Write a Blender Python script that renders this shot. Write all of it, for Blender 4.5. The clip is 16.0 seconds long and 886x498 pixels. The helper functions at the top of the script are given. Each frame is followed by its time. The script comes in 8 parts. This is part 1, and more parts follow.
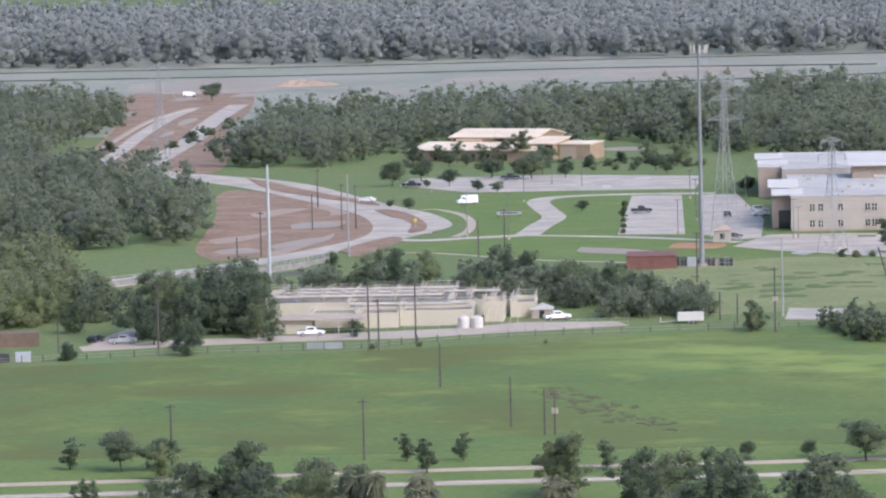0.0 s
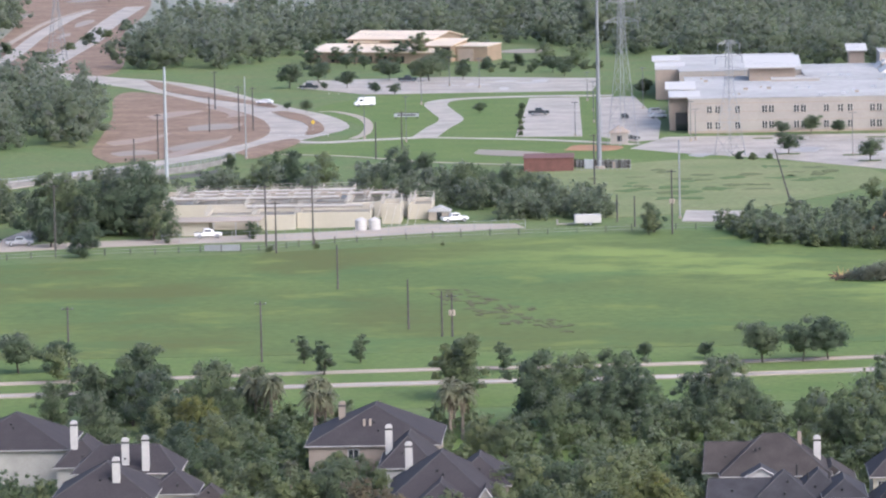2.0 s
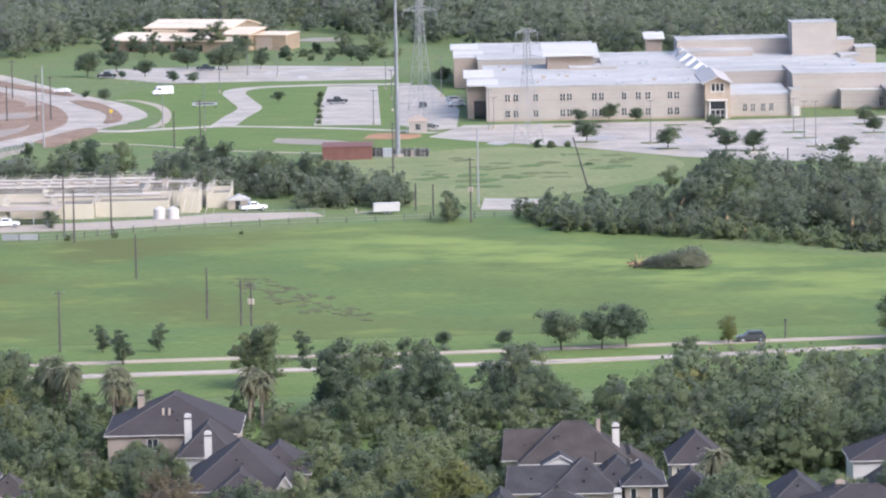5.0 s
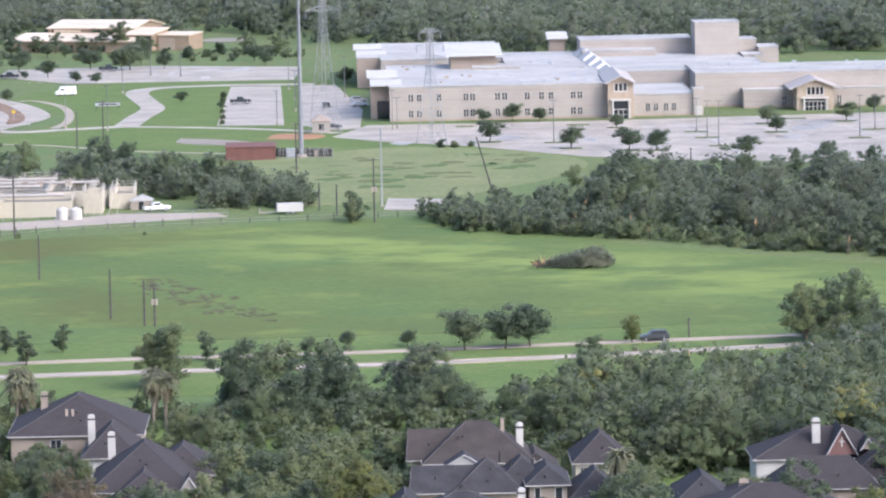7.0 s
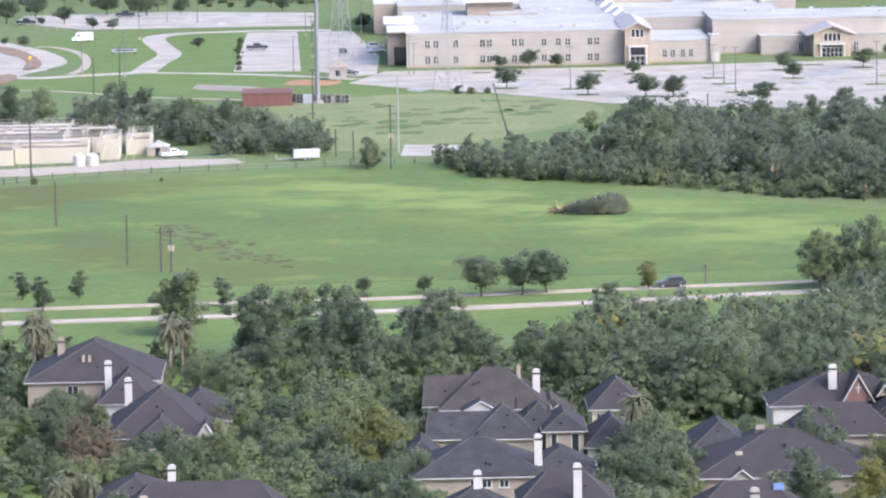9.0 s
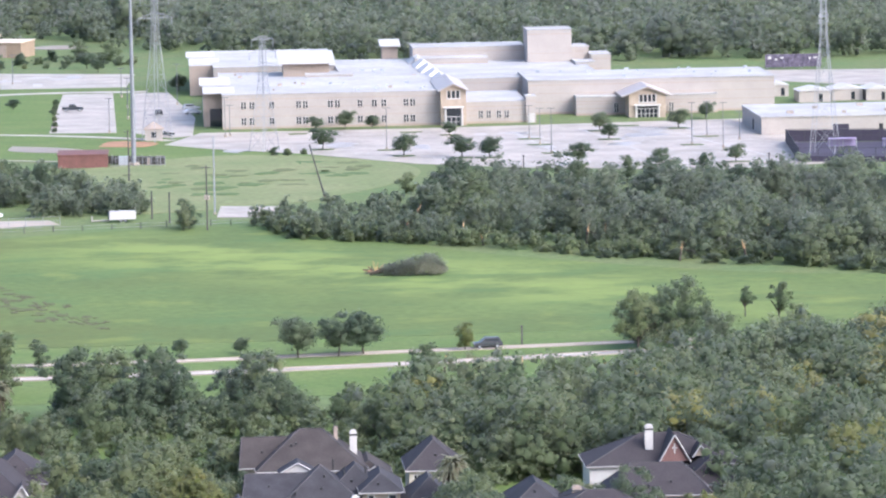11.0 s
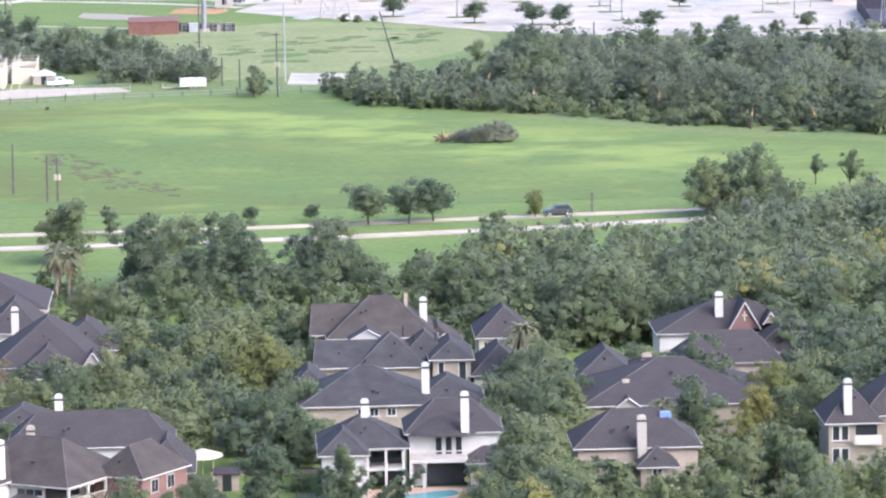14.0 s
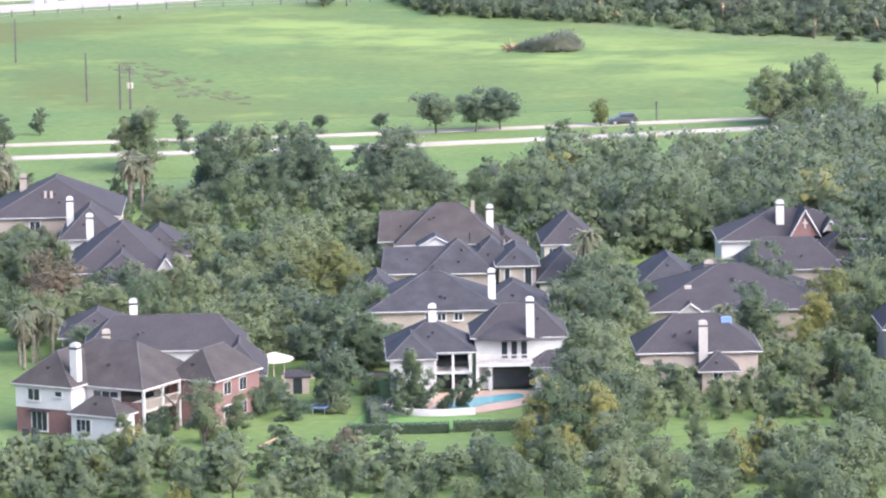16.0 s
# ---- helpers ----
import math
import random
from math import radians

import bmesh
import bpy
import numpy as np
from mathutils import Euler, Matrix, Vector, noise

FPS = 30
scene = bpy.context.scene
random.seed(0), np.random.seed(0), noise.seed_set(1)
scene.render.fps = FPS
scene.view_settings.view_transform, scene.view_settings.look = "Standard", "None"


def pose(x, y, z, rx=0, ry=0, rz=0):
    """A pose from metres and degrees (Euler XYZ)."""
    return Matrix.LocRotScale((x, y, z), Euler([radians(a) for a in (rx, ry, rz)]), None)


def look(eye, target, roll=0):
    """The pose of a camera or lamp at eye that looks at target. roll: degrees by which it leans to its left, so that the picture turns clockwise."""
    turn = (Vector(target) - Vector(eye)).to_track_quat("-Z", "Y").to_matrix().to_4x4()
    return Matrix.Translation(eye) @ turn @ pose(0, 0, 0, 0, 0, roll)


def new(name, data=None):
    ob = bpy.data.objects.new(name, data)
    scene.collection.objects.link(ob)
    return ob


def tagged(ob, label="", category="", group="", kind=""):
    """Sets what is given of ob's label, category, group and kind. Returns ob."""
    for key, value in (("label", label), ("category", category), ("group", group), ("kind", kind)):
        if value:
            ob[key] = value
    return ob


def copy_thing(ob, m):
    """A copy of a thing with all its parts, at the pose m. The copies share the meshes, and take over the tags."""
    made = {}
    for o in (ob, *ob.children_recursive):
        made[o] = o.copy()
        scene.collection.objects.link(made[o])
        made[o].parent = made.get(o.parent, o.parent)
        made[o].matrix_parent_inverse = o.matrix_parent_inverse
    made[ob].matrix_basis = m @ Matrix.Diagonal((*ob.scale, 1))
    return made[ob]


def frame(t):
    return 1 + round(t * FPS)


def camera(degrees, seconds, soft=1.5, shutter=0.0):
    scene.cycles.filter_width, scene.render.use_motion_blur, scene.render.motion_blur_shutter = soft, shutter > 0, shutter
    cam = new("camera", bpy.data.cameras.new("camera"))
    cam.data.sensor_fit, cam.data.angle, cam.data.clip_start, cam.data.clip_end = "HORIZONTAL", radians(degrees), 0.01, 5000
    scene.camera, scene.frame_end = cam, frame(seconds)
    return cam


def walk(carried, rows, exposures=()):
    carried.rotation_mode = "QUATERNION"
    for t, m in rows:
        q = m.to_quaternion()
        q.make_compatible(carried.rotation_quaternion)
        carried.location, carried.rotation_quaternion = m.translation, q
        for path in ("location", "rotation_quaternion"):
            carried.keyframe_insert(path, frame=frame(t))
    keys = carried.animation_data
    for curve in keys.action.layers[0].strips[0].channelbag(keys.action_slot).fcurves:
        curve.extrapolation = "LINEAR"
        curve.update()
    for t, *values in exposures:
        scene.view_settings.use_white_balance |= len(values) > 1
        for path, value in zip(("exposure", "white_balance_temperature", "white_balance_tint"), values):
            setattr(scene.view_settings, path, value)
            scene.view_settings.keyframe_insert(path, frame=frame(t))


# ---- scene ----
H_EYE = 95.0
LENS = 2 * math.degrees(math.atan(784 / 8500.0))
cam = camera(LENS, 16.0, soft=2.2)
# seconds, yaw, pitch, roll, metres drawn back along the view
ROWS = [
    (0.0, 3.6124, -4.6208, 1.3193, 0), (0.5, 3.5757, -4.8285, 1.2947, 0), (1.0, 3.0927, -5.1204, 1.2805, 0),
    (1.5, 2.6727, -5.4363, 1.2514, 0), (2.0, 2.409, -5.8147, 1.1931, 0), (2.5, 2.0516, -6.0815, 1.1501, 0),
    (3.0, 1.5875, -6.055, 1.1541, 0), (3.5, 1.078, -5.8982, 1.1453, 0), (4.0, 0.5114, -5.7735, 1.1709, 0),
    (4.5, 0.153, -5.822, 1.1232, 0), (5.0, 0.0, -5.9989, 1.1, 0), (5.2, -0.0615, -6.0311, 1.0938, 0), (7.3, -1.206, -6.0196, 1.0965, 0), (7.5, -1.1326, -6.0697, 1.1026, 0),
    (8.0, -0.9489, -6.467, 1.1041, 0), (8.2, -0.8725, -6.6689, 1.0986, 0), (10.3, -1.9797, -6.4641, 1.035, 0), (10.5, -2.312, -6.3101, 1.0356, 0), (11.0, -3.1595, -5.9671, 0.9976, 0),
    (11.5, -3.6777, -5.8295, 0.9949, 0), (12.0, -3.6242, -5.9895, 1.0087, 0), (12.5, -3.4441, -6.2662, 0.9991, 0),
    (13.0, -3.2509, -6.6041, 1.0107, 0), (13.5, -2.8748, -7.002, 1.0214, 0), (14.0, -2.2887, -7.5357, 1.0355, 0),
    (14.5, -1.7594, -8.0473, 1.0663, 0), (15.0, -1.5192, -8.4804, 1.0075, 0), (15.5, -1.4634, -8.6391, 1.0658, 0),
    (15.6, -1.463, -8.639, 1.063, 0), (15.7, -1.461, -8.6385, 1.058, 1.5), (15.8, -1.459, -8.638, 1.052, 4.8), (15.9, -1.457, -8.638, 1.045, 8.5),
    (16.0, -1.4551, -8.6374, 1.0387, 12.0),
]
EXPOSURES = [(0.0, 0.8, 5650, 15), (2.5, 0.98, 5650, 15), (5.0, 1.1, 5650, 15), (7.5, 1.14, 5600, 15), (8.2, 1.21, 5600, 15), (10.5, 1.42, 5550, 16), (12.0, 1.36, 5550, 16), (13.5, 1.48, 5600, 16), (14.5, 1.74, 5550, 16), (16.0, 1.82, 5550, 16)]
walk(cam, [(t, pose(0, 0, H_EYE, 90 + p, 0, y) @ pose(0, 0, 0, 0, 0, -r) @ pose(0, 0, back)) for t, y, p, r, back in ROWS], EXPOSURES)

# ---- light: a bright overcast sky ----
world = bpy.data.worlds.new("overcast_sky")
scene.world = world
world.use_nodes = True
wn = world.node_tree.nodes
sky = wn.new("ShaderNodeTexSky")
sky.sky_type, sky.sun_disc = "NISHITA", False
sky.sun_elevation, sky.sun_rotation = radians(40), radians(131)
sky.air_density, sky.dust_density, sky.ozone_density = 1.0, 5.0, 1.0
world.node_tree.links.new(sky.outputs[0], wn["Background"].inputs[0])
wn["Background"].inputs[1].default_value = 0.15
sun = new("sun", bpy.data.lights.new("sun", "SUN"))
sun.data.energy, sun.data.angle, sun.data.color = 0.9, radians(60), (1.0, 0.98, 0.955)
sun.matrix_world = look((0, 0, 300), (-270, 235, 0))


# ---- materials ----
def mat(name, col, rough=0.8, metal=0.0, var=0.15, scale=1.0, fine=8.0, bump=0.0, col2=None, island=0.0, random_ob=0.0, spec=0.5, sheen=0.0, coords="Object", thin=0.0):
    """A surface whose colour wanders at two sizes, with some relief; island and random_ob vary it piece by piece."""
    m = bpy.data.materials.new(name)
    m.use_nodes = True
    nt = m.node_tree
    n, l = nt.nodes, nt.links
    b = n["Principled BSDF"]
    b.inputs["Roughness"].default_value, b.inputs["Metallic"].default_value = rough, metal
    b.inputs["Specular IOR Level"].default_value = spec
    if sheen:
        b.inputs["Sheen Weight"].default_value, b.inputs["Sheen Roughness"].default_value = sheen, 0.6
    if coords == "Object":
        tc = n.new("ShaderNodeTexCoord").outputs["Object"]
    else:
        tc = n.new("ShaderNodeNewGeometry").outputs["Position"]
    n1, n2 = n.new("ShaderNodeTexNoise"), n.new("ShaderNodeTexNoise")
    n1.inputs["Scale"].default_value, n2.inputs["Scale"].default_value = scale, fine
    n1.inputs["Detail"].default_value, n2.inputs["Detail"].default_value = 4, 5
    l.new(tc, n1.inputs["Vector"]), l.new(tc, n2.inputs["Vector"])
    mix = n.new("ShaderNodeMix")
    mix.data_type = "RGBA"
    c2 = col2 or tuple(c * (1 - 2 * var) for c in col)
    mix.inputs["A"].default_value, mix.inputs["B"].default_value = (*col, 1), (*c2, 1)
    ramp = n.new("ShaderNodeMapRange")
    ramp.inputs["From Min"].default_value, ramp.inputs["From Max"].default_value = 0.32, 0.68
    l.new(n1.outputs["Fac"], ramp.inputs["Value"]), l.new(ramp.outputs[0], mix.inputs["Factor"])
    hsv = n.new("ShaderNodeHueSaturation")
    l.new(mix.outputs["Result"], hsv.inputs["Color"])
    add = n.new("ShaderNodeMapRange")
    add.inputs["To Min"].default_value, add.inputs["To Max"].default_value = 1 - var, 1 + var
    add.inputs["From Min"].default_value, add.inputs["From Max"].default_value = 0.25, 0.75
    l.new(n2.outputs["Fac"], add.inputs["Value"])
    value = add.outputs[0]
    for amount, source in ((island, "island"), (random_ob, "object")):
        if not amount:
            continue
        src = n.new("ShaderNodeNewGeometry").outputs["Random Per Island"] if source == "island" else n.new("ShaderNodeObjectInfo").outputs["Random"]
        mr, mul = n.new("ShaderNodeMapRange"), n.new("ShaderNodeMath")
        mr.inputs["To Min"].default_value, mr.inputs["To Max"].default_value = 1 - amount, 1 + amount
        mul.operation = "MULTIPLY"
        l.new(src, mr.inputs["Value"]), l.new(mr.outputs[0], mul.inputs[0]), l.new(value, mul.inputs[1])
        value = mul.outputs[0]
        if source == "object":
            hue = n.new("ShaderNodeMapRange")
            hue.inputs["To Min"].default_value, hue.inputs["To Max"].default_value = 0.5 + 0.10 * amount, 0.5 - 0.10 * amount
            l.new(src, hue.inputs["Value"]), l.new(hue.outputs[0], hsv.inputs["Hue"])
    l.new(value, hsv.inputs["Value"]), l.new(hsv.outputs["Color"], b.inputs["Base Color"])
    if bump:
        bp = n.new("ShaderNodeBump")
        bp.inputs["Strength"].default_value, bp.inputs["Distance"].default_value = bump, 0.05
        l.new(n2.outputs["Fac"], bp.inputs["Height"]), l.new(bp.outputs[0], b.inputs["Normal"])
    if thin:
        tr, ms = n.new("ShaderNodeBsdfTranslucent"), n.new("ShaderNodeMixShader")
        ms.inputs["Fac"].default_value = thin
        l.new(hsv.outputs["Color"], tr.inputs["Color"]), l.new(b.outputs[0], ms.inputs[1]), l.new(tr.outputs[0], ms.inputs[2])
        l.new(ms.outputs[0], n["Material Output"].inputs["Surface"])
    return m


def field_grass():
    """Mown grass in broad soft swathes: deep green, olive mostly towards the left, and a long band of pale seeding
    grass.
    """
    m = mat("grass", (0.088, 0.128, 0.040), 0.85, var=0.2, scale=0.035, fine=0.5, col2=(0.118, 0.160, 0.046), spec=0.2, coords="World")
    n, l = m.node_tree.nodes, m.node_tree.links
    b = n["Principled BSDF"]
    base = b.inputs["Base Color"].links[0].from_socket
    pos = n.new("ShaderNodeNewGeometry").outputs["Position"]

    def ramp(value, lo, hi, to_lo=0.0, to_hi=1.0):
        r = n.new("ShaderNodeMapRange")
        r.interpolation_type = "SMOOTHSTEP"
        for key, v in (("From Min", lo), ("From Max", hi), ("To Min", to_lo), ("To Max", to_hi)):
            r.inputs[key].default_value = v
        l.new(value, r.inputs["Value"])
        return r.outputs[0]

    def calc(op, a, c):
        k = n.new("ShaderNodeMath")
        k.operation = op
        for i, v in enumerate((a, c)):
            if isinstance(v, (int, float)):
                k.inputs[i].default_value = v
            else:
                l.new(v, k.inputs[i])
        return k.outputs[0]

    def patches(scale, lo, hi, detail=5, stretch=1.0):
        sc = n.new("ShaderNodeVectorMath")
        sc.operation = "MULTIPLY"
        sc.inputs[1].default_value = (scale, scale * stretch, scale)
        l.new(pos, sc.inputs[0])
        t = n.new("ShaderNodeTexNoise")
        t.inputs["Scale"].default_value, t.inputs["Detail"].default_value, t.inputs["Roughness"].default_value = 1.0, detail, 0.62
        l.new(sc.outputs[0], t.inputs["Vector"])
        return ramp(t.outputs["Fac"], lo, hi)

    def over(below, colour, amount):
        mx = n.new("ShaderNodeMix")
        mx.data_type = "RGBA"
        l.new(below, mx.inputs["A"]), l.new(amount, mx.inputs["Factor"])
        mx.inputs["B"].default_value = (*colour, 1)
        return mx.outputs["Result"]

    xyz = n.new("ShaderNodeSeparateXYZ")
    l.new(pos, xyz.inputs[0])
    x, y = xyz.outputs["X"], xyz.outputs["Y"]
    # distance from the line along which the pale grass stands
    off = calc("ABSOLUTE", calc("SUBTRACT", calc("ADD", y, calc("MULTIPLY", x, 0.95)), 905), 0)
    band_mask = calc("MULTIPLY", calc("MULTIPLY", ramp(off, 55, 8), ramp(x, -60, 5)), ramp(x, 125, 55, 0.25, 1.0))
    pale = calc("MULTIPLY", patches(0.045, 0.38, 0.62, stretch=1.2), band_mask)
    speck = calc("MULTIPLY", patches(0.06, 0.53, 0.72), 0.75)
    olive = calc("MULTIPLY", patches(0.02, 0.4, 0.66), ramp(x, 10, -70, 0.3, 0.95))
    teal = calc("MULTIPLY", patches(0.03, 0.5, 0.68, stretch=1.6), 0.5)
    col = over(base, (0.098, 0.108, 0.032), olive)
    col = over(col, (0.062, 0.128, 0.046), teal)
    col = over(col, (0.170, 0.205, 0.052), speck)
    col = over(col, (0.190, 0.240, 0.064), pale)
    l.new(col, b.inputs["Base Color"])
    return m


GRASS = field_grass()
LAWN = mat("lawn", (0.092, 0.142, 0.036), 0.85, var=0.22, scale=0.08, fine=0.8, col2=(0.122, 0.162, 0.046), spec=0.25, coords="World")
ROUGH_GRASS = mat("rough_grass", (0.10, 0.150, 0.050), 0.85, var=0.25, scale=0.06, fine=0.6, col2=(0.128, 0.150, 0.058), spec=0.25, coords="World")
# The far fields' colour is raised a little to suggest haze.
FARM = mat("wet_field", (0.165, 0.185, 0.125), 0.6, var=0.15, scale=0.01, fine=0.12, col2=(0.25, 0.245, 0.19), coords="World")
DIRT = mat("wet_dirt", (0.165, 0.106, 0.066), 0.7, var=0.3, scale=0.09, fine=0.5, spec=0.3, col2=(0.26, 0.18, 0.12), coords="World")
GRAVEL = mat("gravel", (0.31, 0.265, 0.215), 0.85, var=0.14, scale=0.1, fine=3, col2=(0.36, 0.31, 0.255), coords="World")
CONCRETE_ROAD = mat("wet_concrete_road", (0.43, 0.38, 0.315), 0.5, var=0.16, scale=0.11, fine=0.6, spec=0.3, col2=(0.27, 0.235, 0.19), coords="World")
PUDDLE = mat("puddle_water", (0.27, 0.225, 0.175), 0.55, var=0.1, scale=0.1, coords="World")
POOL = mat("pool_water", (0.13, 0.33, 0.345), 0.08, var=0.1, scale=0.3, fine=2)
# Leaf colours and sheen are lifted to stand in for haze.
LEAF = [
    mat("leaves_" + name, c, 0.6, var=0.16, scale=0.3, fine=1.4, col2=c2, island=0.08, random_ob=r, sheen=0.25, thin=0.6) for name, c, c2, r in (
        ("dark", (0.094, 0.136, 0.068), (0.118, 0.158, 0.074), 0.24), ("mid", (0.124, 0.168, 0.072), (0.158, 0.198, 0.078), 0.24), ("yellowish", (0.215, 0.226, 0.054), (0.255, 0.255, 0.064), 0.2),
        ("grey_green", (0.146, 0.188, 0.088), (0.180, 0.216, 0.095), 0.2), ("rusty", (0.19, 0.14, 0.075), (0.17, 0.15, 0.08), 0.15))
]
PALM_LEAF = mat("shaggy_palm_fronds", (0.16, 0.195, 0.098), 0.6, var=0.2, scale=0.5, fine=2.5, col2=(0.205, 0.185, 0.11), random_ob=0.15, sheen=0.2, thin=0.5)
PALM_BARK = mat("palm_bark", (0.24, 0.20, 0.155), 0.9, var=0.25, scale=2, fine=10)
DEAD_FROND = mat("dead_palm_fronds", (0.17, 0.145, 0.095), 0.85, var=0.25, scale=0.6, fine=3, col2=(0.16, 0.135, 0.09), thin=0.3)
# Woods colours are paled and greyed, with extra sheen, as painted haze.
WOODS = mat("hazed_woods_foliage", (0.143, 0.185, 0.110), 0.6, var=0.15, scale=0.04, fine=0.3, col2=(0.192, 0.232, 0.122), island=0.10, sheen=0.45, thin=0.7, coords="World")
DARK_WOODS = mat("hazed_dark_woods_foliage", (0.128, 0.162, 0.098), 0.6, var=0.14, scale=0.06, fine=0.4, col2=(0.160, 0.192, 0.108), island=0.1, sheen=0.35, thin=0.7, coords="World")
FAR_WOODS = mat("hazed_far_woods_foliage", (0.185, 0.215, 0.20), 0.6, var=0.07, scale=0.015, fine=0.15, col2=(0.205, 0.235, 0.21), island=0.03, sheen=0.6, thin=0.55, coords="World")
BARK = mat("bark", (0.10, 0.08, 0.06), 0.9, var=0.3, scale=2, fine=12, bump=0.3)
TORN_WOOD = mat("torn_orange_wood", (0.30, 0.17, 0.09), 0.85, var=0.25, scale=1.5, fine=8)
SPLIT_WOOD = mat("split_wood", (0.55, 0.36, 0.18), 0.8, var=0.2, scale=2, fine=10)
POLE_WOOD = mat("weathered_pole_wood", (0.10, 0.09, 0.085), 0.9, var=0.2, scale=0.8, fine=8)
STEEL = mat("galvanised_steel", (0.42, 0.44, 0.46), 0.5, 0.3, var=0.08, scale=0.4, fine=3)
LAMP_STEEL = mat("dark_lamp_steel", (0.16, 0.165, 0.17), 0.55, 0.3, var=0.1, scale=0.4, fine=3)
LATTICE = mat("lattice_steel", (0.33, 0.34, 0.35), 0.55, 0.3, var=0.1, scale=0.4, fine=3)
BUFF = mat("buff_masonry", (0.37, 0.335, 0.30), 0.85, var=0.06, scale=0.25, fine=2.5, col2=(0.335, 0.305, 0.275))
BUFF_DARK = mat("tan_masonry", (0.36, 0.295, 0.24), 0.85, var=0.08, scale=0.25, fine=2.5)
STONE = mat("sand_stone", (0.41, 0.335, 0.255), 0.85, var=0.12, scale=0.6, fine=3)
WHITE_ROOF = mat("white_membrane_roof", (0.42, 0.41, 0.385), 0.65, var=0.14, scale=0.08, fine=0.6, col2=(0.32, 0.31, 0.29), spec=0.25)
SHEET_WHITE = mat("white_sheet_metal", (0.48, 0.465, 0.44), 0.6, var=0.03, scale=0.5, fine=3)
TAN_METAL = mat("tan_metal_siding", (0.30, 0.225, 0.155), 0.6, var=0.08, scale=0.3, fine=2)
TAN_ROOF = mat("pale_tan_metal_roof", (0.58, 0.475, 0.345), 0.45, var=0.06, scale=0.1, fine=1.0, col2=(0.66, 0.55, 0.41))
GLASS = mat("dark_window_glass", (0.03, 0.035, 0.04), 0.08, var=0.1)
WHITE = mat("white_paint", (0.49, 0.47, 0.44), 0.6, var=0.06, scale=0.8, fine=5)
CREAM = mat("cream_concrete", (0.47, 0.43, 0.345), 0.85, var=0.04, scale=0.12, fine=0.8, col2=(0.42, 0.38, 0.30))
RED_BOX = mat("rust_red_metal", (0.17, 0.075, 0.06), 0.7, var=0.15, scale=0.4, fine=3)
DARK_BOX = mat("dark_painted_steel", (0.045, 0.045, 0.045), 0.6, var=0.15)
BROWN_BOX = mat("brown_sheet_walls", (0.16, 0.115, 0.085), 0.8, var=0.15, scale=0.4, fine=3)
BRICK_RED = mat("red_brick", (0.19, 0.105, 0.09), 0.85, var=0.12, scale=0.5, fine=6)
PALE_BRICK = mat("pale_painted_brick", (0.42, 0.40, 0.355), 0.8, var=0.1, scale=0.4, fine=5)
BRICK_TAN = mat("tan_brick", (0.32, 0.265, 0.215), 0.85, var=0.1, scale=0.5, fine=6)
RIDGE = mat("weathered_ridge_tiles", (0.082, 0.077, 0.078), 0.9, var=0.15, scale=0.5, fine=4)
SHINGLE = [mat("charcoal_shingles", (0.038, 0.033, 0.035), 0.85, var=0.2, scale=0.5, fine=5, col2=(0.047, 0.041, 0.042), spec=0.3),
           mat("brown_shingles", (0.058, 0.049, 0.045), 0.85, var=0.16, scale=0.5, fine=5, spec=0.3),
           mat("slate_grey_shingles", (0.048, 0.046, 0.050), 0.85, var=0.18, scale=0.5, fine=5, spec=0.3)]
PURPLE = mat("purple_mesh_screen", (0.04, 0.035, 0.055), 0.8, var=0.1, scale=0.3, fine=2)
COURT = mat("purple_court", (0.045, 0.038, 0.06), 0.9, var=0.1, scale=0.2, fine=2)
BLUE = mat("blue_tarpaulin", (0.16, 0.24, 0.50), 0.5, var=0.1)
YELLOW = mat("yellow_paint", (0.65, 0.45, 0.05), 0.5, var=0.05)
BLACK = mat("black_rubber", (0.02, 0.02, 0.02), 0.7, var=0.1)
CAR = {k: mat("car_paint_" + k, c, 0.25, var=0.03) for k, c in (("white", (0.75, 0.75, 0.75)), ("grey", (0.055, 0.058, 0.062)), ("dark", (0.03, 0.035, 0.04)), ("silver", (0.35, 0.36, 0.37)))}
PATIO = mat("patio_paving", (0.42, 0.29, 0.22), 0.8, var=0.12, scale=0.5, fine=4)


# ---- mesh helpers ----
def mesh_of(name, bm, *mats):
    me = bpy.data.meshes.new(name)
    bm.to_mesh(me)
    bm.free()
    for m in mats:
        me.materials.append(m)
    return me


def part(name, bm, material, parent, label=""):
    ob = new(name, mesh_of(name, bm, material))
    ob.parent = parent
    return tagged(ob, label) if label else ob


def thing(name, x, y, z=0.0, yaw=0.0, label="", category="", group="", kind=""):
    ob = new(name)
    ob.matrix_world = pose(x, y, z, 0, 0, yaw)
    ob.empty_display_size = 0.3
    return tagged(ob, label, category, group, kind)


def structure(name, bm, material, label="", category="", kind="structure"):
    return tagged(new(name, mesh_of(name, bm, material)), label, category, "", kind)


def box(bm, x0, x1, y0, y1, z0, z1):
    v = [bm.verts.new(p) for p in ((x0, y0, z0), (x1, y0, z0), (x1, y1, z0), (x0, y1, z0), (x0, y0, z1), (x1, y0, z1), (x1, y1, z1), (x0, y1, z1))]
    for f in ((0, 3, 2, 1), (4, 5, 6, 7), (0, 1, 5, 4), (1, 2, 6, 5), (2, 3, 7, 6), (3, 0, 4, 7)):
        bm.faces.new([v[i] for i in f])
    return bm


def boxes(*rows):
    bm = bmesh.new()
    for r in rows:
        box(bm, *r)
    return bm


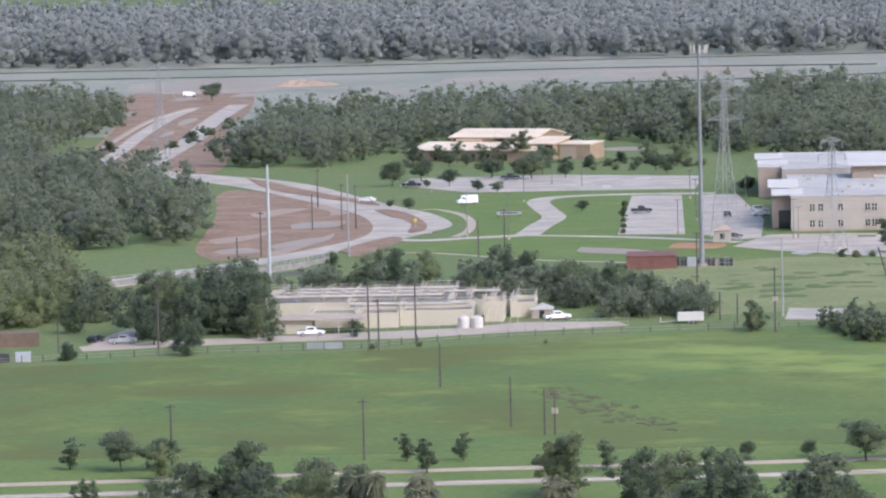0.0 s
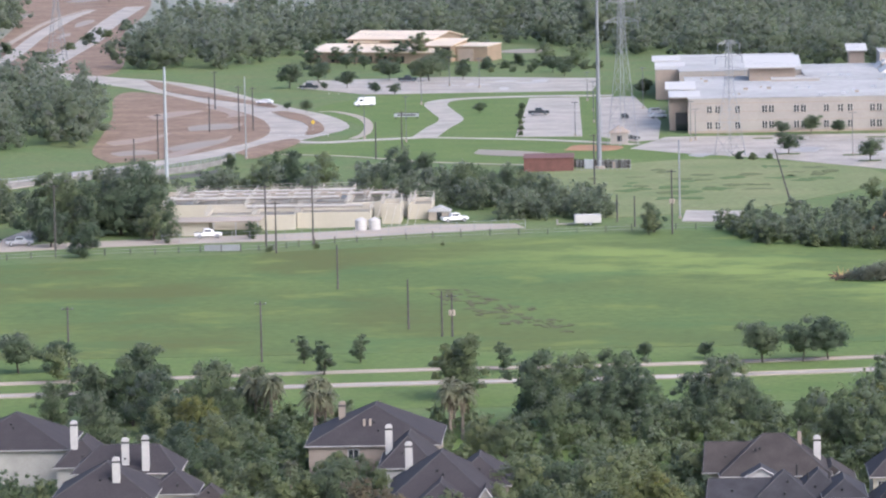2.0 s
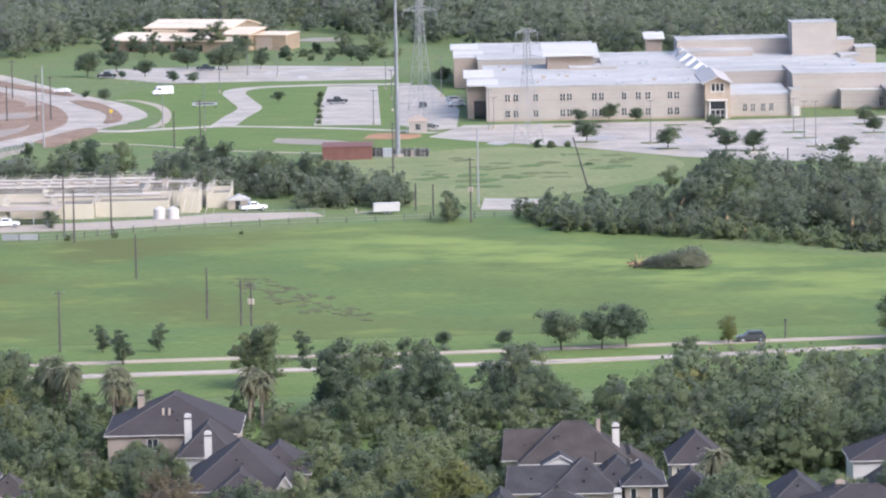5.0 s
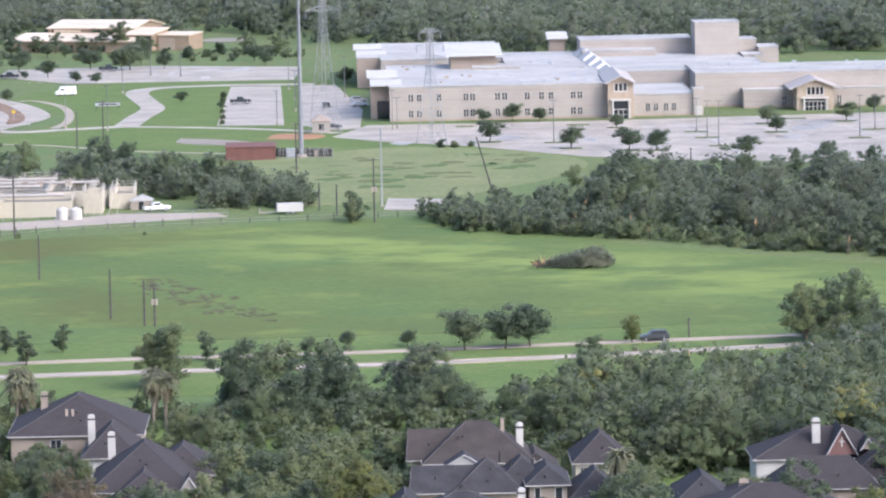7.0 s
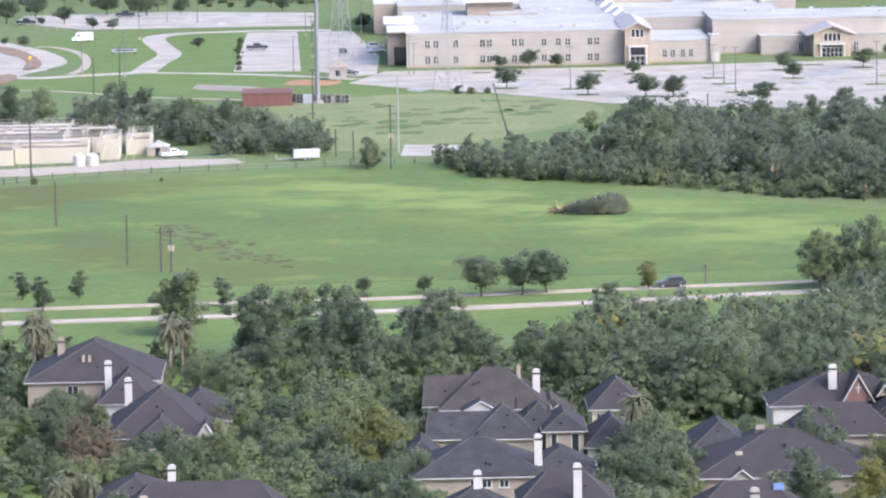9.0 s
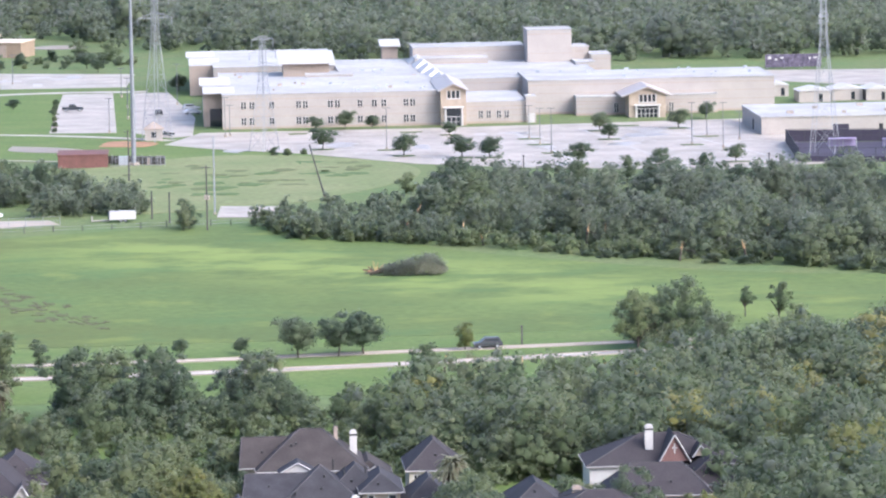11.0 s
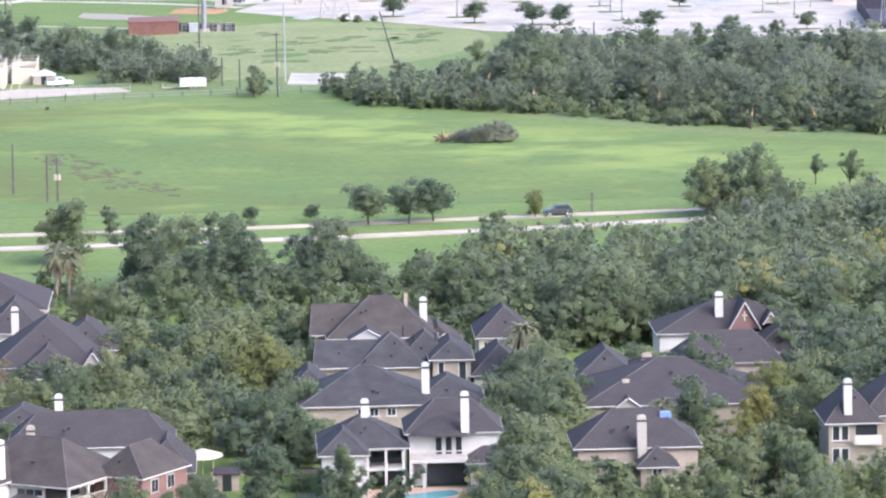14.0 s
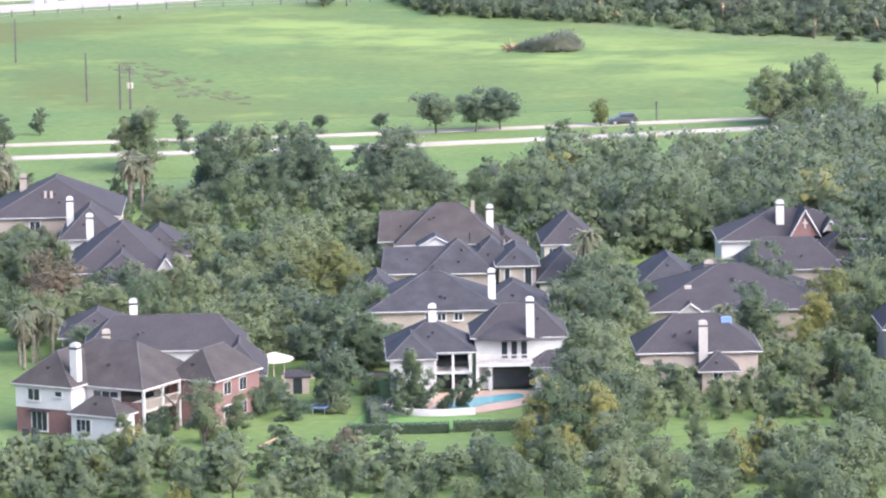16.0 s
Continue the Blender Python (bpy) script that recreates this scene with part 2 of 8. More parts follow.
def slab(bm, points, z0, z1):
    """A prism over a plan outline."""
    n = len(points)
    lo, hi = [bm.verts.new((x, y, z0)) for x, y in points], [bm.verts.new((x, y, z1)) for x, y in points]
    bm.faces.new(hi), bm.faces.new(lo[::-1])
    for i in range(n):
        bm.faces.new((lo[i], lo[(i + 1) % n], hi[(i + 1) % n], hi[i]))
    bmesh.ops.recalc_face_normals(bm, faces=bm.faces)
    return bm


def rod(bm, a, b, r0, r1=None, sides=8):
    """A tapered bar from a to b."""
    a, b = Vector(a), Vector(b)
    r1 = r0 if r1 is None else r1
    q = (b - a).to_track_quat("Z", "Y")
    rings = []
    for c, r in ((a, r0), (b, r1)):
        rings.append([bm.verts.new(c + q @ Vector((r * math.cos(k * math.tau / sides), r * math.sin(k * math.tau / sides), 0))) for k in range(sides)])
    for k in range(sides):
        bm.faces.new((rings[0][k], rings[0][(k + 1) % sides], rings[1][(k + 1) % sides], rings[1][k]))
    bm.faces.new(rings[0][::-1]), bm.faces.new(rings[1])
    return bm


def smooth_line(points, steps=8):
    """Points along a smooth curve through the given ones."""
    p = [np.array(q, float) for q in points]
    p = [2 * p[0] - p[1]] + p + [2 * p[-1] - p[-2]]
    out = []
    for i in range(1, len(p) - 2):
        for s in range(steps):
            t = s / steps
            out.append(0.5 * (2 * p[i] + (p[i + 1] - p[i - 1]) * t + (2 * p[i - 1] - 5 * p[i] + 4 * p[i + 1] - p[i + 2]) * t * t + (3 * p[i] - p[i - 1] - 3 * p[i + 1] + p[i + 2]) * t ** 3))
    return out + [p[-2]]


def ribbon(bm, points, width, z, height=0.03, steps=8):
    """A road or path of one width along a smooth line, with its edges."""
    c = smooth_line(points, steps)
    rows = []
    for i, q in enumerate(c):
        d = c[min(i + 1, len(c) - 1)] - c[max(i - 1, 0)]
        nrm = np.array((-d[1], d[0])) / (np.hypot(*d) + 1e-9) * width / 2
        rows.append([bm.verts.new((*(q + nrm * s), zz)) for s, zz in ((1, z - height), (1, z), (-1, z), (-1, z - height))])
    for a, b in zip(rows, rows[1:]):
        for k in range(3):
            bm.faces.new((a[k], a[k + 1], b[k + 1], b[k]))
    bmesh.ops.recalc_face_normals(bm, faces=bm.faces)
    return bm


def band(bm, left, right, z, n=60):
    """A road of changing width between two smooth edges."""
    rows = []
    for line in (left, right):
        c = np.array(smooth_line(line, 8))
        d = np.r_[0, np.cumsum(np.hypot(*np.diff(c, axis=0).T))]
        u = np.linspace(0, d[-1], n)
        rows.append([bm.verts.new((np.interp(k, d, c[:, 0]), np.interp(k, d, c[:, 1]), z)) for k in u])
    for i in range(n - 1):
        bm.faces.new((rows[0][i], rows[1][i], rows[1][i + 1], rows[0][i + 1]))
    bmesh.ops.recalc_face_normals(bm, faces=bm.faces)
    return bm


def tube(bm, points, radii, sides=6):
    """One bent, tapering bar through several points."""
    rings = []
    for i, p in enumerate(points):
        d = Vector(points[min(i + 1, len(points) - 1)]) - Vector(points[max(i - 1, 0)])
        q = d.to_track_quat("Z", "Y")
        rings.append([bm.verts.new(Vector(p) + q @ Vector((radii[i] * math.cos(k * math.tau / sides), radii[i] * math.sin(k * math.tau / sides), 0))) for k in range(sides)])
    for a, b in zip(rings, rings[1:]):
        for k in range(sides):
            bm.faces.new((a[k], a[(k + 1) % sides], b[(k + 1) % sides], b[k]))
    bm.faces.new(rings[0][::-1]), bm.faces.new(rings[-1])
    return bm


def patch(points, z, steps=6, rounded=True):
    """A flat patch of ground with a smooth outline."""
    bm = bmesh.new()
    if rounded:
        pts = smooth_line(list(points) + [points[0]], steps)[:-1]
    else:
        pts = points
    slab(bm, [tuple(p) for p in pts], z - 0.05, z)
    return bm


def inside(x, y, poly):
    hit = False
    for (x0, y0), (x1, y1) in zip(poly, poly[1:] + poly[:1]):
        if (y0 > y) != (y1 > y) and x < (x1 - x0) * (y - y0) / (y1 - y0) + x0:
            hit = not hit
    return hit


# ---- the ground and what lies on it ----
bm = bmesh.new()
slab(bm, [(-4000, -300), (4000, -300), (4000, 9000), (-4000, 9000)], -2.0, 0.0)
structure("ground", bm, ROUGH_GRASS, "rough green grassland reaching the horizon", "ground")
structure("ground_field", patch([(-260, 765), (-60, 767), (60, 775), (180, 790), (300, 800), (300, 830), (130, 845), (60, 895), (15, 960), (-60, 935), (-140, 910), (-260, 880)], 0.04), GRASS, "wide mown green field", "field")
structure("ground_verge", patch([(-260, 690), (-60, 700), (60, 705), (260, 715), (260, 792), (60, 774), (-60, 766), (-260, 764)], 0.03), LAWN, "mown grass verge along the road", "grass")


structure("ground_school_lawn", patch([(-90, 1170), (-40, 1130), (-10, 1120), (40, 1130), (40, 1205), (5, 1210), (0, 1360), (-60, 1375), (-90, 1320), (-72, 1240)], 0.03), LAWN, "mown lawn round the school drives", "lawn")
structure("ground_far_field", patch([(-420, 1690), (400, 1690), (560, 2900), (-640, 2900)], 0.03, rounded=False), FARM, "pale flat fields with standing water", "field")
structure("ground_meadow", patch([(-6, 990), (12, 1000), (30, 1015), (52, 1060), (52, 1095), (30, 1125), (4, 1128), (-28, 1090), (-40, 1040), (-20, 1000)], 0.05), mat("meadow", (0.145, 0.178, 0.075), 0.9, var=0.22, scale=0.06, fine=0.6, col2=(0.19, 0.205, 0.098), spec=0.2, coords="World"), "tall meadow grass", "grass")
structure("ground_back_yards", patch([(-60, 450), (90, 450), (110, 620), (60, 690), (-60, 690)], 0.02, rounded=False), LAWN, "green lawns between the houses", "lawn")

NEAR_ROAD = [(-260, 716), (-116, 733.6), (-88, 737.2), (-57, 742.5), (-31, 745.5), (0, 747.3), (19, 750.0), (46, 754.0), (76, 758.3), (130, 766), (260, 786)]
NEAR_ROAD_2 = [(-260, 700), (-114, 719), (-56, 726.8), (-20, 730.2), (6, 732.5), (37, 737.6), (69, 745.0), (130, 757), (260, 778)]
for i, (line, w) in enumerate(((NEAR_ROAD, 2.8), (NEAR_ROAD_2, 4.0))):
    structure("road_%d" % (i + 1), ribbon(bmesh.new(), line, w, 0.09, 0.06), (GRAVEL, CONCRETE_ROAD)[i], "wet pale concrete carriageway", "road")
    for side in (-1, 1):
        off = [(x, y + side * (w / 2 + 0.09)) for x, y in line]
        structure("kerb_%d" % (2 * i + (side > 0) + 1), ribbon(bmesh.new(), off, 0.18, 0.2, 0.18), GRAVEL, "concrete kerb", "kerb")

OUTER = [(-230, 985), (-175, 1040), (-143.5, 1080), (-129.8, 1106), (-116.7, 1134), (-104, 1159), (-90.2, 1195), (-80.8, 1226), (-76.2, 1249), (-83.3, 1288), (-96.4, 1323), (-108.7, 1359), (-126, 1411), (-143, 1445), (-160, 1466), (-185, 1500)]
INNER = [(-240, 1000), (-182, 1055), (-150, 1097), (-136, 1120), (-119.5, 1148), (-106, 1182), (-97.5, 1211), (-96.6, 1243), (-102, 1283), (-111.6, 1316), (-128, 1360), (-149, 1412), (-170, 1450), (-189, 1488)]
structure("road_3", band(bmesh.new(), OUTER, INNER, 0.08), CONCRETE_ROAD, "wet concrete boulevard sweeping round a bend", "road")
structure("road_4", ribbon(bmesh.new(), [(-86, 1222), (-76, 1190), (-55.5, 1211), (-31, 1200), (-16, 1190), (-1, 1177)][2:], 4.0, 0.07), CONCRETE_ROAD, "wet side road by the school", "road")
structure("road_5", ribbon(bmesh.new(), [(-89, 1205), (-80, 1200), (-70, 1205), (-55.5, 1211)], 6.0, 0.075), CONCRETE_ROAD, "wet side road joining the boulevard", "road")
structure("road_6", ribbon(bmesh.new(), [(-55, 1212), (-53, 1240), (-50.5, 1270), (-54, 1300), (-57, 1330), (-52, 1346), (-34, 1352), (-8, 1350)], 6.5, 0.085), CONCRETE_ROAD, "wet school driveway", "road")
structure("road_7", ribbon(bmesh.new(), [(-88.3, 1306), (-84.5, 1307), (-79.1, 1295.8), (-74.4, 1278.4), (-71.6, 1254.0), (-71.0, 1227.4), (-73.3, 1209.6)], 2.4, 0.07), GRAVEL, "curving concrete footpath", "path")
structure("pavement_path", ribbon(bmesh.new(), [(-95, 1172), (-88, 1166), (-72, 1157.6), (-56, 1141), (-44, 1132), (-20, 1120)], 2.0, 0.06), GRAVEL, "pale concrete footpath", "path")
structure("ground_dirt", patch([(-128, 1148), (-112, 1164), (-101, 1190), (-94, 1222), (-95, 1256), (-106, 1300), (-122, 1348), (-146, 1398), (-152, 1380), (-144, 1300), (-140, 1240), (-136, 1180)], 0.05), DIRT, "bare muddy building ground", "dirt")
for outline in ([(-116, 1180), (-108, 1195), (-105, 1215), (-112, 1210), (-118, 1192)], [(-118, 1245), (-108, 1252), (-110, 1270), (-119, 1262)], [(-128, 1168), (-119, 1174), (-124, 1186), (-131, 1178)]):
    structure("water_puddle", patch(outline, 0.09), PUDDLE, "muddy standing puddle", "puddle")
for outline in ([(-99.6, 1171.9), (-95.7, 1193.3), (-89.9, 1211.6), (-86.6, 1208), (-86.4, 1194), (-90.8, 1178.3), (-95.9, 1163)], [(-101.2, 1307.5), (-96.9, 1308.6), (-90.3, 1290.4), (-84.1, 1258.9), (-82.4, 1236), (-84.4, 1225.5), (-86.4, 1227.2), (-87.1, 1250.0), (-90.4, 1270.3), (-95.1, 1283.4)]):
    structure("ground_median", patch(outline, 0.2), DIRT, "kerbed median of bare brown soil", "median")
structure("ground_median_long", patch([(-150.6, 1450), (-141, 1430), (-127.7, 1394), (-113.4, 1360), (-102.4, 1334), (-102.3, 1325), (-112.9, 1345), (-126.4, 1371), (-140, 1403)], 0.2), DIRT, "long median of bare brown soil", "median")
structure("ground_verge", patch([(-96.8, 1158), (-94, 1174), (-89.2, 1195), (-86.5, 1207), (-86.4, 1195), (-89.7, 1173), (-93.8, 1154)], 0.17), DIRT, "muddy roadside verge", "verge")
WET_SAND = mat("wet_sand", (0.30, 0.23, 0.165), 0.6, var=0.2, scale=0.2, fine=1.0, col2=(0.26, 0.19, 0.145), coords="World")
for k, outline in enumerate(([(-117.4, 1171), (-112.2, 1190), (-108.3, 1211), (-105.5, 1228), (-105.4, 1210), (-110, 1183), (-113.9, 1157)], [(-134.8, 1301), (-128.5, 1317), (-121, 1319), (-123, 1307), (-130.4, 1288)], [(-114.8, 1251), (-110.2, 1267), (-105.8, 1268), (-107.4, 1251)], [(-133, 1200), (-126, 1212), (-122, 1240), (-128, 1226), (-136, 1214)], [(-112, 1290), (-108, 1300), (-118, 1335), (-121, 1330), (-113, 1305)])):
    structure("ground_wet_sand", patch(outline, 0.075 + 0.004 * k), WET_SAND, "pale washed-out sand on the mud", "sand")
STAIN = mat("soaked_concrete", (0.24, 0.215, 0.185), 0.3, var=0.25, scale=0.25, fine=1.2, col2=(0.33, 0.30, 0.265), coords="World")
stain_rng = random.Random(8)
for k in range(26):
    x, y = ((12 + 124 * stain_rng.random(), 1135 + 58 * stain_rng.random()) if k < 18 else (-95 + 78 * stain_rng.random(), 1380 + 40 * stain_rng.random()))
    rx, ry = 1.5 + 4 * stain_rng.random(), 2 + 7 * stain_rng.random()
    pts = [(x + rx * stain_rng.uniform(0.5, 1.1) * math.cos(a * 0.785), y + ry * stain_rng.uniform(0.5, 1.1) * math.sin(a * 0.785)) for a in range(8)]
    structure("pavement_stain", patch(pts, 0.066 + 0.0008 * k), STAIN, "dark rain-soaked concrete", "wet patch")
# car parks
structure("pavement_far_lot", patch([(-101, 1405), (-79, 1372), (-14, 1370), (-12, 1425), (-58, 1442), (-100, 1436)], 0.06, rounded=False), CONCRETE_ROAD, "wet concrete car park", "car park")
structure("pavement_small_lot", patch([(-32, 1208), (-15, 1205), (-17.5, 1346), (-31.5, 1346)], 0.065, rounded=False), CONCRETE_ROAD, "wet concrete car park", "car park")
structure("pavement_side_lot", patch([(-11.5, 1345), (-11.5, 1205), (-2, 1185), (4, 1190), (5, 1250), (-2, 1345)], 0.065, rounded=False), CONCRETE_ROAD, "wet concrete car park", "car park")
structure("pavement_school_lot", patch([(-3, 1165), (6, 1199), (66, 1199), (100, 1203), (143, 1208), (148, 1168), (147, 1074), (120, 1064), (78, 1080), (55, 1096), (30, 1130), (8, 1150)], 0.06, rounded=False), CONCRETE_ROAD, "wide wet concrete school car park", "car park")
structure("pavement_service_yard", patch([(166, 1343), (170, 1386), (216, 1379), (222, 1330), (206, 1306), (186, 1322)], 0.055, rounded=False), CONCRETE_ROAD, "wet service yard behind the gymnasium", "pavement")
structure("pavement_back_road", ribbon(bmesh.new(), [(100, 1372), (150, 1368), (190, 1366), (215, 1345), (240, 1300)], 16, 0.06), CONCRETE_ROAD, "wet service road behind the school", "road")
structure("pavement_pad", patch([(7.8, 979.2), (21.2, 975.9), (21.0, 1000.5), (8.9, 1003.5)], 0.06, rounded=False), CONCRETE_ROAD, "weathered concrete pad in the grass", "pavement")
structure("ground_gravel_drive", patch([(-66, 954), (-24, 972), (-26.5, 981), (-46, 982), (-60, 972), (-72, 968), (-95, 962), (-118, 956), (-133, 947), (-131, 938), (-114, 944), (-92, 950)], 0.06, rounded=False), GRAVEL, "gravel yard and drive of the treatment plant", "gravel")
structure("ground_gravel_lane", ribbon(bmesh.new(), [(-128, 946), (-126, 970), (-121, 1005), (-122, 1040)], 7, 0.05), GRAVEL, "gravel lane between trees", "gravel")
# far-off building site left of the boulevard
structure("ground_far_dirt", patch([(-200, 1500), (-165, 1480), (-172, 1600), (-184, 1700), (-190, 1840), (-200, 1960), (-214, 2050), (-254, 2040), (-250, 1900), (-234, 1800), (-222, 1640), (-214, 1560)], 0.05), DIRT, "muddy construction corridor", "dirt")
structure("road_far", ribbon(bmesh.new(), [(-206, 1500), (-209, 1599), (-214, 1698), (-217, 1809), (-216, 1880)], 5.5, 0.1), CONCRETE_ROAD, "wet carriageway under construction", "road")
structure("road_far", ribbon(bmesh.new(), [(-190, 1500), (-191, 1593), (-192, 1673), (-196, 1745), (-199, 1842), (-200, 1900)], 8, 0.1), CONCRETE_ROAD, "wet carriageway under construction", "road")
structure("kerb_far", ribbon(bmesh.new(), [(-217, 1610), (-220, 1700), (-222, 1790), (-219, 1850), (-216, 1880)], 2.2, 0.3, 0.3), GRAVEL, "pale kerb beside the new carriageway", "kerb")
for k, (x, y, rx, ry) in enumerate(((-207, 1780, 3.5, 26), (-205, 1700, 2.5, 18), (-228, 1955, 9, 14), (-206, 1980, 7, 20), (-238, 1840, 5, 20))):
    structure("water_far_puddle", patch([(x + rx * math.cos(a * 0.785) * (0.7 + 0.3 * math.sin(a * 2.3 + k)), y + ry * math.sin(a * 0.785)) for a in range(8)], 0.12 + 0.004 * k), PUDDLE, "pale standing water on the building site", "puddle")
# Dark bank colour, used again for the painted shade under the bridge.
BANK_AND_SHADE = mat("dark_wet_bank_and_shade", (0.10, 0.095, 0.075), 0.8, var=0.25, scale=0.05, fine=0.4, coords="World")
for i, line in enumerate(([(-520, 2230), (-348, 2238), (-199, 2242), (-30, 2261), (150, 2275), (420, 2290)], [(-500, 2150), (-335, 2154), (-201, 2151), (-60, 2166), (60, 2150)], [(-60, 2020), (20, 2040), (140, 2085), (420, 2100)], [(-120, 1900), (20, 1925), (160, 1960), (420, 1975)])):
    structure("ground_berm", ribbon(bmesh.new(), line, 2.4, 0.5, 0.5), BANK_AND_SHADE, "low dark silt fence across the far fields", "bank")
for outline in ([(40, 1880), (110, 1872), (150, 1890), (70, 1900)], [(-60, 1800), (30, 1805), (60, 1822), (-20, 1818)], [(-300, 2010), (-180, 2020), (-90, 2035), (-220, 2030)]):
    structure("water_far", patch(outline, 0.1), PUDDLE, "standing flood water", "water")
PALE_SOIL = mat("pale_wet_soil", (0.29, 0.255, 0.20), 0.6, var=0.15, scale=0.02, fine=0.2, col2=(0.23, 0.195, 0.15), coords="World")
for k, outline in enumerate(([(-66, 2147), (-6, 2159), (4, 2099), (-52, 2059)], [(-130, 2094), (-79, 2136), (-67, 2093), (-123, 2039)], [(4, 2099), (40, 2061), (30, 2024), (2, 2057)], [(-269, 2100), (-225, 2134), (-183, 2064), (-211, 2001), (-256, 2020)], [(-171, 1953), (-140, 1996), (-136, 1971), (-166, 1915)])):
    structure("ground_pale_soil", patch(outline, 0.06 + 0.01 * k), PALE_SOIL, "strip of pale rain-washed soil", "soil")
for outline in ([(128, 1528), (142, 1522), (150, 1540), (134, 1548)], [(-40, 1170), (-28, 1162), (-20, 1150), (-30, 1148), (-40, 1156)], [(-50, 1560), (-36, 1552), (-28, 1566), (-40, 1574)]):
    structure("water_pond", patch(outline, 0.1), PUDDLE, "shallow standing water", "water")


# ---- foliage ----
RHOMB = [Vector(v) for v in ((-1, -1, -1), (1, -1, -1), (1, 1, -1), (-1, 1, -1), (-1, -1, 1), (1, -1, 1), (1, 1, 1), (-1, 1, 1))]
AXES = [Vector(v) for v in ((2, 0, 0), (-2, 0, 0), (0, 2, 0), (0, -2, 0), (0, 0, 2), (0, 0, -2))]


def core_quads():
    """The twelve faces of a small round core, as unit directions."""
    out = []
    for i in range(6):
        for k in range(i + 1, 6):
            a, c = AXES[i], AXES[k]
            if (a + c).length < 0.1:
                continue
            n = (a + c).normalized()
            q = sorted((v for v in RHOMB), key=lambda v: -v.dot(n))[:2]
            f = [a.normalized(), q[0].normalized(), c.normalized(), q[1].normalized()]
            if (f[1] - f[0]).cross(f[2] - f[0]).dot(n) < 0:
                f = f[::-1]
            out.append([tuple(v) for v in f])
    return np.array(out)


CORE = core_quads()


def leaf_cloud(rng, lobes, count, leaf, hollow=0.6, core=0.48):
    """Leaf clumps as loose four-sided flakes over the shells of lobes, each with a denser heart. Rows of lobes: x, y, z, radius, flattening.
    Each flake has four corners and the four directions that it is shaded by."""
    lobes = np.array(lobes, float)
    area = lobes[:, 3] ** 2
    pick = rng.choice(len(lobes), count, p=area / area.sum())
    d = rng.normal(size=(count, 3))
    d /= np.linalg.norm(d, axis=1)[:, None]
    d[:, 2] = np.where(d[:, 2] < -0.45, -d[:, 2], d[:, 2])
    r = lobes[pick, 3] * np.clip(hollow + 0.45 * rng.random(count) + 0.2 * rng.normal(size=count), 0.2, 1.7)
    flat = np.c_[np.ones(len(lobes)), np.ones(len(lobes)), lobes[:, 4]]
    c = lobes[pick, :3] + d * r[:, None] * flat[pick]
    nrm = d + rng.normal(size=(count, 3)) * 0.6 + np.array((0, 0, 0.3))
    nrm /= np.linalg.norm(nrm, axis=1)[:, None]
    u = np.cross(nrm, rng.normal(size=(count, 3)))
    u /= np.linalg.norm(u, axis=1)[:, None]
    v = np.cross(nrm, u)
    s = leaf * (0.5 + 0.9 * rng.random(count))[:, None]
    k = (0.45 + 0.5 * rng.random(count))[:, None]
    quads = np.stack((c - u * s, c - v * s * k, c + u * s, c + v * s * k), 1)
    mid = (lobes[:, :3] * area[:, None]).sum(0) / area.sum() - np.array((0, 0, 0.15 * np.ptp(lobes[:, 2])))
    def soften(p, way):
        o = p - mid
        o = 0.7 * o / (np.linalg.norm(o, axis=-1)[..., None] + 1e-6) + 0.4 * way + np.array((0, 0, 0.4))
        return o / np.linalg.norm(o, axis=-1)[..., None]
    soft = np.repeat(soften(c, d * 0.8 + nrm * 0.35)[:, None], 4, 1)
    wob = 1 + 0.25 * (rng.random((len(lobes), 1, 1, 1)) - 0.5)
    hearts = lobes[:, None, None, :3] + CORE[None] * wob * (core * lobes[:, 3])[:, None, None, None] * flat[:, None, None]
    hn = soften(hearts, np.broadcast_to(CORE[None], hearts.shape))
    return np.concatenate((np.concatenate((quads, soft), 1), np.concatenate((hearts, hn), 2).reshape(-1, 8, 3)), 0)


def crown_lobes(rng, h, w, low=0.3, n=20, fat=1.0):
    """Many small lobes round a dense middle that make up an uneven crown, h high and w wide, from low * h upwards."""
    rows = []
    ch = h * (1 - low)
    lump = [(rng.normal() * 0.09, rng.normal() * 0.09, 0.85 + 0.35 * rng.random()) for _ in range(5)]
    for i in range(n):
        f = (i + rng.random()) / n
        lx, ly, ls = lump[int(f * 4.99)]
        reach = w / 2 * (0.22 + 0.66 * math.sin(math.pi * min(0.97, 0.10 + 0.84 * f))) * (0.5 + 0.5 * rng.random()) * ls
        a = i * 2.4 + rng.random() * 1.5
        rr = fat * w * (0.10 + 0.085 * rng.random()) * (1.1 - 0.3 * f)
        rows.append((reach * math.cos(a) + lx * w, reach * math.sin(a) + ly * w, h * low + ch * (0.05 + 0.90 * f) - rr * 0.3, rr, 0.85))
    for f, r in ((0.22, 0.23), (0.45, 0.26), (0.66, 0.2)):
        lx, ly, ls = lump[int(f * 4.99)]
        rows.append((lx * w * 0.7, ly * w * 0.7, h * low + ch * f, w * r * min(1.0, ls), 1.0))
    return rows


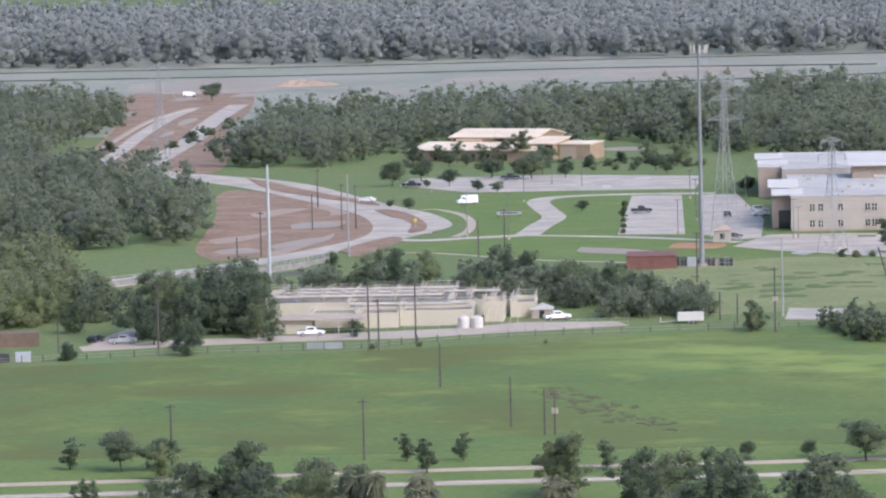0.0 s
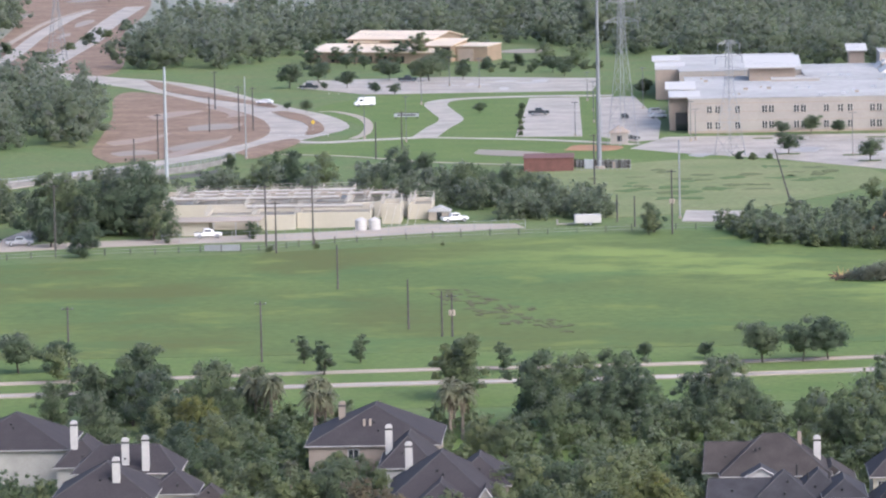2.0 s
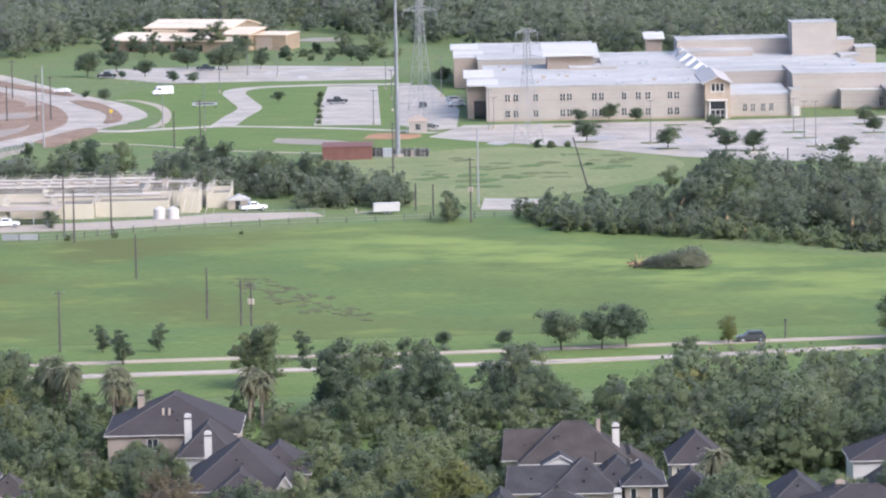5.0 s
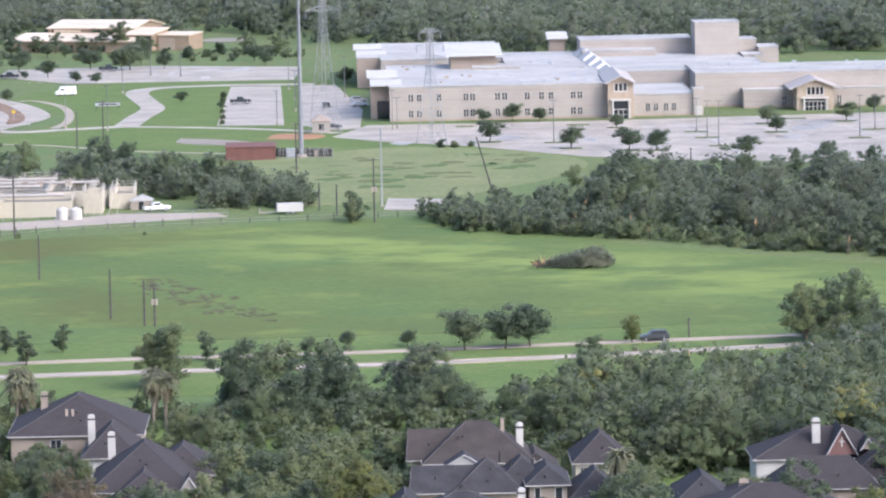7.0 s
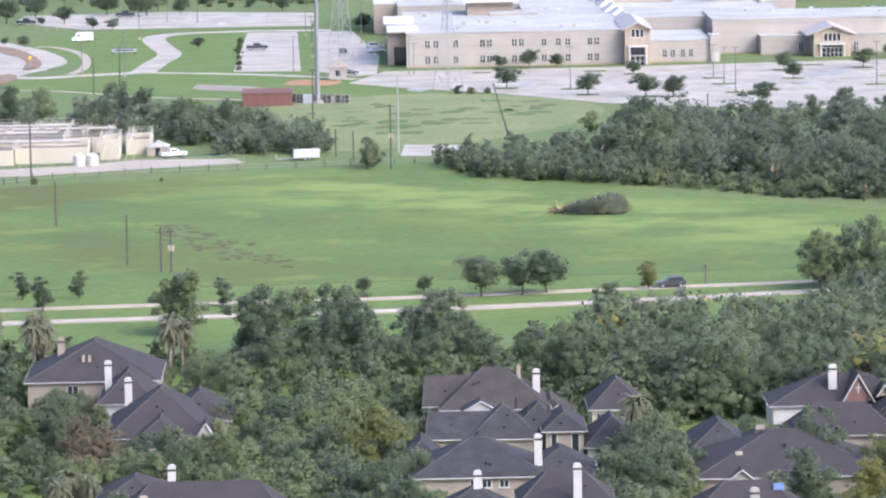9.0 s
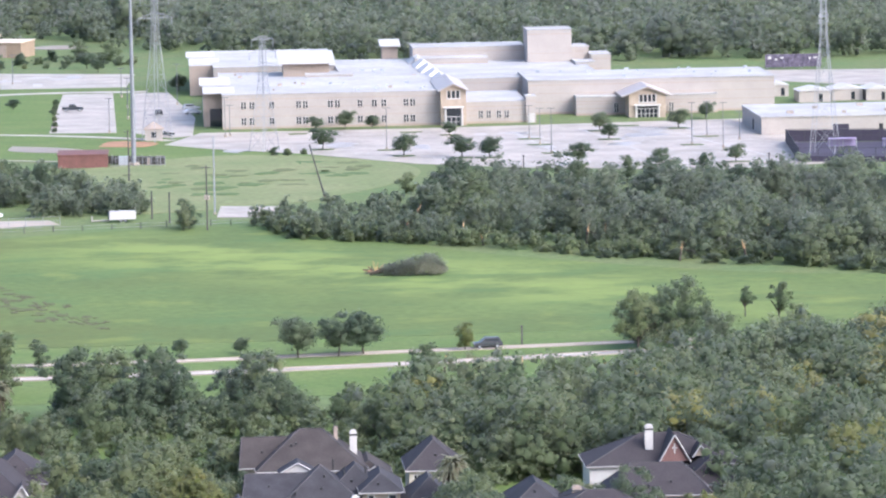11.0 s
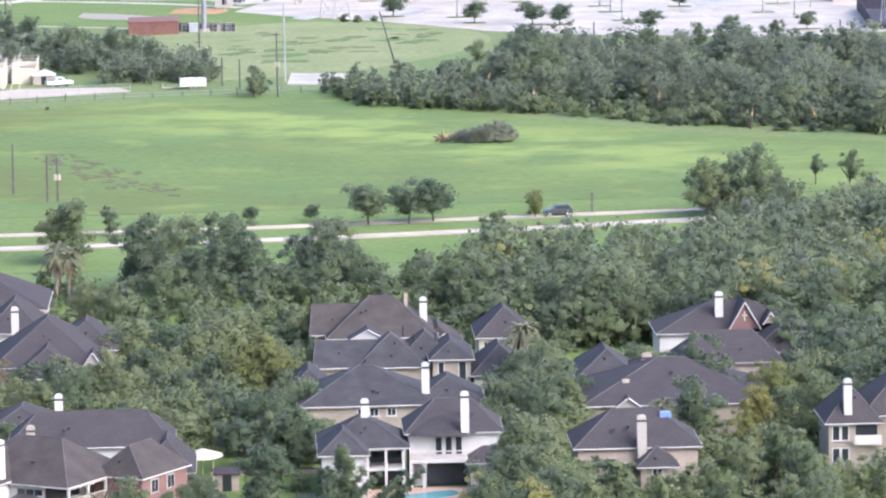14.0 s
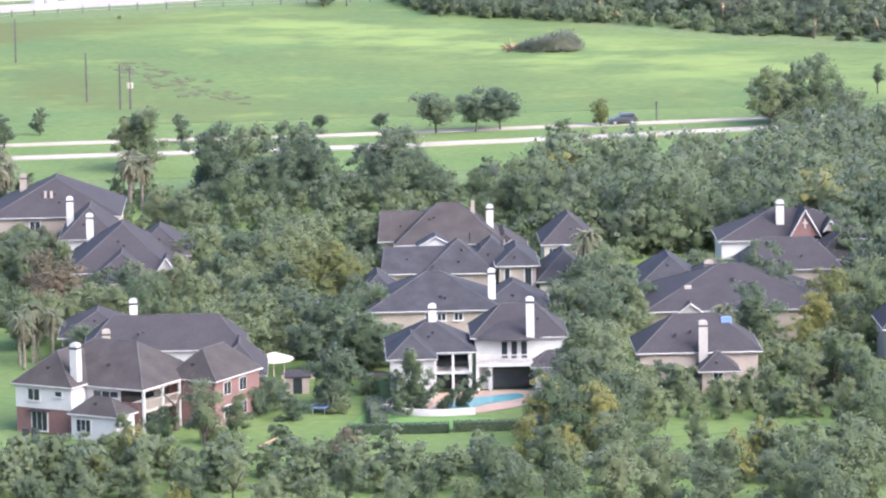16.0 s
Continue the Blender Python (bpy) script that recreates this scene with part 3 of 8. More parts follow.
def quad_mesh(name, quads, material):
    """A mesh of loose flakes; rows five to eight of each flake, if there are any, are the directions that its corners are shaded by."""
    n = len(quads)
    me = bpy.data.meshes.new(name)
    me.vertices.add(4 * n), me.loops.add(4 * n), me.polygons.add(n)
    me.vertices.foreach_set("co", np.ascontiguousarray(quads[:, :4], dtype=np.float32).reshape(-1))
    me.loops.foreach_set("vertex_index", np.arange(4 * n, dtype=np.int32))
    me.polygons.foreach_set("loop_start", np.arange(0, 4 * n, 4, dtype=np.int32))
    me.update(calc_edges=True)
    if quads.shape[1] == 8:
        at = me.attributes.new("custom_normal", "FLOAT_VECTOR", "POINT")
        at.data.foreach_set("vector", np.ascontiguousarray(quads[:, 4:], dtype=np.float32).reshape(-1))
    me.materials.append(material)
    return me


def trunk_mesh(rng, h, w, low, thick=None, limbs=5):
    bm = bmesh.new()
    r = thick or max(0.07, h * 0.022)
    top = h * min(0.8, low + 0.35)
    lean = Vector((rng.normal() * 0.03 * h, rng.normal() * 0.03 * h, 0))
    mid = Vector((0, 0, top * 0.5)) + lean * 0.6
    rod(bm, (0, 0, -0.1), mid, r, r * 0.75, 7), rod(bm, mid, Vector((0, 0, top)) + lean, r * 0.75, r * 0.3, 6)
    for i in range(limbs):
        a = i * 2.4 + rng.random()
        z = h * (low * 0.8 + 0.1 * rng.random())
        rod(bm, (lean.x * 0.4, lean.y * 0.4, z), (w * 0.33 * math.cos(a), w * 0.33 * math.sin(a), z + h * (0.2 + 0.15 * rng.random())), r * 0.45, r * 0.15, 5)
    return mesh_of("trunk", bm, BARK)


def make_tree(seed, h, w, low, material, leaves=1500, leaf=0.34, n=9, limbs=5, fat=1.0, hollow=0.6, trunk=True):
    """One tree at the origin: a trunk with limbs and a ragged crown."""
    rng = np.random.default_rng(seed)
    root = thing("tree", 0, 0)
    q = leaf_cloud(rng, crown_lobes(rng, h, w, low, n, fat), int(leaves * 1.7), leaf * 0.72, hollow)
    crown = new("crown", quad_mesh("crown", q, material))
    crown.parent = root
    if trunk:
        stem = new("trunk", trunk_mesh(rng, h, w, low, limbs=limbs))
        stem.parent = root
    return root


def make_palm(seed, h, fronds=120, length=2.5):
    """A fan palm: a fibrous trunk, a ragged head of many narrow fronds and a skirt of dead ones hanging under it."""
    rng = np.random.default_rng(seed)
    root = thing("palm_tree", 0, 0)
    part("trunk", tube(bmesh.new(), [(0, 0, -0.1), (0.06, 0.02, h * 0.4), (0.1, 0.05, h - 1.2)], [0.26, 0.2, 0.19], 8), PALM_BARK, root, "pale fibrous trunk")
    for name, count, material, lo, hi, drop, reach in (("crown", fronds, PALM_LEAF, 0.1, 1.0, 0.0, 1.0), ("skirt", fronds // 2, DEAD_FROND, -0.55, 0.1, 0.25, 0.72)):
        bm = bmesh.new()
        for i in range(count):
            a, up = rng.random() * math.tau, lo + (hi - lo) * rng.random()
            ln, twist = length * reach * (0.75 + 0.5 * rng.random()), rng.normal() * 0.5
            prev = None
            for k in range(5):
                t = k / 4
                rad = ln * t * (0.45 + 0.35 * (1 - abs(up - 0.3)))
                z = h - 1.0 - drop * 3 * rng.random() * (k == 0) + ln * (1.2 * up * t - 0.75 * t * t)
                wd = 0.17 * math.sin(math.pi * min(0.93, t + 0.15)) + 0.03
                c = Vector((rad * math.cos(a + twist * t * 0.4), rad * math.sin(a + twist * t * 0.4), z))
                side = Vector((-math.sin(a), math.cos(a), twist * 0.7)) * wd
                row = [bm.verts.new(c + side), bm.verts.new(c - side)]
                if prev:
                    bm.faces.new((prev[0], prev[1], row[1], row[0]))
                prev = row
        part(name, bm, material, root, "shaggy head of narrow fronds" if name == "crown" else "hanging skirt of dead brown fronds")
    return root


# kinds of tree, each built once and then copied to where it grows
KINDS = {}
LABELS = {"round": "broad dark green tree with a rounded uneven crown", "tall": "tall green tree with several leafy heads", "pale": "grey-green tree with an open crown",
          "yellow": "yellowish green tree with an open crown", "street": "small round street tree on a slim trunk", "cone": "slim upright young tree", "rusty": "tree with rust-brown leaves",
          "bush": "low dense green bush", "open": "storm-thinned tree with bare limbs showing", "palm": "shaggy palm tree with drooping fronds"}
for key, rows in {
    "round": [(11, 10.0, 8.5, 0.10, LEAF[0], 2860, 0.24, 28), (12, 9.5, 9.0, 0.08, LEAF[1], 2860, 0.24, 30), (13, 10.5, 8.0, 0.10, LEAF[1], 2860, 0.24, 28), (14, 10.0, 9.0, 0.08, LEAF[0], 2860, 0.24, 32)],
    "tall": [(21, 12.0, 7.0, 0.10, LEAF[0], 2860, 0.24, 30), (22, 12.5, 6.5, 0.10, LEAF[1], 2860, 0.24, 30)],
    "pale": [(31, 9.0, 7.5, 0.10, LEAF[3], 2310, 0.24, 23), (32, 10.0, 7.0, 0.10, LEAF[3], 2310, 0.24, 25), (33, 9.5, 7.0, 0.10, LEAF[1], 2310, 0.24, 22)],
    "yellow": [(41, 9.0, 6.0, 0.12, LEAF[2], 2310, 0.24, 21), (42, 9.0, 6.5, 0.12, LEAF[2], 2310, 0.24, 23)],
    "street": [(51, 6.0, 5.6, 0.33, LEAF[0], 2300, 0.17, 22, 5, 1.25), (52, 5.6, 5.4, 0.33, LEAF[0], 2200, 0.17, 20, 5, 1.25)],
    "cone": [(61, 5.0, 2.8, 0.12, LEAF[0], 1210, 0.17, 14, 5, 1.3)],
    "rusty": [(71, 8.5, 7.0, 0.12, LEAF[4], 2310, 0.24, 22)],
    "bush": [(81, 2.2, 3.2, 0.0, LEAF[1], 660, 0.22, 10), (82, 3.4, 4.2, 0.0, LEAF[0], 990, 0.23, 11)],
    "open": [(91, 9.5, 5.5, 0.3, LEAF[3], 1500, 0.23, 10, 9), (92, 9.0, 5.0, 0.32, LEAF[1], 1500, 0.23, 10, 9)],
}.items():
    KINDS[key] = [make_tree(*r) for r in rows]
KINDS["palm"] = [make_palm(95, 8.0), make_palm(96, 7.0, 110, 2.3)]
SIZE = {"round": 10.0, "tall": 12.0, "pale": 9.5, "yellow": 9.0, "street": 5.8, "cone": 5.0, "rusty": 8.5, "bush": 2.8, "open": 9.2, "palm": 7.5}
tree_rng = np.random.default_rng(7)
used = set()


def plant(kind, x, y, h=None, wide=1.0, group=""):
    """A copy of a kind of tree at x, y, h metres high."""
    options = KINDS[kind]
    src = options[int(tree_rng.integers(len(options)))]
    s = (h or SIZE[kind] * (0.85 + 0.3 * tree_rng.random())) / SIZE[kind]
    m = pose(x, y, 0, 0, 0, 360 * tree_rng.random()) @ Matrix.Diagonal((s * wide, s * wide, s, 1))
    if src not in used:
        used.add(src)
        ob = src
        ob.matrix_basis = m
    else:
        ob = copy_thing(src, Matrix())
        ob.matrix_basis = m
    category = {"palm": "palm tree", "bush": "bush"}.get(kind, "tree")
    if kind == "bush":
        ob.name = "bush"
    return tagged(ob, LABELS[kind], category, group or {"street": "street trees", "bush": "bushes"}.get(kind, "trees"))


def grove(kind, rows):
    """A close stand of smaller trees between the houses, one mesh of foliage."""
    rng = np.random.default_rng(len(rows))
    material = {"round": LEAF[1], "tall": LEAF[0]}.get(kind, LEAF[3])
    base = [leaf_cloud(rng, crown_lobes(rng, 1.0, 0.9, 0.08, 20), 2000, 0.026) for _ in range(4)]
    out = []
    for x, y, h in rows:
        a, sw, q = rng.random() * math.tau, h * (0.9 + 0.3 * rng.random()), base[int(rng.integers(4))]
        ca, sa = math.cos(a) * sw, math.sin(a) * sw
        q = np.stack((q[..., 0] * ca - q[..., 1] * sa, q[..., 0] * sa + q[..., 1] * ca, q[..., 2] * h), -1)
        q[:, 4:] /= np.linalg.norm(q[:, 4:], axis=2)[:, :, None]
        q[:, :4] += np.array((x, y, 0.0))
        out.append(q)
    return tagged(new("grove", quad_mesh("grove", np.concatenate(out), material)), "close-grown smaller trees between the houses", "trees", "", "stuff")


def woods(name, poly, spacing, height, material, leaves, leaf, seed, label, kinds=12, spread=0.5, low=0.05, wide=0.9, clear=(), lobes=11, core=0.48):
    """A stand of trees over a plan outline, too many to count."""
    rng = np.random.default_rng(seed)
    base = [leaf_cloud(rng, crown_lobes(rng, 1.0, wide, low, lobes, 1.15), int(leaves * 1.5), 0.74 * leaf / height, 0.6, core) for _ in range(kinds)]
    xs, ys = [p[0] for p in poly], [p[1] for p in poly]
    out = []
    for gx in np.arange(min(xs), max(xs), spacing):
        for gy in np.arange(min(ys), max(ys), spacing):
            x, y = gx + rng.normal() * spacing * 0.35, gy + rng.normal() * spacing * 0.35
            if not inside(x, y, poly) or any(x0 < x < x1 and y0 < y < y1 for x0, x1, y0, y1 in clear):
                continue
            h = height * (1 + spread * (rng.random() - 0.5) * 2 + 0.25 * (noise.noise((x / 30, y / 30, seed)) ))
            a, sw = rng.random() * math.tau, h * (0.85 + 0.4 * rng.random())
            b = base[int(rng.integers(kinds))]
            ca, sa = math.cos(a) * sw, math.sin(a) * sw
            q = np.stack((b[..., 0] * ca - b[..., 1] * sa, b[..., 0] * sa + b[..., 1] * ca, b[..., 2] * h), -1)
            q[:, 4:] /= np.linalg.norm(q[:, 4:], axis=2)[:, :, None]
            q[:, :4] += np.array((x, y, 0.0))
            out.append(q)
    return tagged(new(name, quad_mesh(name, np.concatenate(out), material)), label, "woods", "", "stuff")


FIELD_WOODS = [(50, 958), (54, 930), (66, 907), (79, 890), (103, 874), (133, 852), (152, 846), (165, 985), (132, 985), (95, 990), (62, 1000)]
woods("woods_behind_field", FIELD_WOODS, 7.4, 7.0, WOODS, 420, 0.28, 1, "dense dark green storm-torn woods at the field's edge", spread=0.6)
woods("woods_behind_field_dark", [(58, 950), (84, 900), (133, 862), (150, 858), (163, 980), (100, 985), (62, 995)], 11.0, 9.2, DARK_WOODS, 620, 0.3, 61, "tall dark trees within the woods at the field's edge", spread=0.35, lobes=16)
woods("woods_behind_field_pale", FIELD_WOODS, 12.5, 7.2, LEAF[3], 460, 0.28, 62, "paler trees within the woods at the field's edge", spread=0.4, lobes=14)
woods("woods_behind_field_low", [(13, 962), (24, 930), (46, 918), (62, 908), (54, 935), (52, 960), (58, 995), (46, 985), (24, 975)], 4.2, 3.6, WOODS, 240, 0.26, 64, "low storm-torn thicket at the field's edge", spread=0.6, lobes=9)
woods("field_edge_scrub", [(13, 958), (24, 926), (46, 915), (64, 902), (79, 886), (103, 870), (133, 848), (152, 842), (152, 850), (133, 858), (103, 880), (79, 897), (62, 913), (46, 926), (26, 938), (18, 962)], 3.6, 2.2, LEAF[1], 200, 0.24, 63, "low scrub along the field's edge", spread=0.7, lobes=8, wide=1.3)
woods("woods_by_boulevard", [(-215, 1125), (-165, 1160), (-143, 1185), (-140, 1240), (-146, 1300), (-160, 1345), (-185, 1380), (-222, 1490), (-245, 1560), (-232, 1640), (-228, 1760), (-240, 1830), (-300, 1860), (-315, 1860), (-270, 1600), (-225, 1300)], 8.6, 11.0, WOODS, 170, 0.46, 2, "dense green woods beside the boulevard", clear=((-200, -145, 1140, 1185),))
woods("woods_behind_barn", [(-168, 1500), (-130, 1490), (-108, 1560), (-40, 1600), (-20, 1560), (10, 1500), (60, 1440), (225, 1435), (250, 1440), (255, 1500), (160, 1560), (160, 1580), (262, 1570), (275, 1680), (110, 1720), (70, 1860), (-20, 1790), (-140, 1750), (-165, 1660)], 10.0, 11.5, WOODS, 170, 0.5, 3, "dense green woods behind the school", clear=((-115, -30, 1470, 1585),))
woods("far_woods", [(-440, 2265), (170, 2290), (190, 2830), (-500, 2830)], 16.0, 17.0, FAR_WOODS, 90, 1.0, 4, "far forest with haze put into its grey-green leaf colour", spread=0.3, lobes=9, core=0.6)
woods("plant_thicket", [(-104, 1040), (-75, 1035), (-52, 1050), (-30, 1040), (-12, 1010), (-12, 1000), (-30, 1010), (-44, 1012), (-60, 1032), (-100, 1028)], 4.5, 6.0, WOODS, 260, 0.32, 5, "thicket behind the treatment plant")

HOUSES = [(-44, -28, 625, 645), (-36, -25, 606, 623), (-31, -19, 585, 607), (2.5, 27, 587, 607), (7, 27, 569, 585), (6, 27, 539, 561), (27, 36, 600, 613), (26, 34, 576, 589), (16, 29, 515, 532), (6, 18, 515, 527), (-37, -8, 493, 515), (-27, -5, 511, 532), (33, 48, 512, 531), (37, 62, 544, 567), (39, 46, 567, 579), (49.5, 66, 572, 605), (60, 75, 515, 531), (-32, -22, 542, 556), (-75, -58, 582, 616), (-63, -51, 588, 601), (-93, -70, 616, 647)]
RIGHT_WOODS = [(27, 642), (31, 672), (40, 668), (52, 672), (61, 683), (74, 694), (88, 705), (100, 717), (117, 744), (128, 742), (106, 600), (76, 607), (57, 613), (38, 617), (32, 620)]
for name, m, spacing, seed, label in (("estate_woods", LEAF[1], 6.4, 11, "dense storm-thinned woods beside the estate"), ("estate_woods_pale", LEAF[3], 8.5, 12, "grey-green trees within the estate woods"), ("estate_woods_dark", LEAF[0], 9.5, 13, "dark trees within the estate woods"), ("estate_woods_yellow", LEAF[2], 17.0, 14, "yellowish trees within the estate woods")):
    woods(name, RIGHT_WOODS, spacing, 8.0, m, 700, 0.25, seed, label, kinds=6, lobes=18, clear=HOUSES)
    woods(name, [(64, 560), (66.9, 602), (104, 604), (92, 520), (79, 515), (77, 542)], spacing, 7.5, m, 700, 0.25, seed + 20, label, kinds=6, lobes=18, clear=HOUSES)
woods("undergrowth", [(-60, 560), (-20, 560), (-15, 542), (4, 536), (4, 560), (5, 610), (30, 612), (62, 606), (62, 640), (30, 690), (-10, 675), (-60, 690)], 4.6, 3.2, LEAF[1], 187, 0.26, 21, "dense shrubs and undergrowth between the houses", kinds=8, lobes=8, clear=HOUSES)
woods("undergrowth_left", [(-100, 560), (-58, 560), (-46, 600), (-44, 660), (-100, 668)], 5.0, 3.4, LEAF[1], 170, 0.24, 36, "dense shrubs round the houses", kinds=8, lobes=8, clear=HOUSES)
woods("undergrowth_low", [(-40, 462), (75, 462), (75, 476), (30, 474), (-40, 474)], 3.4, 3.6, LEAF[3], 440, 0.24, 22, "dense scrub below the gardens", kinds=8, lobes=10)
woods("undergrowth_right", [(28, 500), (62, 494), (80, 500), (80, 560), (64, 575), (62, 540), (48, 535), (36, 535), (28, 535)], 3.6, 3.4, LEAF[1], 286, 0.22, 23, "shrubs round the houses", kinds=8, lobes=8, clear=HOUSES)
WEEDS = mat("weedy_grass", (0.085, 0.078, 0.044), 0.9, var=0.25, scale=0.3, fine=1.2, col2=(0.098, 0.112, 0.042), spec=0.25, coords="World")
MEADOW_WEEDS = [mat("meadow_weeds_" + n, c, 0.9, var=0.22, scale=0.3, fine=1.2, col2=c2, spec=0.2, coords="World") for n, c, c2 in (("green", (0.078, 0.118, 0.042), (0.092, 0.135, 0.048)), ("brown", (0.102, 0.108, 0.050), (0.112, 0.130, 0.052)))]
weed_rng = random.Random(5)
for i in range(84):
    # thin brown flecks strewn along a line across the field
    u = weed_rng.random()
    x, y = -37.5 + 25 * u + weed_rng.gauss(0, 1.7), 858 - 62 * u + weed_rng.gauss(0, 6)
    rx, ry = weed_rng.uniform(0.3, 1.5), weed_rng.uniform(0.8, 2.6)
    structure("ground_weeds", patch([(x + rx * weed_rng.uniform(0.4, 1.2) * math.cos(0.785 * k) - 0.15 * ry * math.sin(0.785 * k), y + ry * weed_rng.uniform(0.4, 1.2) * math.sin(0.785 * k)) for k in range(8)], 0.05 + 0.001 * i, 3), WEEDS, "browner weedy patch in the field", "weeds")
woods("fence_thicket", [(-30, 986), (-8, 984), (-3, 996), (-8, 1006), (-30, 1012)], 3.6, 4.6, WOODS, 220, 0.26, 44, "scrubby thicket behind the box trailer", kinds=6, lobes=9)
for i in range(46):
    # browner and darker weed drifts lying across the meadow
    u, v = weed_rng.random(), weed_rng.random()
    x, y = -20 + 64 * u, 1018 + 22 * u + 78 * v
    rx, ry = weed_rng.uniform(1.0, 4.5), weed_rng.uniform(1.5, 5.0)
    structure("meadow_weeds", patch([(x + rx * weed_rng.uniform(0.4, 1.2) * math.cos(0.785 * k), y + ry * weed_rng.uniform(0.4, 1.2) * math.sin(0.785 * k)) for k in range(8)], 0.05 + 0.002 * i, 3), MEADOW_WEEDS[i % 2], "darker weedy drift in the meadow", "weeds")
for kind, x, y, h, w in (("round", 54.8, 962, 13.0, 1.1), ("round", 58.5, 955, 10.5, 1.1), ("round", 51.0, 955, 8.0, 1.0), ("round", 81, 966, 11.6, 1.0), ("round", 96, 966, 12.2, 1.1), ("round", 112, 950, 11.5, 1.2), ("bush", 69, 898, 1.7, 1.9), ("bush", 76, 889, 1.6, 2.0), ("bush", 79.5, 885, 1.5, 1.8), ("bush", 84, 884, 1.8, 1.9), ("bush", 92, 880, 1.9, 1.8), ("bush", 98, 872, 1.7, 2.0), ("bush", 103, 869, 1.5, 1.8), ("bush", 121, 856, 2.0, 1.9), ("bush", 127, 850, 2.2, 1.8), ("bush", 32, 926, 1.6, 1.9), ("bush", 22, 934, 1.4, 2.0)):
    plant(kind, x, y, h, w)
for key, height, rows in (("bush", 2.6, ((-81.6, 1475), (-76, 1484), (-65.6, 1486), (-60.7, 1494), (-54.9, 1483), (-47.7, 1476), (-41.7, 1479), (-37.7, 1492), (-32.9, 1477), (-28.8, 1486), (-22.4, 1474), (-17.2, 1467), (-12.9, 1471), (-70, 1480), (-25, 1480))), ("round", 6.0, ((-96, 1516), (-82, 1514), (-76, 1512), (-63.8, 1508), (-30, 1490), (-104, 1508), (-20, 1486))), ("open", 8.0, ((-70, 1510), (-90, 1508)))):
    for x, y in rows:
        plant(key, x, y, height * (0.8 + 0.5 * tree_rng.random()), 1.2)
woods("lane_thicket", [(-177, 1112), (-167, 1120), (-155, 1096), (-144, 1006), (-147, 986), (-156, 978)], 5.0, 7.5, LEAF[1], 420, 0.32, 51, "dense trees beside the gravel lane", kinds=6, lobes=14)
woods("lane_thicket_small", [(-149, 1052), (-140, 1053), (-132, 995), (-140, 993)], 4.2, 5.5, LEAF[0], 420, 0.28, 52, "close trees beside the gravel lane", kinds=6, lobes=14)
for x, y in ((-194, 1545), (-195, 1580), (-193, 1615), (-190, 1650), (-188, 1690), (-186, 1730), (-212, 1600), (-176, 1640)):
    plant("bush", x, y, 3.4, 1.3)


# ---- the school ----
school = thing("school", 80, 1270, 0, 0, "long buff masonry school with flat white roofs and gabled entrances", "school")


def school_block(x0, x1, y0, y1, z0, z1, wall=None, rim=0.12):
    """A flat-roofed block: walls with a plinth and cornice, and a white roof with a raised rim."""
    w = part("wall", boxes((x0, x1, y0, y1, z0, z1)), wall or BUFF, school)
    w.matrix_world = Matrix()
    for name, q in (("cornice", (x0 - 0.06, x1 + 0.06, y0 - 0.06, y0, z1 - 1.1, z1 - 0.95)), ("plinth", (x0 - 0.05, x1 + 0.05, y0 - 0.05, y0, z0, z0 + 0.5)), ("course", (x0, x1, y0 - 0.03, y0, z0 + (z1 - z0) * 0.36, z0 + (z1 - z0) * 0.36 + 0.12)), ("course", (x0, x1, y0 - 0.03, y0, z0 + (z1 - z0) * 0.62, z0 + (z1 - z0) * 0.62 + 0.12))):
        part(name, boxes(q), BUFF_DARK, w).matrix_world = Matrix()
    rf = part("roof", boxes((x0 - 0.15, x1 + 0.15, y0 - 0.15, y1 + 0.15, z1, z1 + 0.2)), WHITE_ROOF, school)
    rf.matrix_world = Matrix()
    for q in ((x0 - 0.15, x1 + 0.15, y0 - 0.15, y0 + 0.2), (x0 - 0.15, x0 + 0.2, y0 + 0.2, y1 + 0.15), (x1 - 0.2, x1 + 0.15, y0 + 0.2, y1 + 0.15)):
        part("coping", boxes((*q, z1 + 0.2, z1 + 0.2 + rim)), WHITE_ROOF, rf).matrix_world = Matrix()
    return w


def shed_roof(x0, x1, y0, y1, z0, z1):
    """A white shed roof, low at the front and high at the back, oversailing the walls."""
    bm = bmesh.new()
    v = [bm.verts.new(p) for p in ((x0, y0, z0), (x1, y0, z0), (x1, y1, z1), (x0, y1, z1), (x0, y0, z0 + 0.35), (x1, y0, z0 + 0.35), (x1, y1, z1 + 0.35), (x0, y1, z1 + 0.35))]
    for f in ((0, 3, 2, 1), (4, 5, 6, 7), (0, 1, 5, 4), (1, 2, 6, 5), (2, 3, 7, 6), (3, 0, 4, 7)):
        bm.faces.new([v[i] for i in f])
    part("roof", bm, SHEET_WHITE, school, "white sheet-metal shed roof").matrix_world = Matrix()


def set_world(ob):
    ob.matrix_world = Matrix()
    return ob


def school_window(x, y, z0, z1, w=1.25, parent=None):
    """A framed window with two panes and a sill, in a wall that faces the car park."""
    wd = set_world(part("window", boxes((x - w / 2, x + w / 2, y - 0.1, y, z0, z1)), WHITE, school, "white-framed four-pane window"))
    set_world(part("window_sill", boxes((x - w / 2 - 0.1, x + w / 2 + 0.1, y - 0.2, y, z0 - 0.15, z0)), BUFF_DARK, wd))
    for s in (-1, 1):
        for k in (0, 1):
            zm, zh = z0 + (z1 - z0) * k / 2, (z1 - z0) / 2
            set_world(part("pane", boxes((x + s * w / 4 - w / 4 + 0.1, x + s * w / 4 + w / 4 - 0.1, y - 0.12, y - 0.1, zm + 0.05, zm + zh - 0.05)), GLASS, wd))


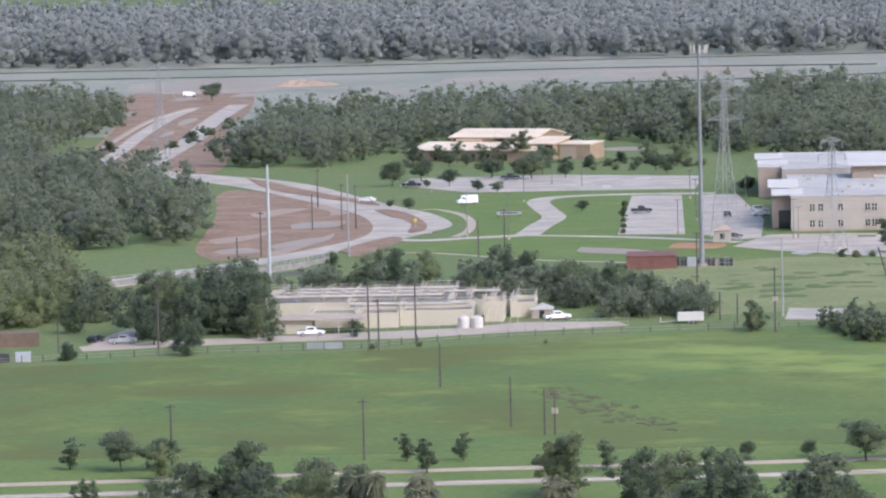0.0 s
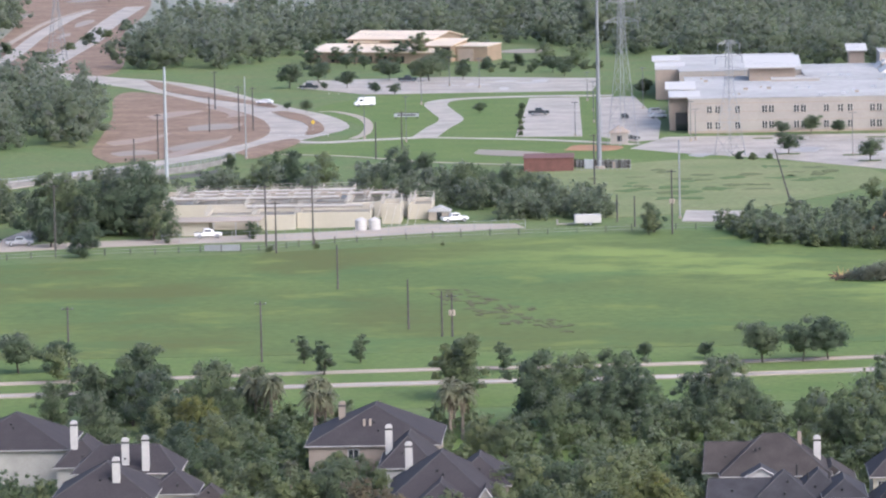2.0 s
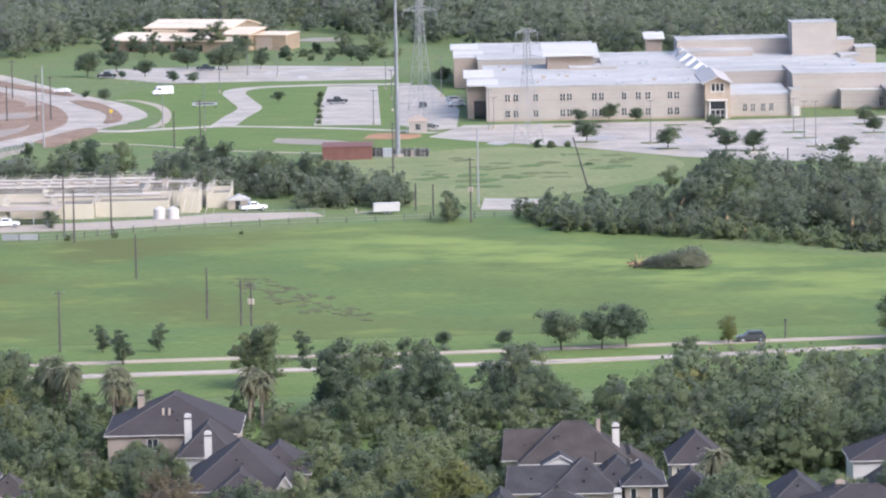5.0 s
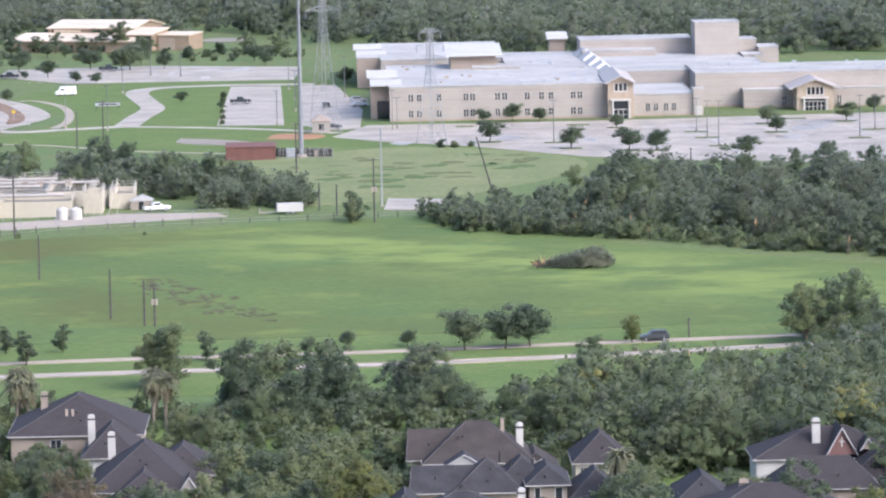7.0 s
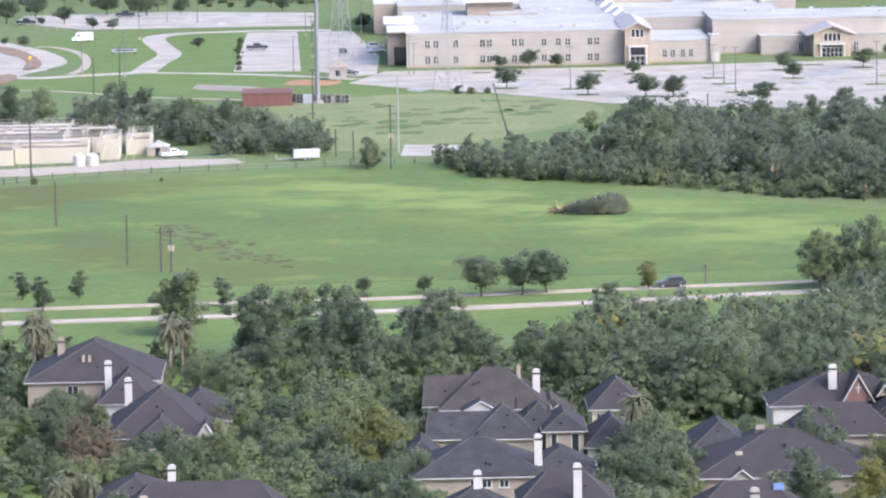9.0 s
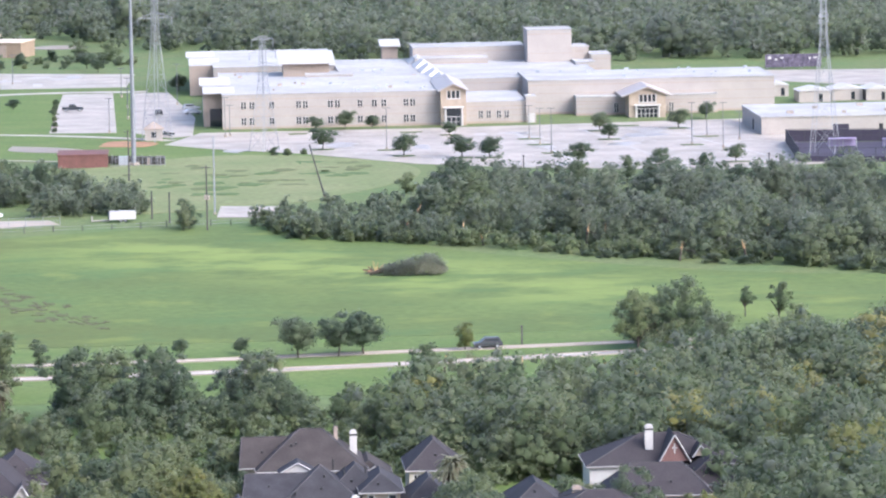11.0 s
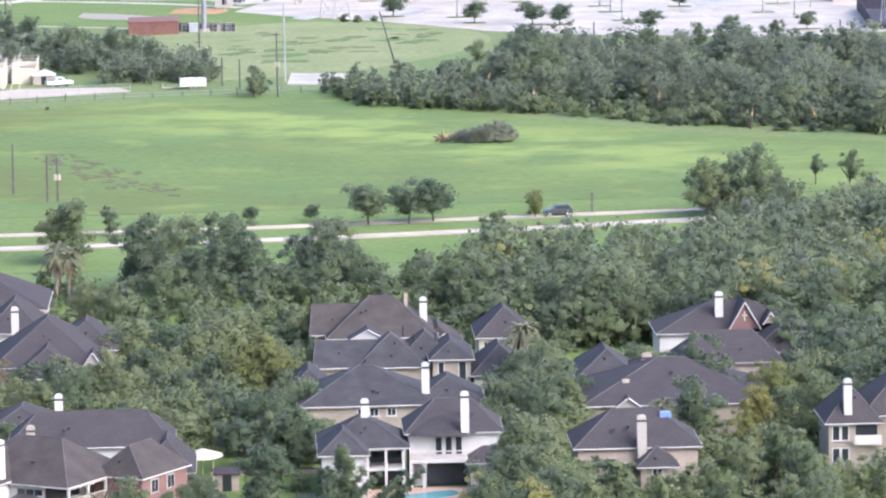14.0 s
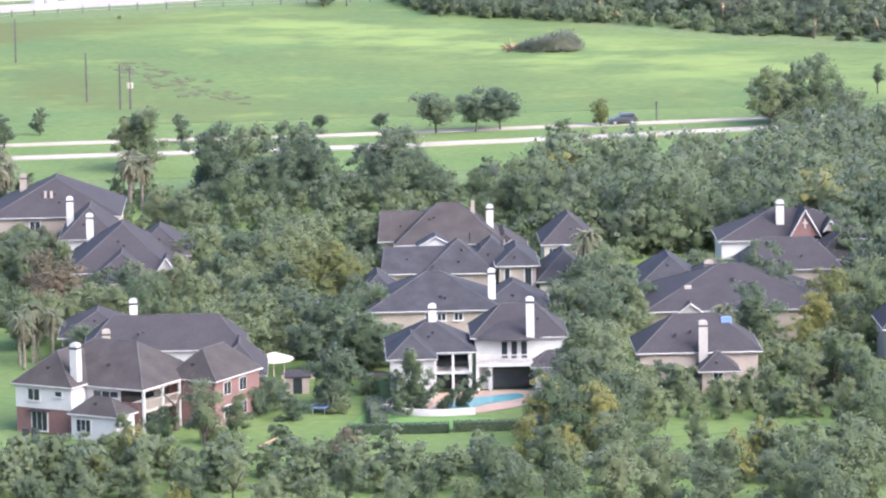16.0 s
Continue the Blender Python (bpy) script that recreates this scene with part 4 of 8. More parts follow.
YF = 1209.0
wing = school_block(11.7, 67.0, YF, 1268, 0, 8.5)
for x in (17.0, 19.1, 24.1, 30.9, 32.6, 38.9, 40.7, 46.4, 50.0, 52.4, 58.0, 59.7):
    for z0, z1 in ((5.0, 6.8), (1.0, 2.8)):
        school_window(x, YF, z0, z1, 1.35)
school_block(7.0, 11.7, 1219, 1262, 0, 8.3, BUFF_DARK)
shed_roof(6.9, 14.9, 1217, 1227, 8.4, 9.2), shed_roof(6.1, 14.0, 1236, 1248, 9.1, 10.2)
set_world(part("door", boxes((8.6, 11.6, 1218.8, 1219, 0, 4.6)), GLASS, school, "tall dark recessed doorway"))
# rear wing, stepped pavilions and rooftop rooms
school_block(10.5, 44, 1318, 1392, 0, 8.3)
for x in (14.6, 21.8):
    school_window(x, 1318, 5.2, 6.9, 1.2)
school_block(4.0, 10.5, 1330, 1385, 0, 8.2, BUFF_DARK)
shed_roof(3.8, 12.3, 1340, 1352, 8.3, 8.6), shed_roof(3.1, 11.2, 1362, 1376, 8.5, 9.1)
school_block(44, 112, 1258, 1345, 0, 8.0)
school_block(11.7, 44, 1268, 1300, 0, 8.0)
school_block(28.8, 41.0, 1280, 1299, 0, 11.4, BUFF_DARK)
shed_roof(27.6, 42.6, 1278, 1300, 11.6, 13.4)
school_block(34.5, 47, 1268, 1275, 0, 9.2)
school_block(58.4, 62.8, 1352, 1361, 0, 11.1, BUFF_DARK)
shed_roof(57.7, 63.6, 1351, 1362, 11.2, 12.4)
school_block(66, 97, 1330, 1350, 0, 11.9)
school_block(66, 86, 1318, 1330, 0, 9.6)
school_block(97, 109.2, 1318, 1333, 0, 16.9)
school_block(109.2, 114.5, 1325, 1340, 0, 11.6)
school_block(114.5, 120, 1318, 1334, 0, 9.8)
school_block(109.2, 114.5, 1305, 1318, 0, 8.6)
# link and gymnasium
school_block(73.0, 88.5, 1211, 1250, 0, 5.3)
for x in (77.0, 79.0, 81.6, 83.6):
    school_window(x, 1211, 1.3, 3.2, 1.2)
school_block(88.5, 91.0, 1210, 1217, 0, 6.5)
set_world(part("door", boxes((88.9, 89.7, 1209.8, 1210, 0, 2.4), (89.8, 90.6, 1209.8, 1210, 0, 2.4)), WHITE, school, "white double door with glass lights"))
gym = school_block(91.0, 155.0, 1236, 1272, 0, 8.6)
school_block(102.9, 115.5, 1229.5, 1236, 0, 4.6), school_block(125, 139.5, 1230.5, 1236, 0, 4.6)
for x in (113.2, 127.4):
    school_window(x, 1229.3, 0.6, 3.0, 1.2)


def gable_entrance(x0, x1, y0, y1, eave, ridge, over, windows):
    """A gabled entrance bay with columns, glazed doors below and tall windows above."""
    xm = (x0 + x1) / 2
    bm = bmesh.new()
    lo = [(x0, 0), (x1, 0), (x1, eave), (xm, ridge), (x0, eave)]
    a, b = [bm.verts.new((x, y0, z)) for x, z in lo], [bm.verts.new((x, y1, z)) for x, z in lo]
    bm.faces.new(a), bm.faces.new(b[::-1])
    for i in range(5):
        bm.faces.new((a[i], b[i], b[(i + 1) % 5], a[(i + 1) % 5]))
    bmesh.ops.recalc_face_normals(bm, faces=bm.faces)
    w = set_world(part("wall", bm, STONE, school, "tan stone entrance gable"))
    bm = bmesh.new()
    for s, xe in ((-1, x0 - over), (1, x1 + over)):
        ze = eave - over * (ridge - eave) / (xm - x0)
        v = [bm.verts.new(p) for p in ((xm, y0 - 0.9, ridge + 0.02), (xe, y0 - 0.9, ze + 0.02), (xe, y1 + 2, ze + 0.02), (xm, y1 + 2, ridge + 0.02), (xm, y0 - 0.9, ridge + 0.4), (xe, y0 - 0.9, ze + 0.4), (xe, y1 + 2, ze + 0.4), (xm, y1 + 2, ridge + 0.4))]
        for f in ((0, 3, 2, 1), (4, 5, 6, 7), (0, 1, 5, 4), (1, 2, 6, 5), (2, 3, 7, 6), (3, 0, 4, 7)):
            bm.faces.new([v[i] for i in f])
    bmesh.ops.recalc_face_normals(bm, faces=bm.faces)
    set_world(part("roof", bm, mat("taupe_metal_roof", (0.40, 0.36, 0.33), 0.5, var=0.05), school, "taupe gable roof"))
    k = len(windows)
    for i, x in enumerate(windows):
        set_world(part("window", boxes((x - 0.38, x + 0.38, y0 - 0.06, y0, eave - 1.9, eave - 0.1)), GLASS, w, "narrow upper window"))
    set_world(part("window_frame", boxes((windows[0] - 0.7, windows[-1] + 0.7, y0 - 0.1, y0 - 0.0, eave - 2.2, eave - 1.92), *[(x - 0.62, x - 0.4, y0 - 0.1, y0, eave - 1.92, eave + 0.1) for x in windows], (windows[-1] + 0.4, windows[-1] + 0.62, y0 - 0.1, y0, eave - 1.92, eave + 0.1)), WHITE, w))
    d0, d1 = xm - (x1 - x0) * 0.28, xm + (x1 - x0) * 0.28
    top = eave * 0.5
    set_world(part("door", boxes((d0, d1, y0 - 0.05, y0, 0, top)), GLASS, w, "dark glazed entrance doors"))
    n = max(3, int((d1 - d0) / 0.9))
    set_world(part("door_frame", boxes(*[(d0 + (d1 - d0) * i / n - 0.07, d0 + (d1 - d0) * i / n + 0.07, y0 - 0.1, y0, 0, 2.3) for i in range(n + 1)], (d0, d1, y0 - 0.1, y0, 2.2, 2.4), (d0, d1, y0 - 0.1, y0, 0.9, 1.0)), WHITE, w))
    for x in (d0 - 0.3, d1 + 0.3):
        bm = bmesh.new()
        rod(bm, (x, y0 - 0.6, 0), (x, y0 - 0.6, top), 0.24, 0.22, 10)
        set_world(part("column", bm, WHITE, school, "round white column"))
    set_world(part("lintel", boxes((d0 - 0.8, d1 + 0.8, y0 - 0.9, y0, top, top + 0.45)), WHITE, school, "pale entrance lintel"))


gable_entrance(66.6, 73.0, 1205.0, 1240, 8.9, 10.4, 0.7, (68.7, 69.8, 70.9))
gable_entrance(115.5, 124.9, 1219.0, 1240, 5.9, 7.7, 1.9, (118.6, 119.7, 120.8, 121.9))
for i in range(5):
    x, y = 69.2 - 0.55 * i, 1244 + 19 * i
    bm = bmesh.new()
    v = [bm.verts.new(p) for p in ((x - 2.8, y, 8.3), (x + 2.8, y, 8.3), (x + 2.8, y + 15, 8.3), (x - 2.8, y + 15, 8.3), (x, y + 2, 10.3), (x, y + 13, 10.3))]
    for f in ((0, 1, 4), (1, 2, 5, 4), (2, 3, 5), (3, 0, 4, 5), (3, 2, 1, 0)):
        bm.faces.new([v[k] for k in f])
    set_world(part("skylight", bm, SHEET_WHITE, school, "white ridged roof light"))
roof_rng = random.Random(5)
for i in range(34):
    x, y = roof_rng.uniform(16, 66), roof_rng.uniform(1214, 1300)
    if 26 < x < 49 and y > 1264:
        continue
    s = roof_rng.uniform(0.2, 0.6)
    z = 8.7 if y < 1268 else 8.2
    set_world(part("roof_vent", boxes((x - s, x + s, y - s, y + s, z, z + 0.35 + 0.5 * s)), STEEL if i % 3 else GRAVEL, school, "small rooftop vent unit"))
for i in range(16):
    x, y = roof_rng.uniform(93, 152), roof_rng.uniform(1240, 1270)
    s = roof_rng.uniform(0.2, 0.6)
    set_world(part("roof_vent", boxes((x - s, x + s, y - s, y + s, 8.8, 9.2 + 0.4 * s)), STEEL, school, "small rooftop vent unit"))

# annex, portable classrooms, board and court
annex = thing("school_annex", 160, 1180, 0, 0, "low buff school annex with a flat white roof", "building")
set_world(part("wall", boxes((141.8, 179.3, 1156.5, 1196, 0, 4.1)), BUFF, annex))
set_world(part("roof", boxes((141.6, 179.5, 1156.3, 1196.2, 4.1, 4.4)), WHITE_ROOF, annex))
set_world(part("door", boxes((141.7, 141.8, 1172, 1174, 0, 2.6)), BLACK, annex))
for x0, x1, y0, y1, h in ((158.3, 164.5, 1281, 1292, 3.0), (164.2, 172.6, 1257, 1268, 3.0), (173.6, 181.8, 1262, 1273, 3.0), (182.4, 188.4, 1259.5, 1271, 3.0), (189.2, 195.6, 1262, 1273, 3.2)):
    p = thing("portable_classroom", (x0 + x1) / 2, (y0 + y1) / 2, 0, 0, "beige portable classroom with a white roof", "classroom", "portable classrooms")
    set_world(part("wall", boxes((x0, x1, y0, y1, 0, h)), BUFF, p))
    bm = bmesh.new()
    xm = (x0 + x1) / 2
    v = [bm.verts.new(q) for q in ((x0 - 0.3, y0 - 0.3, h), (x1 + 0.3, y0 - 0.3, h), (x1 + 0.3, y1 + 0.3, h), (x0 - 0.3, y1 + 0.3, h), (xm, y0 - 0.3, h + 1.0), (xm, y1 + 0.3, h + 1.0))]
    for f in ((0, 1, 4), (1, 2, 5, 4), (2, 3, 5), (3, 0, 4, 5), (3, 2, 1, 0)):
        bm.faces.new([v[k] for k in f])
    set_world(part("roof", bm, SHEET_WHITE, p))
    set_world(part("door", boxes((xm + 1, xm + 2, y0 - 0.06, y0, 0.2, 2.3)), GLASS, p))
board = thing("sports_banner", 180, 1391, 0, 0, "wide purple and white printed banner on posts", "banner")
set_world(part("panel", boxes((171.8, 188.2, 1391, 1391.3, 0.4, 4.2)), mat("purple_print", (0.035, 0.025, 0.05), 0.6, var=0.4, scale=0.9, fine=2.5, col2=(0.13, 0.115, 0.16)), board))
for x0, x1, z0, z1 in ((172.6, 173.6, 2.8, 3.6), (174.6, 175.4, 2.4, 3.0), (176.2, 177.2, 2.9, 3.4), (184.6, 185.2, 2.6, 3.2), (186.0, 187.0, 2.8, 3.3)):
    set_world(part("printed_bar", boxes((x0, x1, 1390.98, 1391, z0, z1)), SHEET_WHITE, board, "plain white printed shape"))
for x in (172.5, 177.5, 182.5, 187):
    set_world(part("post", rod(bmesh.new(), (x, 1391.5, 0), (x, 1391.5, 4), 0.12), STEEL, board))
for x, y, w in ((150, 1166, 1.6), (158, 1180, 1.2), (163, 1164, 0.9), (170, 1186, 1.4), (174, 1168, 1.0)):
    set_world(part("roof_vent", boxes((x - w / 2, x + w / 2, y - w / 2, y + w / 2, 4.4, 5.0)), GRAVEL, annex, "small rooftop unit"))
for x in (160, 171):
    set_world(part("door", boxes((x - 0.5, x + 0.5, 1156.4, 1156.5, 0, 2.2)), BLACK, annex))
court = thing("tennis_court", 165, 1105, 0, 0, "purple tennis court behind dark mesh fencing", "tennis court")
CORNERS = [(140.8, 1079.5), (200, 1064), (206, 1122), (144.6, 1132.5)]
LAVENDER = mat("lavender_canopy", (0.30, 0.255, 0.40), 0.7, var=0.08, scale=0.5)
set_world(part("surface", patch(CORNERS, 0.1, rounded=False), COURT, court))
for (ax, ay), (bx, by), top in ((CORNERS[0], CORNERS[1], 1.3), (CORNERS[3], CORNERS[2], 3.0), (CORNERS[0], CORNERS[3], 3.0)):
    n = 14
    d = Vector((bx - ax, by - ay, 0)).normalized()
    k = Vector((-d.y, d.x, 0)) * 0.03
    for i in range(n + 1):
        x, y = ax + (bx - ax) * i / n, ay + (by - ay) * i / n
        set_world(part("post", rod(bmesh.new(), (x, y, 0), (x, y, 3.3), 0.07, sides=6), DARK_BOX, court))
    for z in (1.7, 3.2):
        set_world(part("rail", rod(bmesh.new(), (ax, ay, z), (bx, by, z), 0.05, sides=5), DARK_BOX, court))
    pts = [(ax + k.x, ay + k.y), (bx + k.x, by + k.y), (bx - k.x, by - k.y), (ax - k.x, ay - k.y)]
    set_world(part("windscreen", slab(bmesh.new(), pts, 0.2, top), PURPLE, court, "purple mesh windscreen"))
for x0, x1, y in ((152.5, 159.0, 1114), (164.9, 173.5, 1111)):
    set_world(part("canopy", boxes((x0, x1, y, y + 2.6, 2.1, 2.25), (x0, x1, y + 2.4, y + 2.6, 0.3, 2.1)), LAVENDER, court, "lavender shelter roof"))
    for x in (x0 + 0.1, (x0 + x1) / 2, x1 - 0.1):
        set_world(part("shelter_post", boxes((x - 0.06, x + 0.06, y + 0.1, y + 0.22, 0.1, 2.1)), STEEL, court))
set_world(part("score_board", boxes((156.6, 160.4, 1137, 1137.4, 0.6, 3.8), (157, 157.2, 1137.1, 1137.3, 0, 0.6), (159.8, 160, 1137.1, 1137.3, 0, 0.6)), PURPLE, court, "dark purple score board"))

# ---- the tan metal building ----
BARN_AT = pose(-106, 1522, 0, 0, 0, -20)
barn = thing("metal_building", -75, 1525, 0, -20, "tan metal building with pale tan pitched roofs", "building")


def barn_part(name, bm, material, label=""):
    """A part of the metal building, drawn in the building's own plan."""
    ob = part(name, bm, material, barn, label)
    ob.matrix_world = BARN_AT
    return ob


def sloped(u0, u1, v0, v1, h0, h1, over=0.6, front=True):
    """A wing whose roof slopes between its front at v0 and its back at v1, with ribs along the sheeting."""
    bm = bmesh.new()
    lo = [(v0, 0), (v1, 0), (v1, h1), (v0, h0)]
    a, b = [bm.verts.new((u0, v, z)) for v, z in lo], [bm.verts.new((u1, v, z)) for v, z in lo]
    bm.faces.new(a), bm.faces.new(b[::-1])
    for i in range(4):
        bm.faces.new((a[i], b[i], b[(i + 1) % 4], a[(i + 1) % 4]))
    bmesh.ops.recalc_face_normals(bm, faces=bm.faces)
    barn_part("wall", bm, TAN_METAL)
    sl = (h1 - h0) / (v1 - v0)
    f, r = (over, 0) if front else (0, over)
    bm = bmesh.new()
    v = [bm.verts.new(p) for p in ((u0 - over, v0 - f, h0 - f * sl), (u1 + over, v0 - f, h0 - f * sl), (u1 + over, v1 + r, h1 + r * sl), (u0 - over, v1 + r, h1 + r * sl))]
    w = [bm.verts.new(p.co + Vector((0, 0, 0.3))) for p in v]
    for q in ((v[0], v[3], v[2], v[1]), (w[0], w[1], w[2], w[3]), (v[0], v[1], w[1], w[0]), (v[1], v[2], w[2], w[1]), (v[2], v[3], w[3], w[2]), (v[3], v[0], w[0], w[3])):
        bm.faces.new(q)
    barn_part("roof", bm, TAN_ROOF)


sloped(0, 43, 0, 16.9, 3.4, 4.9)
sloped(7, 36.5, 17, 28.9, 6.5, 8.4), sloped(7, 36.5, 29, 41, 8.4, 6.5, front=False)
sloped(36.6, 46, 8, 22, 5.0, 6.4)
sloped(46.2, 57, 12, 24, 4.6, 5.0, 0.3)
barn_part("door", boxes((43.2, 45.8, 7.8, 7.96, 0, 4.6)), BLACK, "tall dark open doorway")
barn_part("door", boxes((46.9, 52.2, 11.8, 11.96, 0, 3.9)), BUFF_DARK, "wide roller door")
barn_part("wall_light", boxes((9.0, 18.0, 16.4, 16.9, 5.4, 6.0)), TAN_ROOF, "pale flashing above the low roof")
for u in (9.5, 16.5, 24.0, 31.0):
    barn_part("window", boxes((u - 1.4, u + 1.4, 16.8, 16.98, 5.3, 6.1)), GLASS, "long dark high window")
for u in (4, 9, 12, 22, 27, 33):
    barn_part("window", boxes((u - 0.5, u + 0.5, -0.2, -0.02, 0.3, 2.3)), GLASS)

# ---- the treatment plant ----
works = thing("treatment_plant", -72, 1000, 0, 0, "cream concrete treatment plant with open tanks and railings", "plant")
WALKWAY = mat("worn_walkway_decking", (0.30, 0.27, 0.225), 0.85, var=0.15, scale=0.3, fine=2)
TANK_WATER = mat("tank_water", (0.20, 0.175, 0.135), 0.3, var=0.25, scale=0.2)
DULL_PIPE = mat("dull_painted_pipe", (0.50, 0.47, 0.41), 0.7, var=0.15, scale=0.5)


def tank(x0, x1, y0, y1, h, thick=0.4):
    w = set_world(part("wall", boxes((x0, x1, y0, y0 + thick, 0, h), (x0, x1, y1 - thick, y1, 0, h), (x0, x0 + thick, y0 + thick, y1 - thick, 0, h), (x1 - thick, x1, y0 + thick, y1 - thick, 0, h)), CREAM, works))
    set_world(part("water", boxes((x0 + thick, x1 - thick, y0 + thick, y1 - thick, 0, h - 0.9)), TANK_WATER, works, "murky tank water"))
    bm = bmesh.new()
    n = max(2, int((x1 - x0) / 2.2))
    for y in (y0 + 0.1, y1 - 0.1):
        for z in (0.55, 1.1):
            rod(bm, (x0, y, h + z), (x1, y, h + z), 0.045, sides=5)
        for i in range(n + 1):
            x = x0 + (x1 - x0) * i / n
            rod(bm, (x, y, h), (x, y, h + 1.1), 0.045, sides=5)
    m = max(2, int((y1 - y0) / 2.6))
    for x in (x0 + 0.1, x1 - 0.1):
        for z in (0.55, 1.1):
            rod(bm, (x, y0, h + z), (x, y1, h + z), 0.045, sides=5)
        for i in range(m + 1):
            y = y0 + (y1 - y0) * i / m
            rod(bm, (x, y, h), (x, y, h + 1.1), 0.045, sides=5)
    tagged(set_world(part("railing", bm, DULL_PIPE, works, "cream pipe railing")), kind="stuff")


tank(-103, -83, 1000, 1032, 3.2), tank(-83, -62, 994, 1034, 3.3), tank(-62, -48, 1000, 1030, 3.3)
tank(-71, -56, 979, 994, 3.2)
tank(-54, -50, 985, 996, 4.2), tank(-49, -44, 994, 1010, 3.2)
tank(-90, -80.2, 978, 994, 3.0), tank(-80, -71.2, 976, 994, 3.1)
for x in (-99, -94, -89, -79, -74, -69, -58, -53):
    set_world(part("walkway", boxes((x - 0.4, x + 0.4, 1001, 1030, 3.35, 3.5)), WALKWAY, works))
    bm = bmesh.new()
    for s in (-0.4, 0.4):
        for z in (4.0, 4.5):
            rod(bm, (x + s, 1001, z), (x + s, 1030, z), 0.045, sides=5)
        for k in range(10):
            rod(bm, (x + s, 1001 + 3.2 * k, 3.5), (x + s, 1001 + 3.2 * k, 4.5), 0.045, sides=5)
    tagged(set_world(part("railing", bm, DULL_PIPE, works, "pale pipe railing")), kind="stuff")
for x0, x1, y in ((-100, -64, 1008), (-98, -52, 1016), (-96, -60, 1024), (-82, -58, 988)):
    set_world(part("walkway", boxes((x0, x1, y, y + 1.0, 3.3, 3.5), (x0, x1, y, y + 0.08, 4.3, 4.4), (x0, x1, y + 0.92, y + 1.0, 4.3, 4.4)), WALKWAY, works))
    bm = bmesh.new()
    rod(bm, (x0, y - 1, 3.9), (x1, y - 1, 3.9), 0.22, sides=8)
    set_world(part("pipe", bm, WHITE, works, "white air pipe"))
for x in (-96, -90, -86, -79, -75, -68, -65, -59):
    set_world(part("machinery", boxes((x, x + 1.2, 1010, 1012, 3.3, 4.6), (x + 0.3, x + 0.9, 1012, 1020, 3.3, 3.9)), GRAVEL, works))
for x in (-57.5, -54.8):
    bm = bmesh.new()
    rod(bm, (x, 972.5, 0), (x, 972.5, 2.1), 1.25, 1.25, 16), rod(bm, (x, 972.5, 2.1), (x, 972.5, 2.6), 1.25, 0.25, 16)
    part("tank", bm, WHITE, works, "round white chemical tank").matrix_world = Matrix()
for i in range(6):
    x = -55 + 1.6 * i
    set_world(part("pipe", rod(bmesh.new(), (x, 980, 0), (x + 0.9, 984.5, 3.9), 0.06, sides=6), DULL_PIPE, works))
office = thing("plant_shed", -85, 970, 0, 0, "long cream shed with an open carport", "shed")
set_world(part("wall", boxes((-95.5, -88, 966, 974, 0, 2.8)), CREAM, office))
set_world(part("roof", boxes((-96, -77.5, 965, 975, 2.8, 3.0)), GRAVEL, office))
for x in (-87, -82.5, -78):
    set_world(part("post", boxes((x - 0.08, x + 0.08, 965.3, 965.46, 0, 2.8)), STEEL, office))


# ---- houses ----
def hip_roof(bm, x0, x1, y0, y1, ze, zr, over=0.5, drop=0.18, hip=1.0):
    """A hipped roof over a rectangle, ridge along its longer side; hip below 1 steepens the ends."""
    x0, x1, y0, y1 = x0 - over, x1 + over, y0 - over, y1 + over
    if x1 - x0 >= y1 - y0:
        k, ym = (y1 - y0) / 2 * hip, (y0 + y1) / 2
        r = ((x0 + k, ym, zr), (x1 - k + 0.02, ym, zr))
    else:
        k, xm = (x1 - x0) / 2 * hip, (x0 + x1) / 2
        r = ((xm, y0 + k, zr), (xm, y1 - k + 0.02, zr))
    e = [bm.verts.new((x, y, ze)) for x, y in ((x0, y0), (x1, y0), (x1, y1), (x0, y1))]
    b = [bm.verts.new((x, y, ze - drop)) for x, y in ((x0, y0), (x1, y0), (x1, y1), (x0, y1))]
    p, q = bm.verts.new(r[0]), bm.verts.new(r[1])
    if x1 - x0 >= y1 - y0:
        bm.faces.new((e[0], e[1], q, p)), bm.faces.new((e[1], e[2], q)), bm.faces.new((e[2], e[3], p, q)), bm.faces.new((e[3], e[0], p))
    else:
        bm.faces.new((e[0], e[1], p)), bm.faces.new((e[1], e[2], q, p)), bm.faces.new((e[2], e[3], q)), bm.faces.new((e[3], e[0], p, q))
    for i in range(4):
        bm.faces.new((b[i], b[(i + 1) % 4], e[(i + 1) % 4], e[i]))
    bm.faces.new(b[::-1])
    return bm


SPIN = [0.0, Matrix()]


FRAME = [Matrix()]


def placed(ob):
    """Set a part down as drawn, turned with the wing that it belongs to."""
    ob.matrix_world = FRAME[0] @ SPIN[1]
    return ob


def framed(ob):
    """Set a part down as drawn in its house's own plan."""
    ob.matrix_world = FRAME[0]
    return ob


vent_rng = random.Random(12)


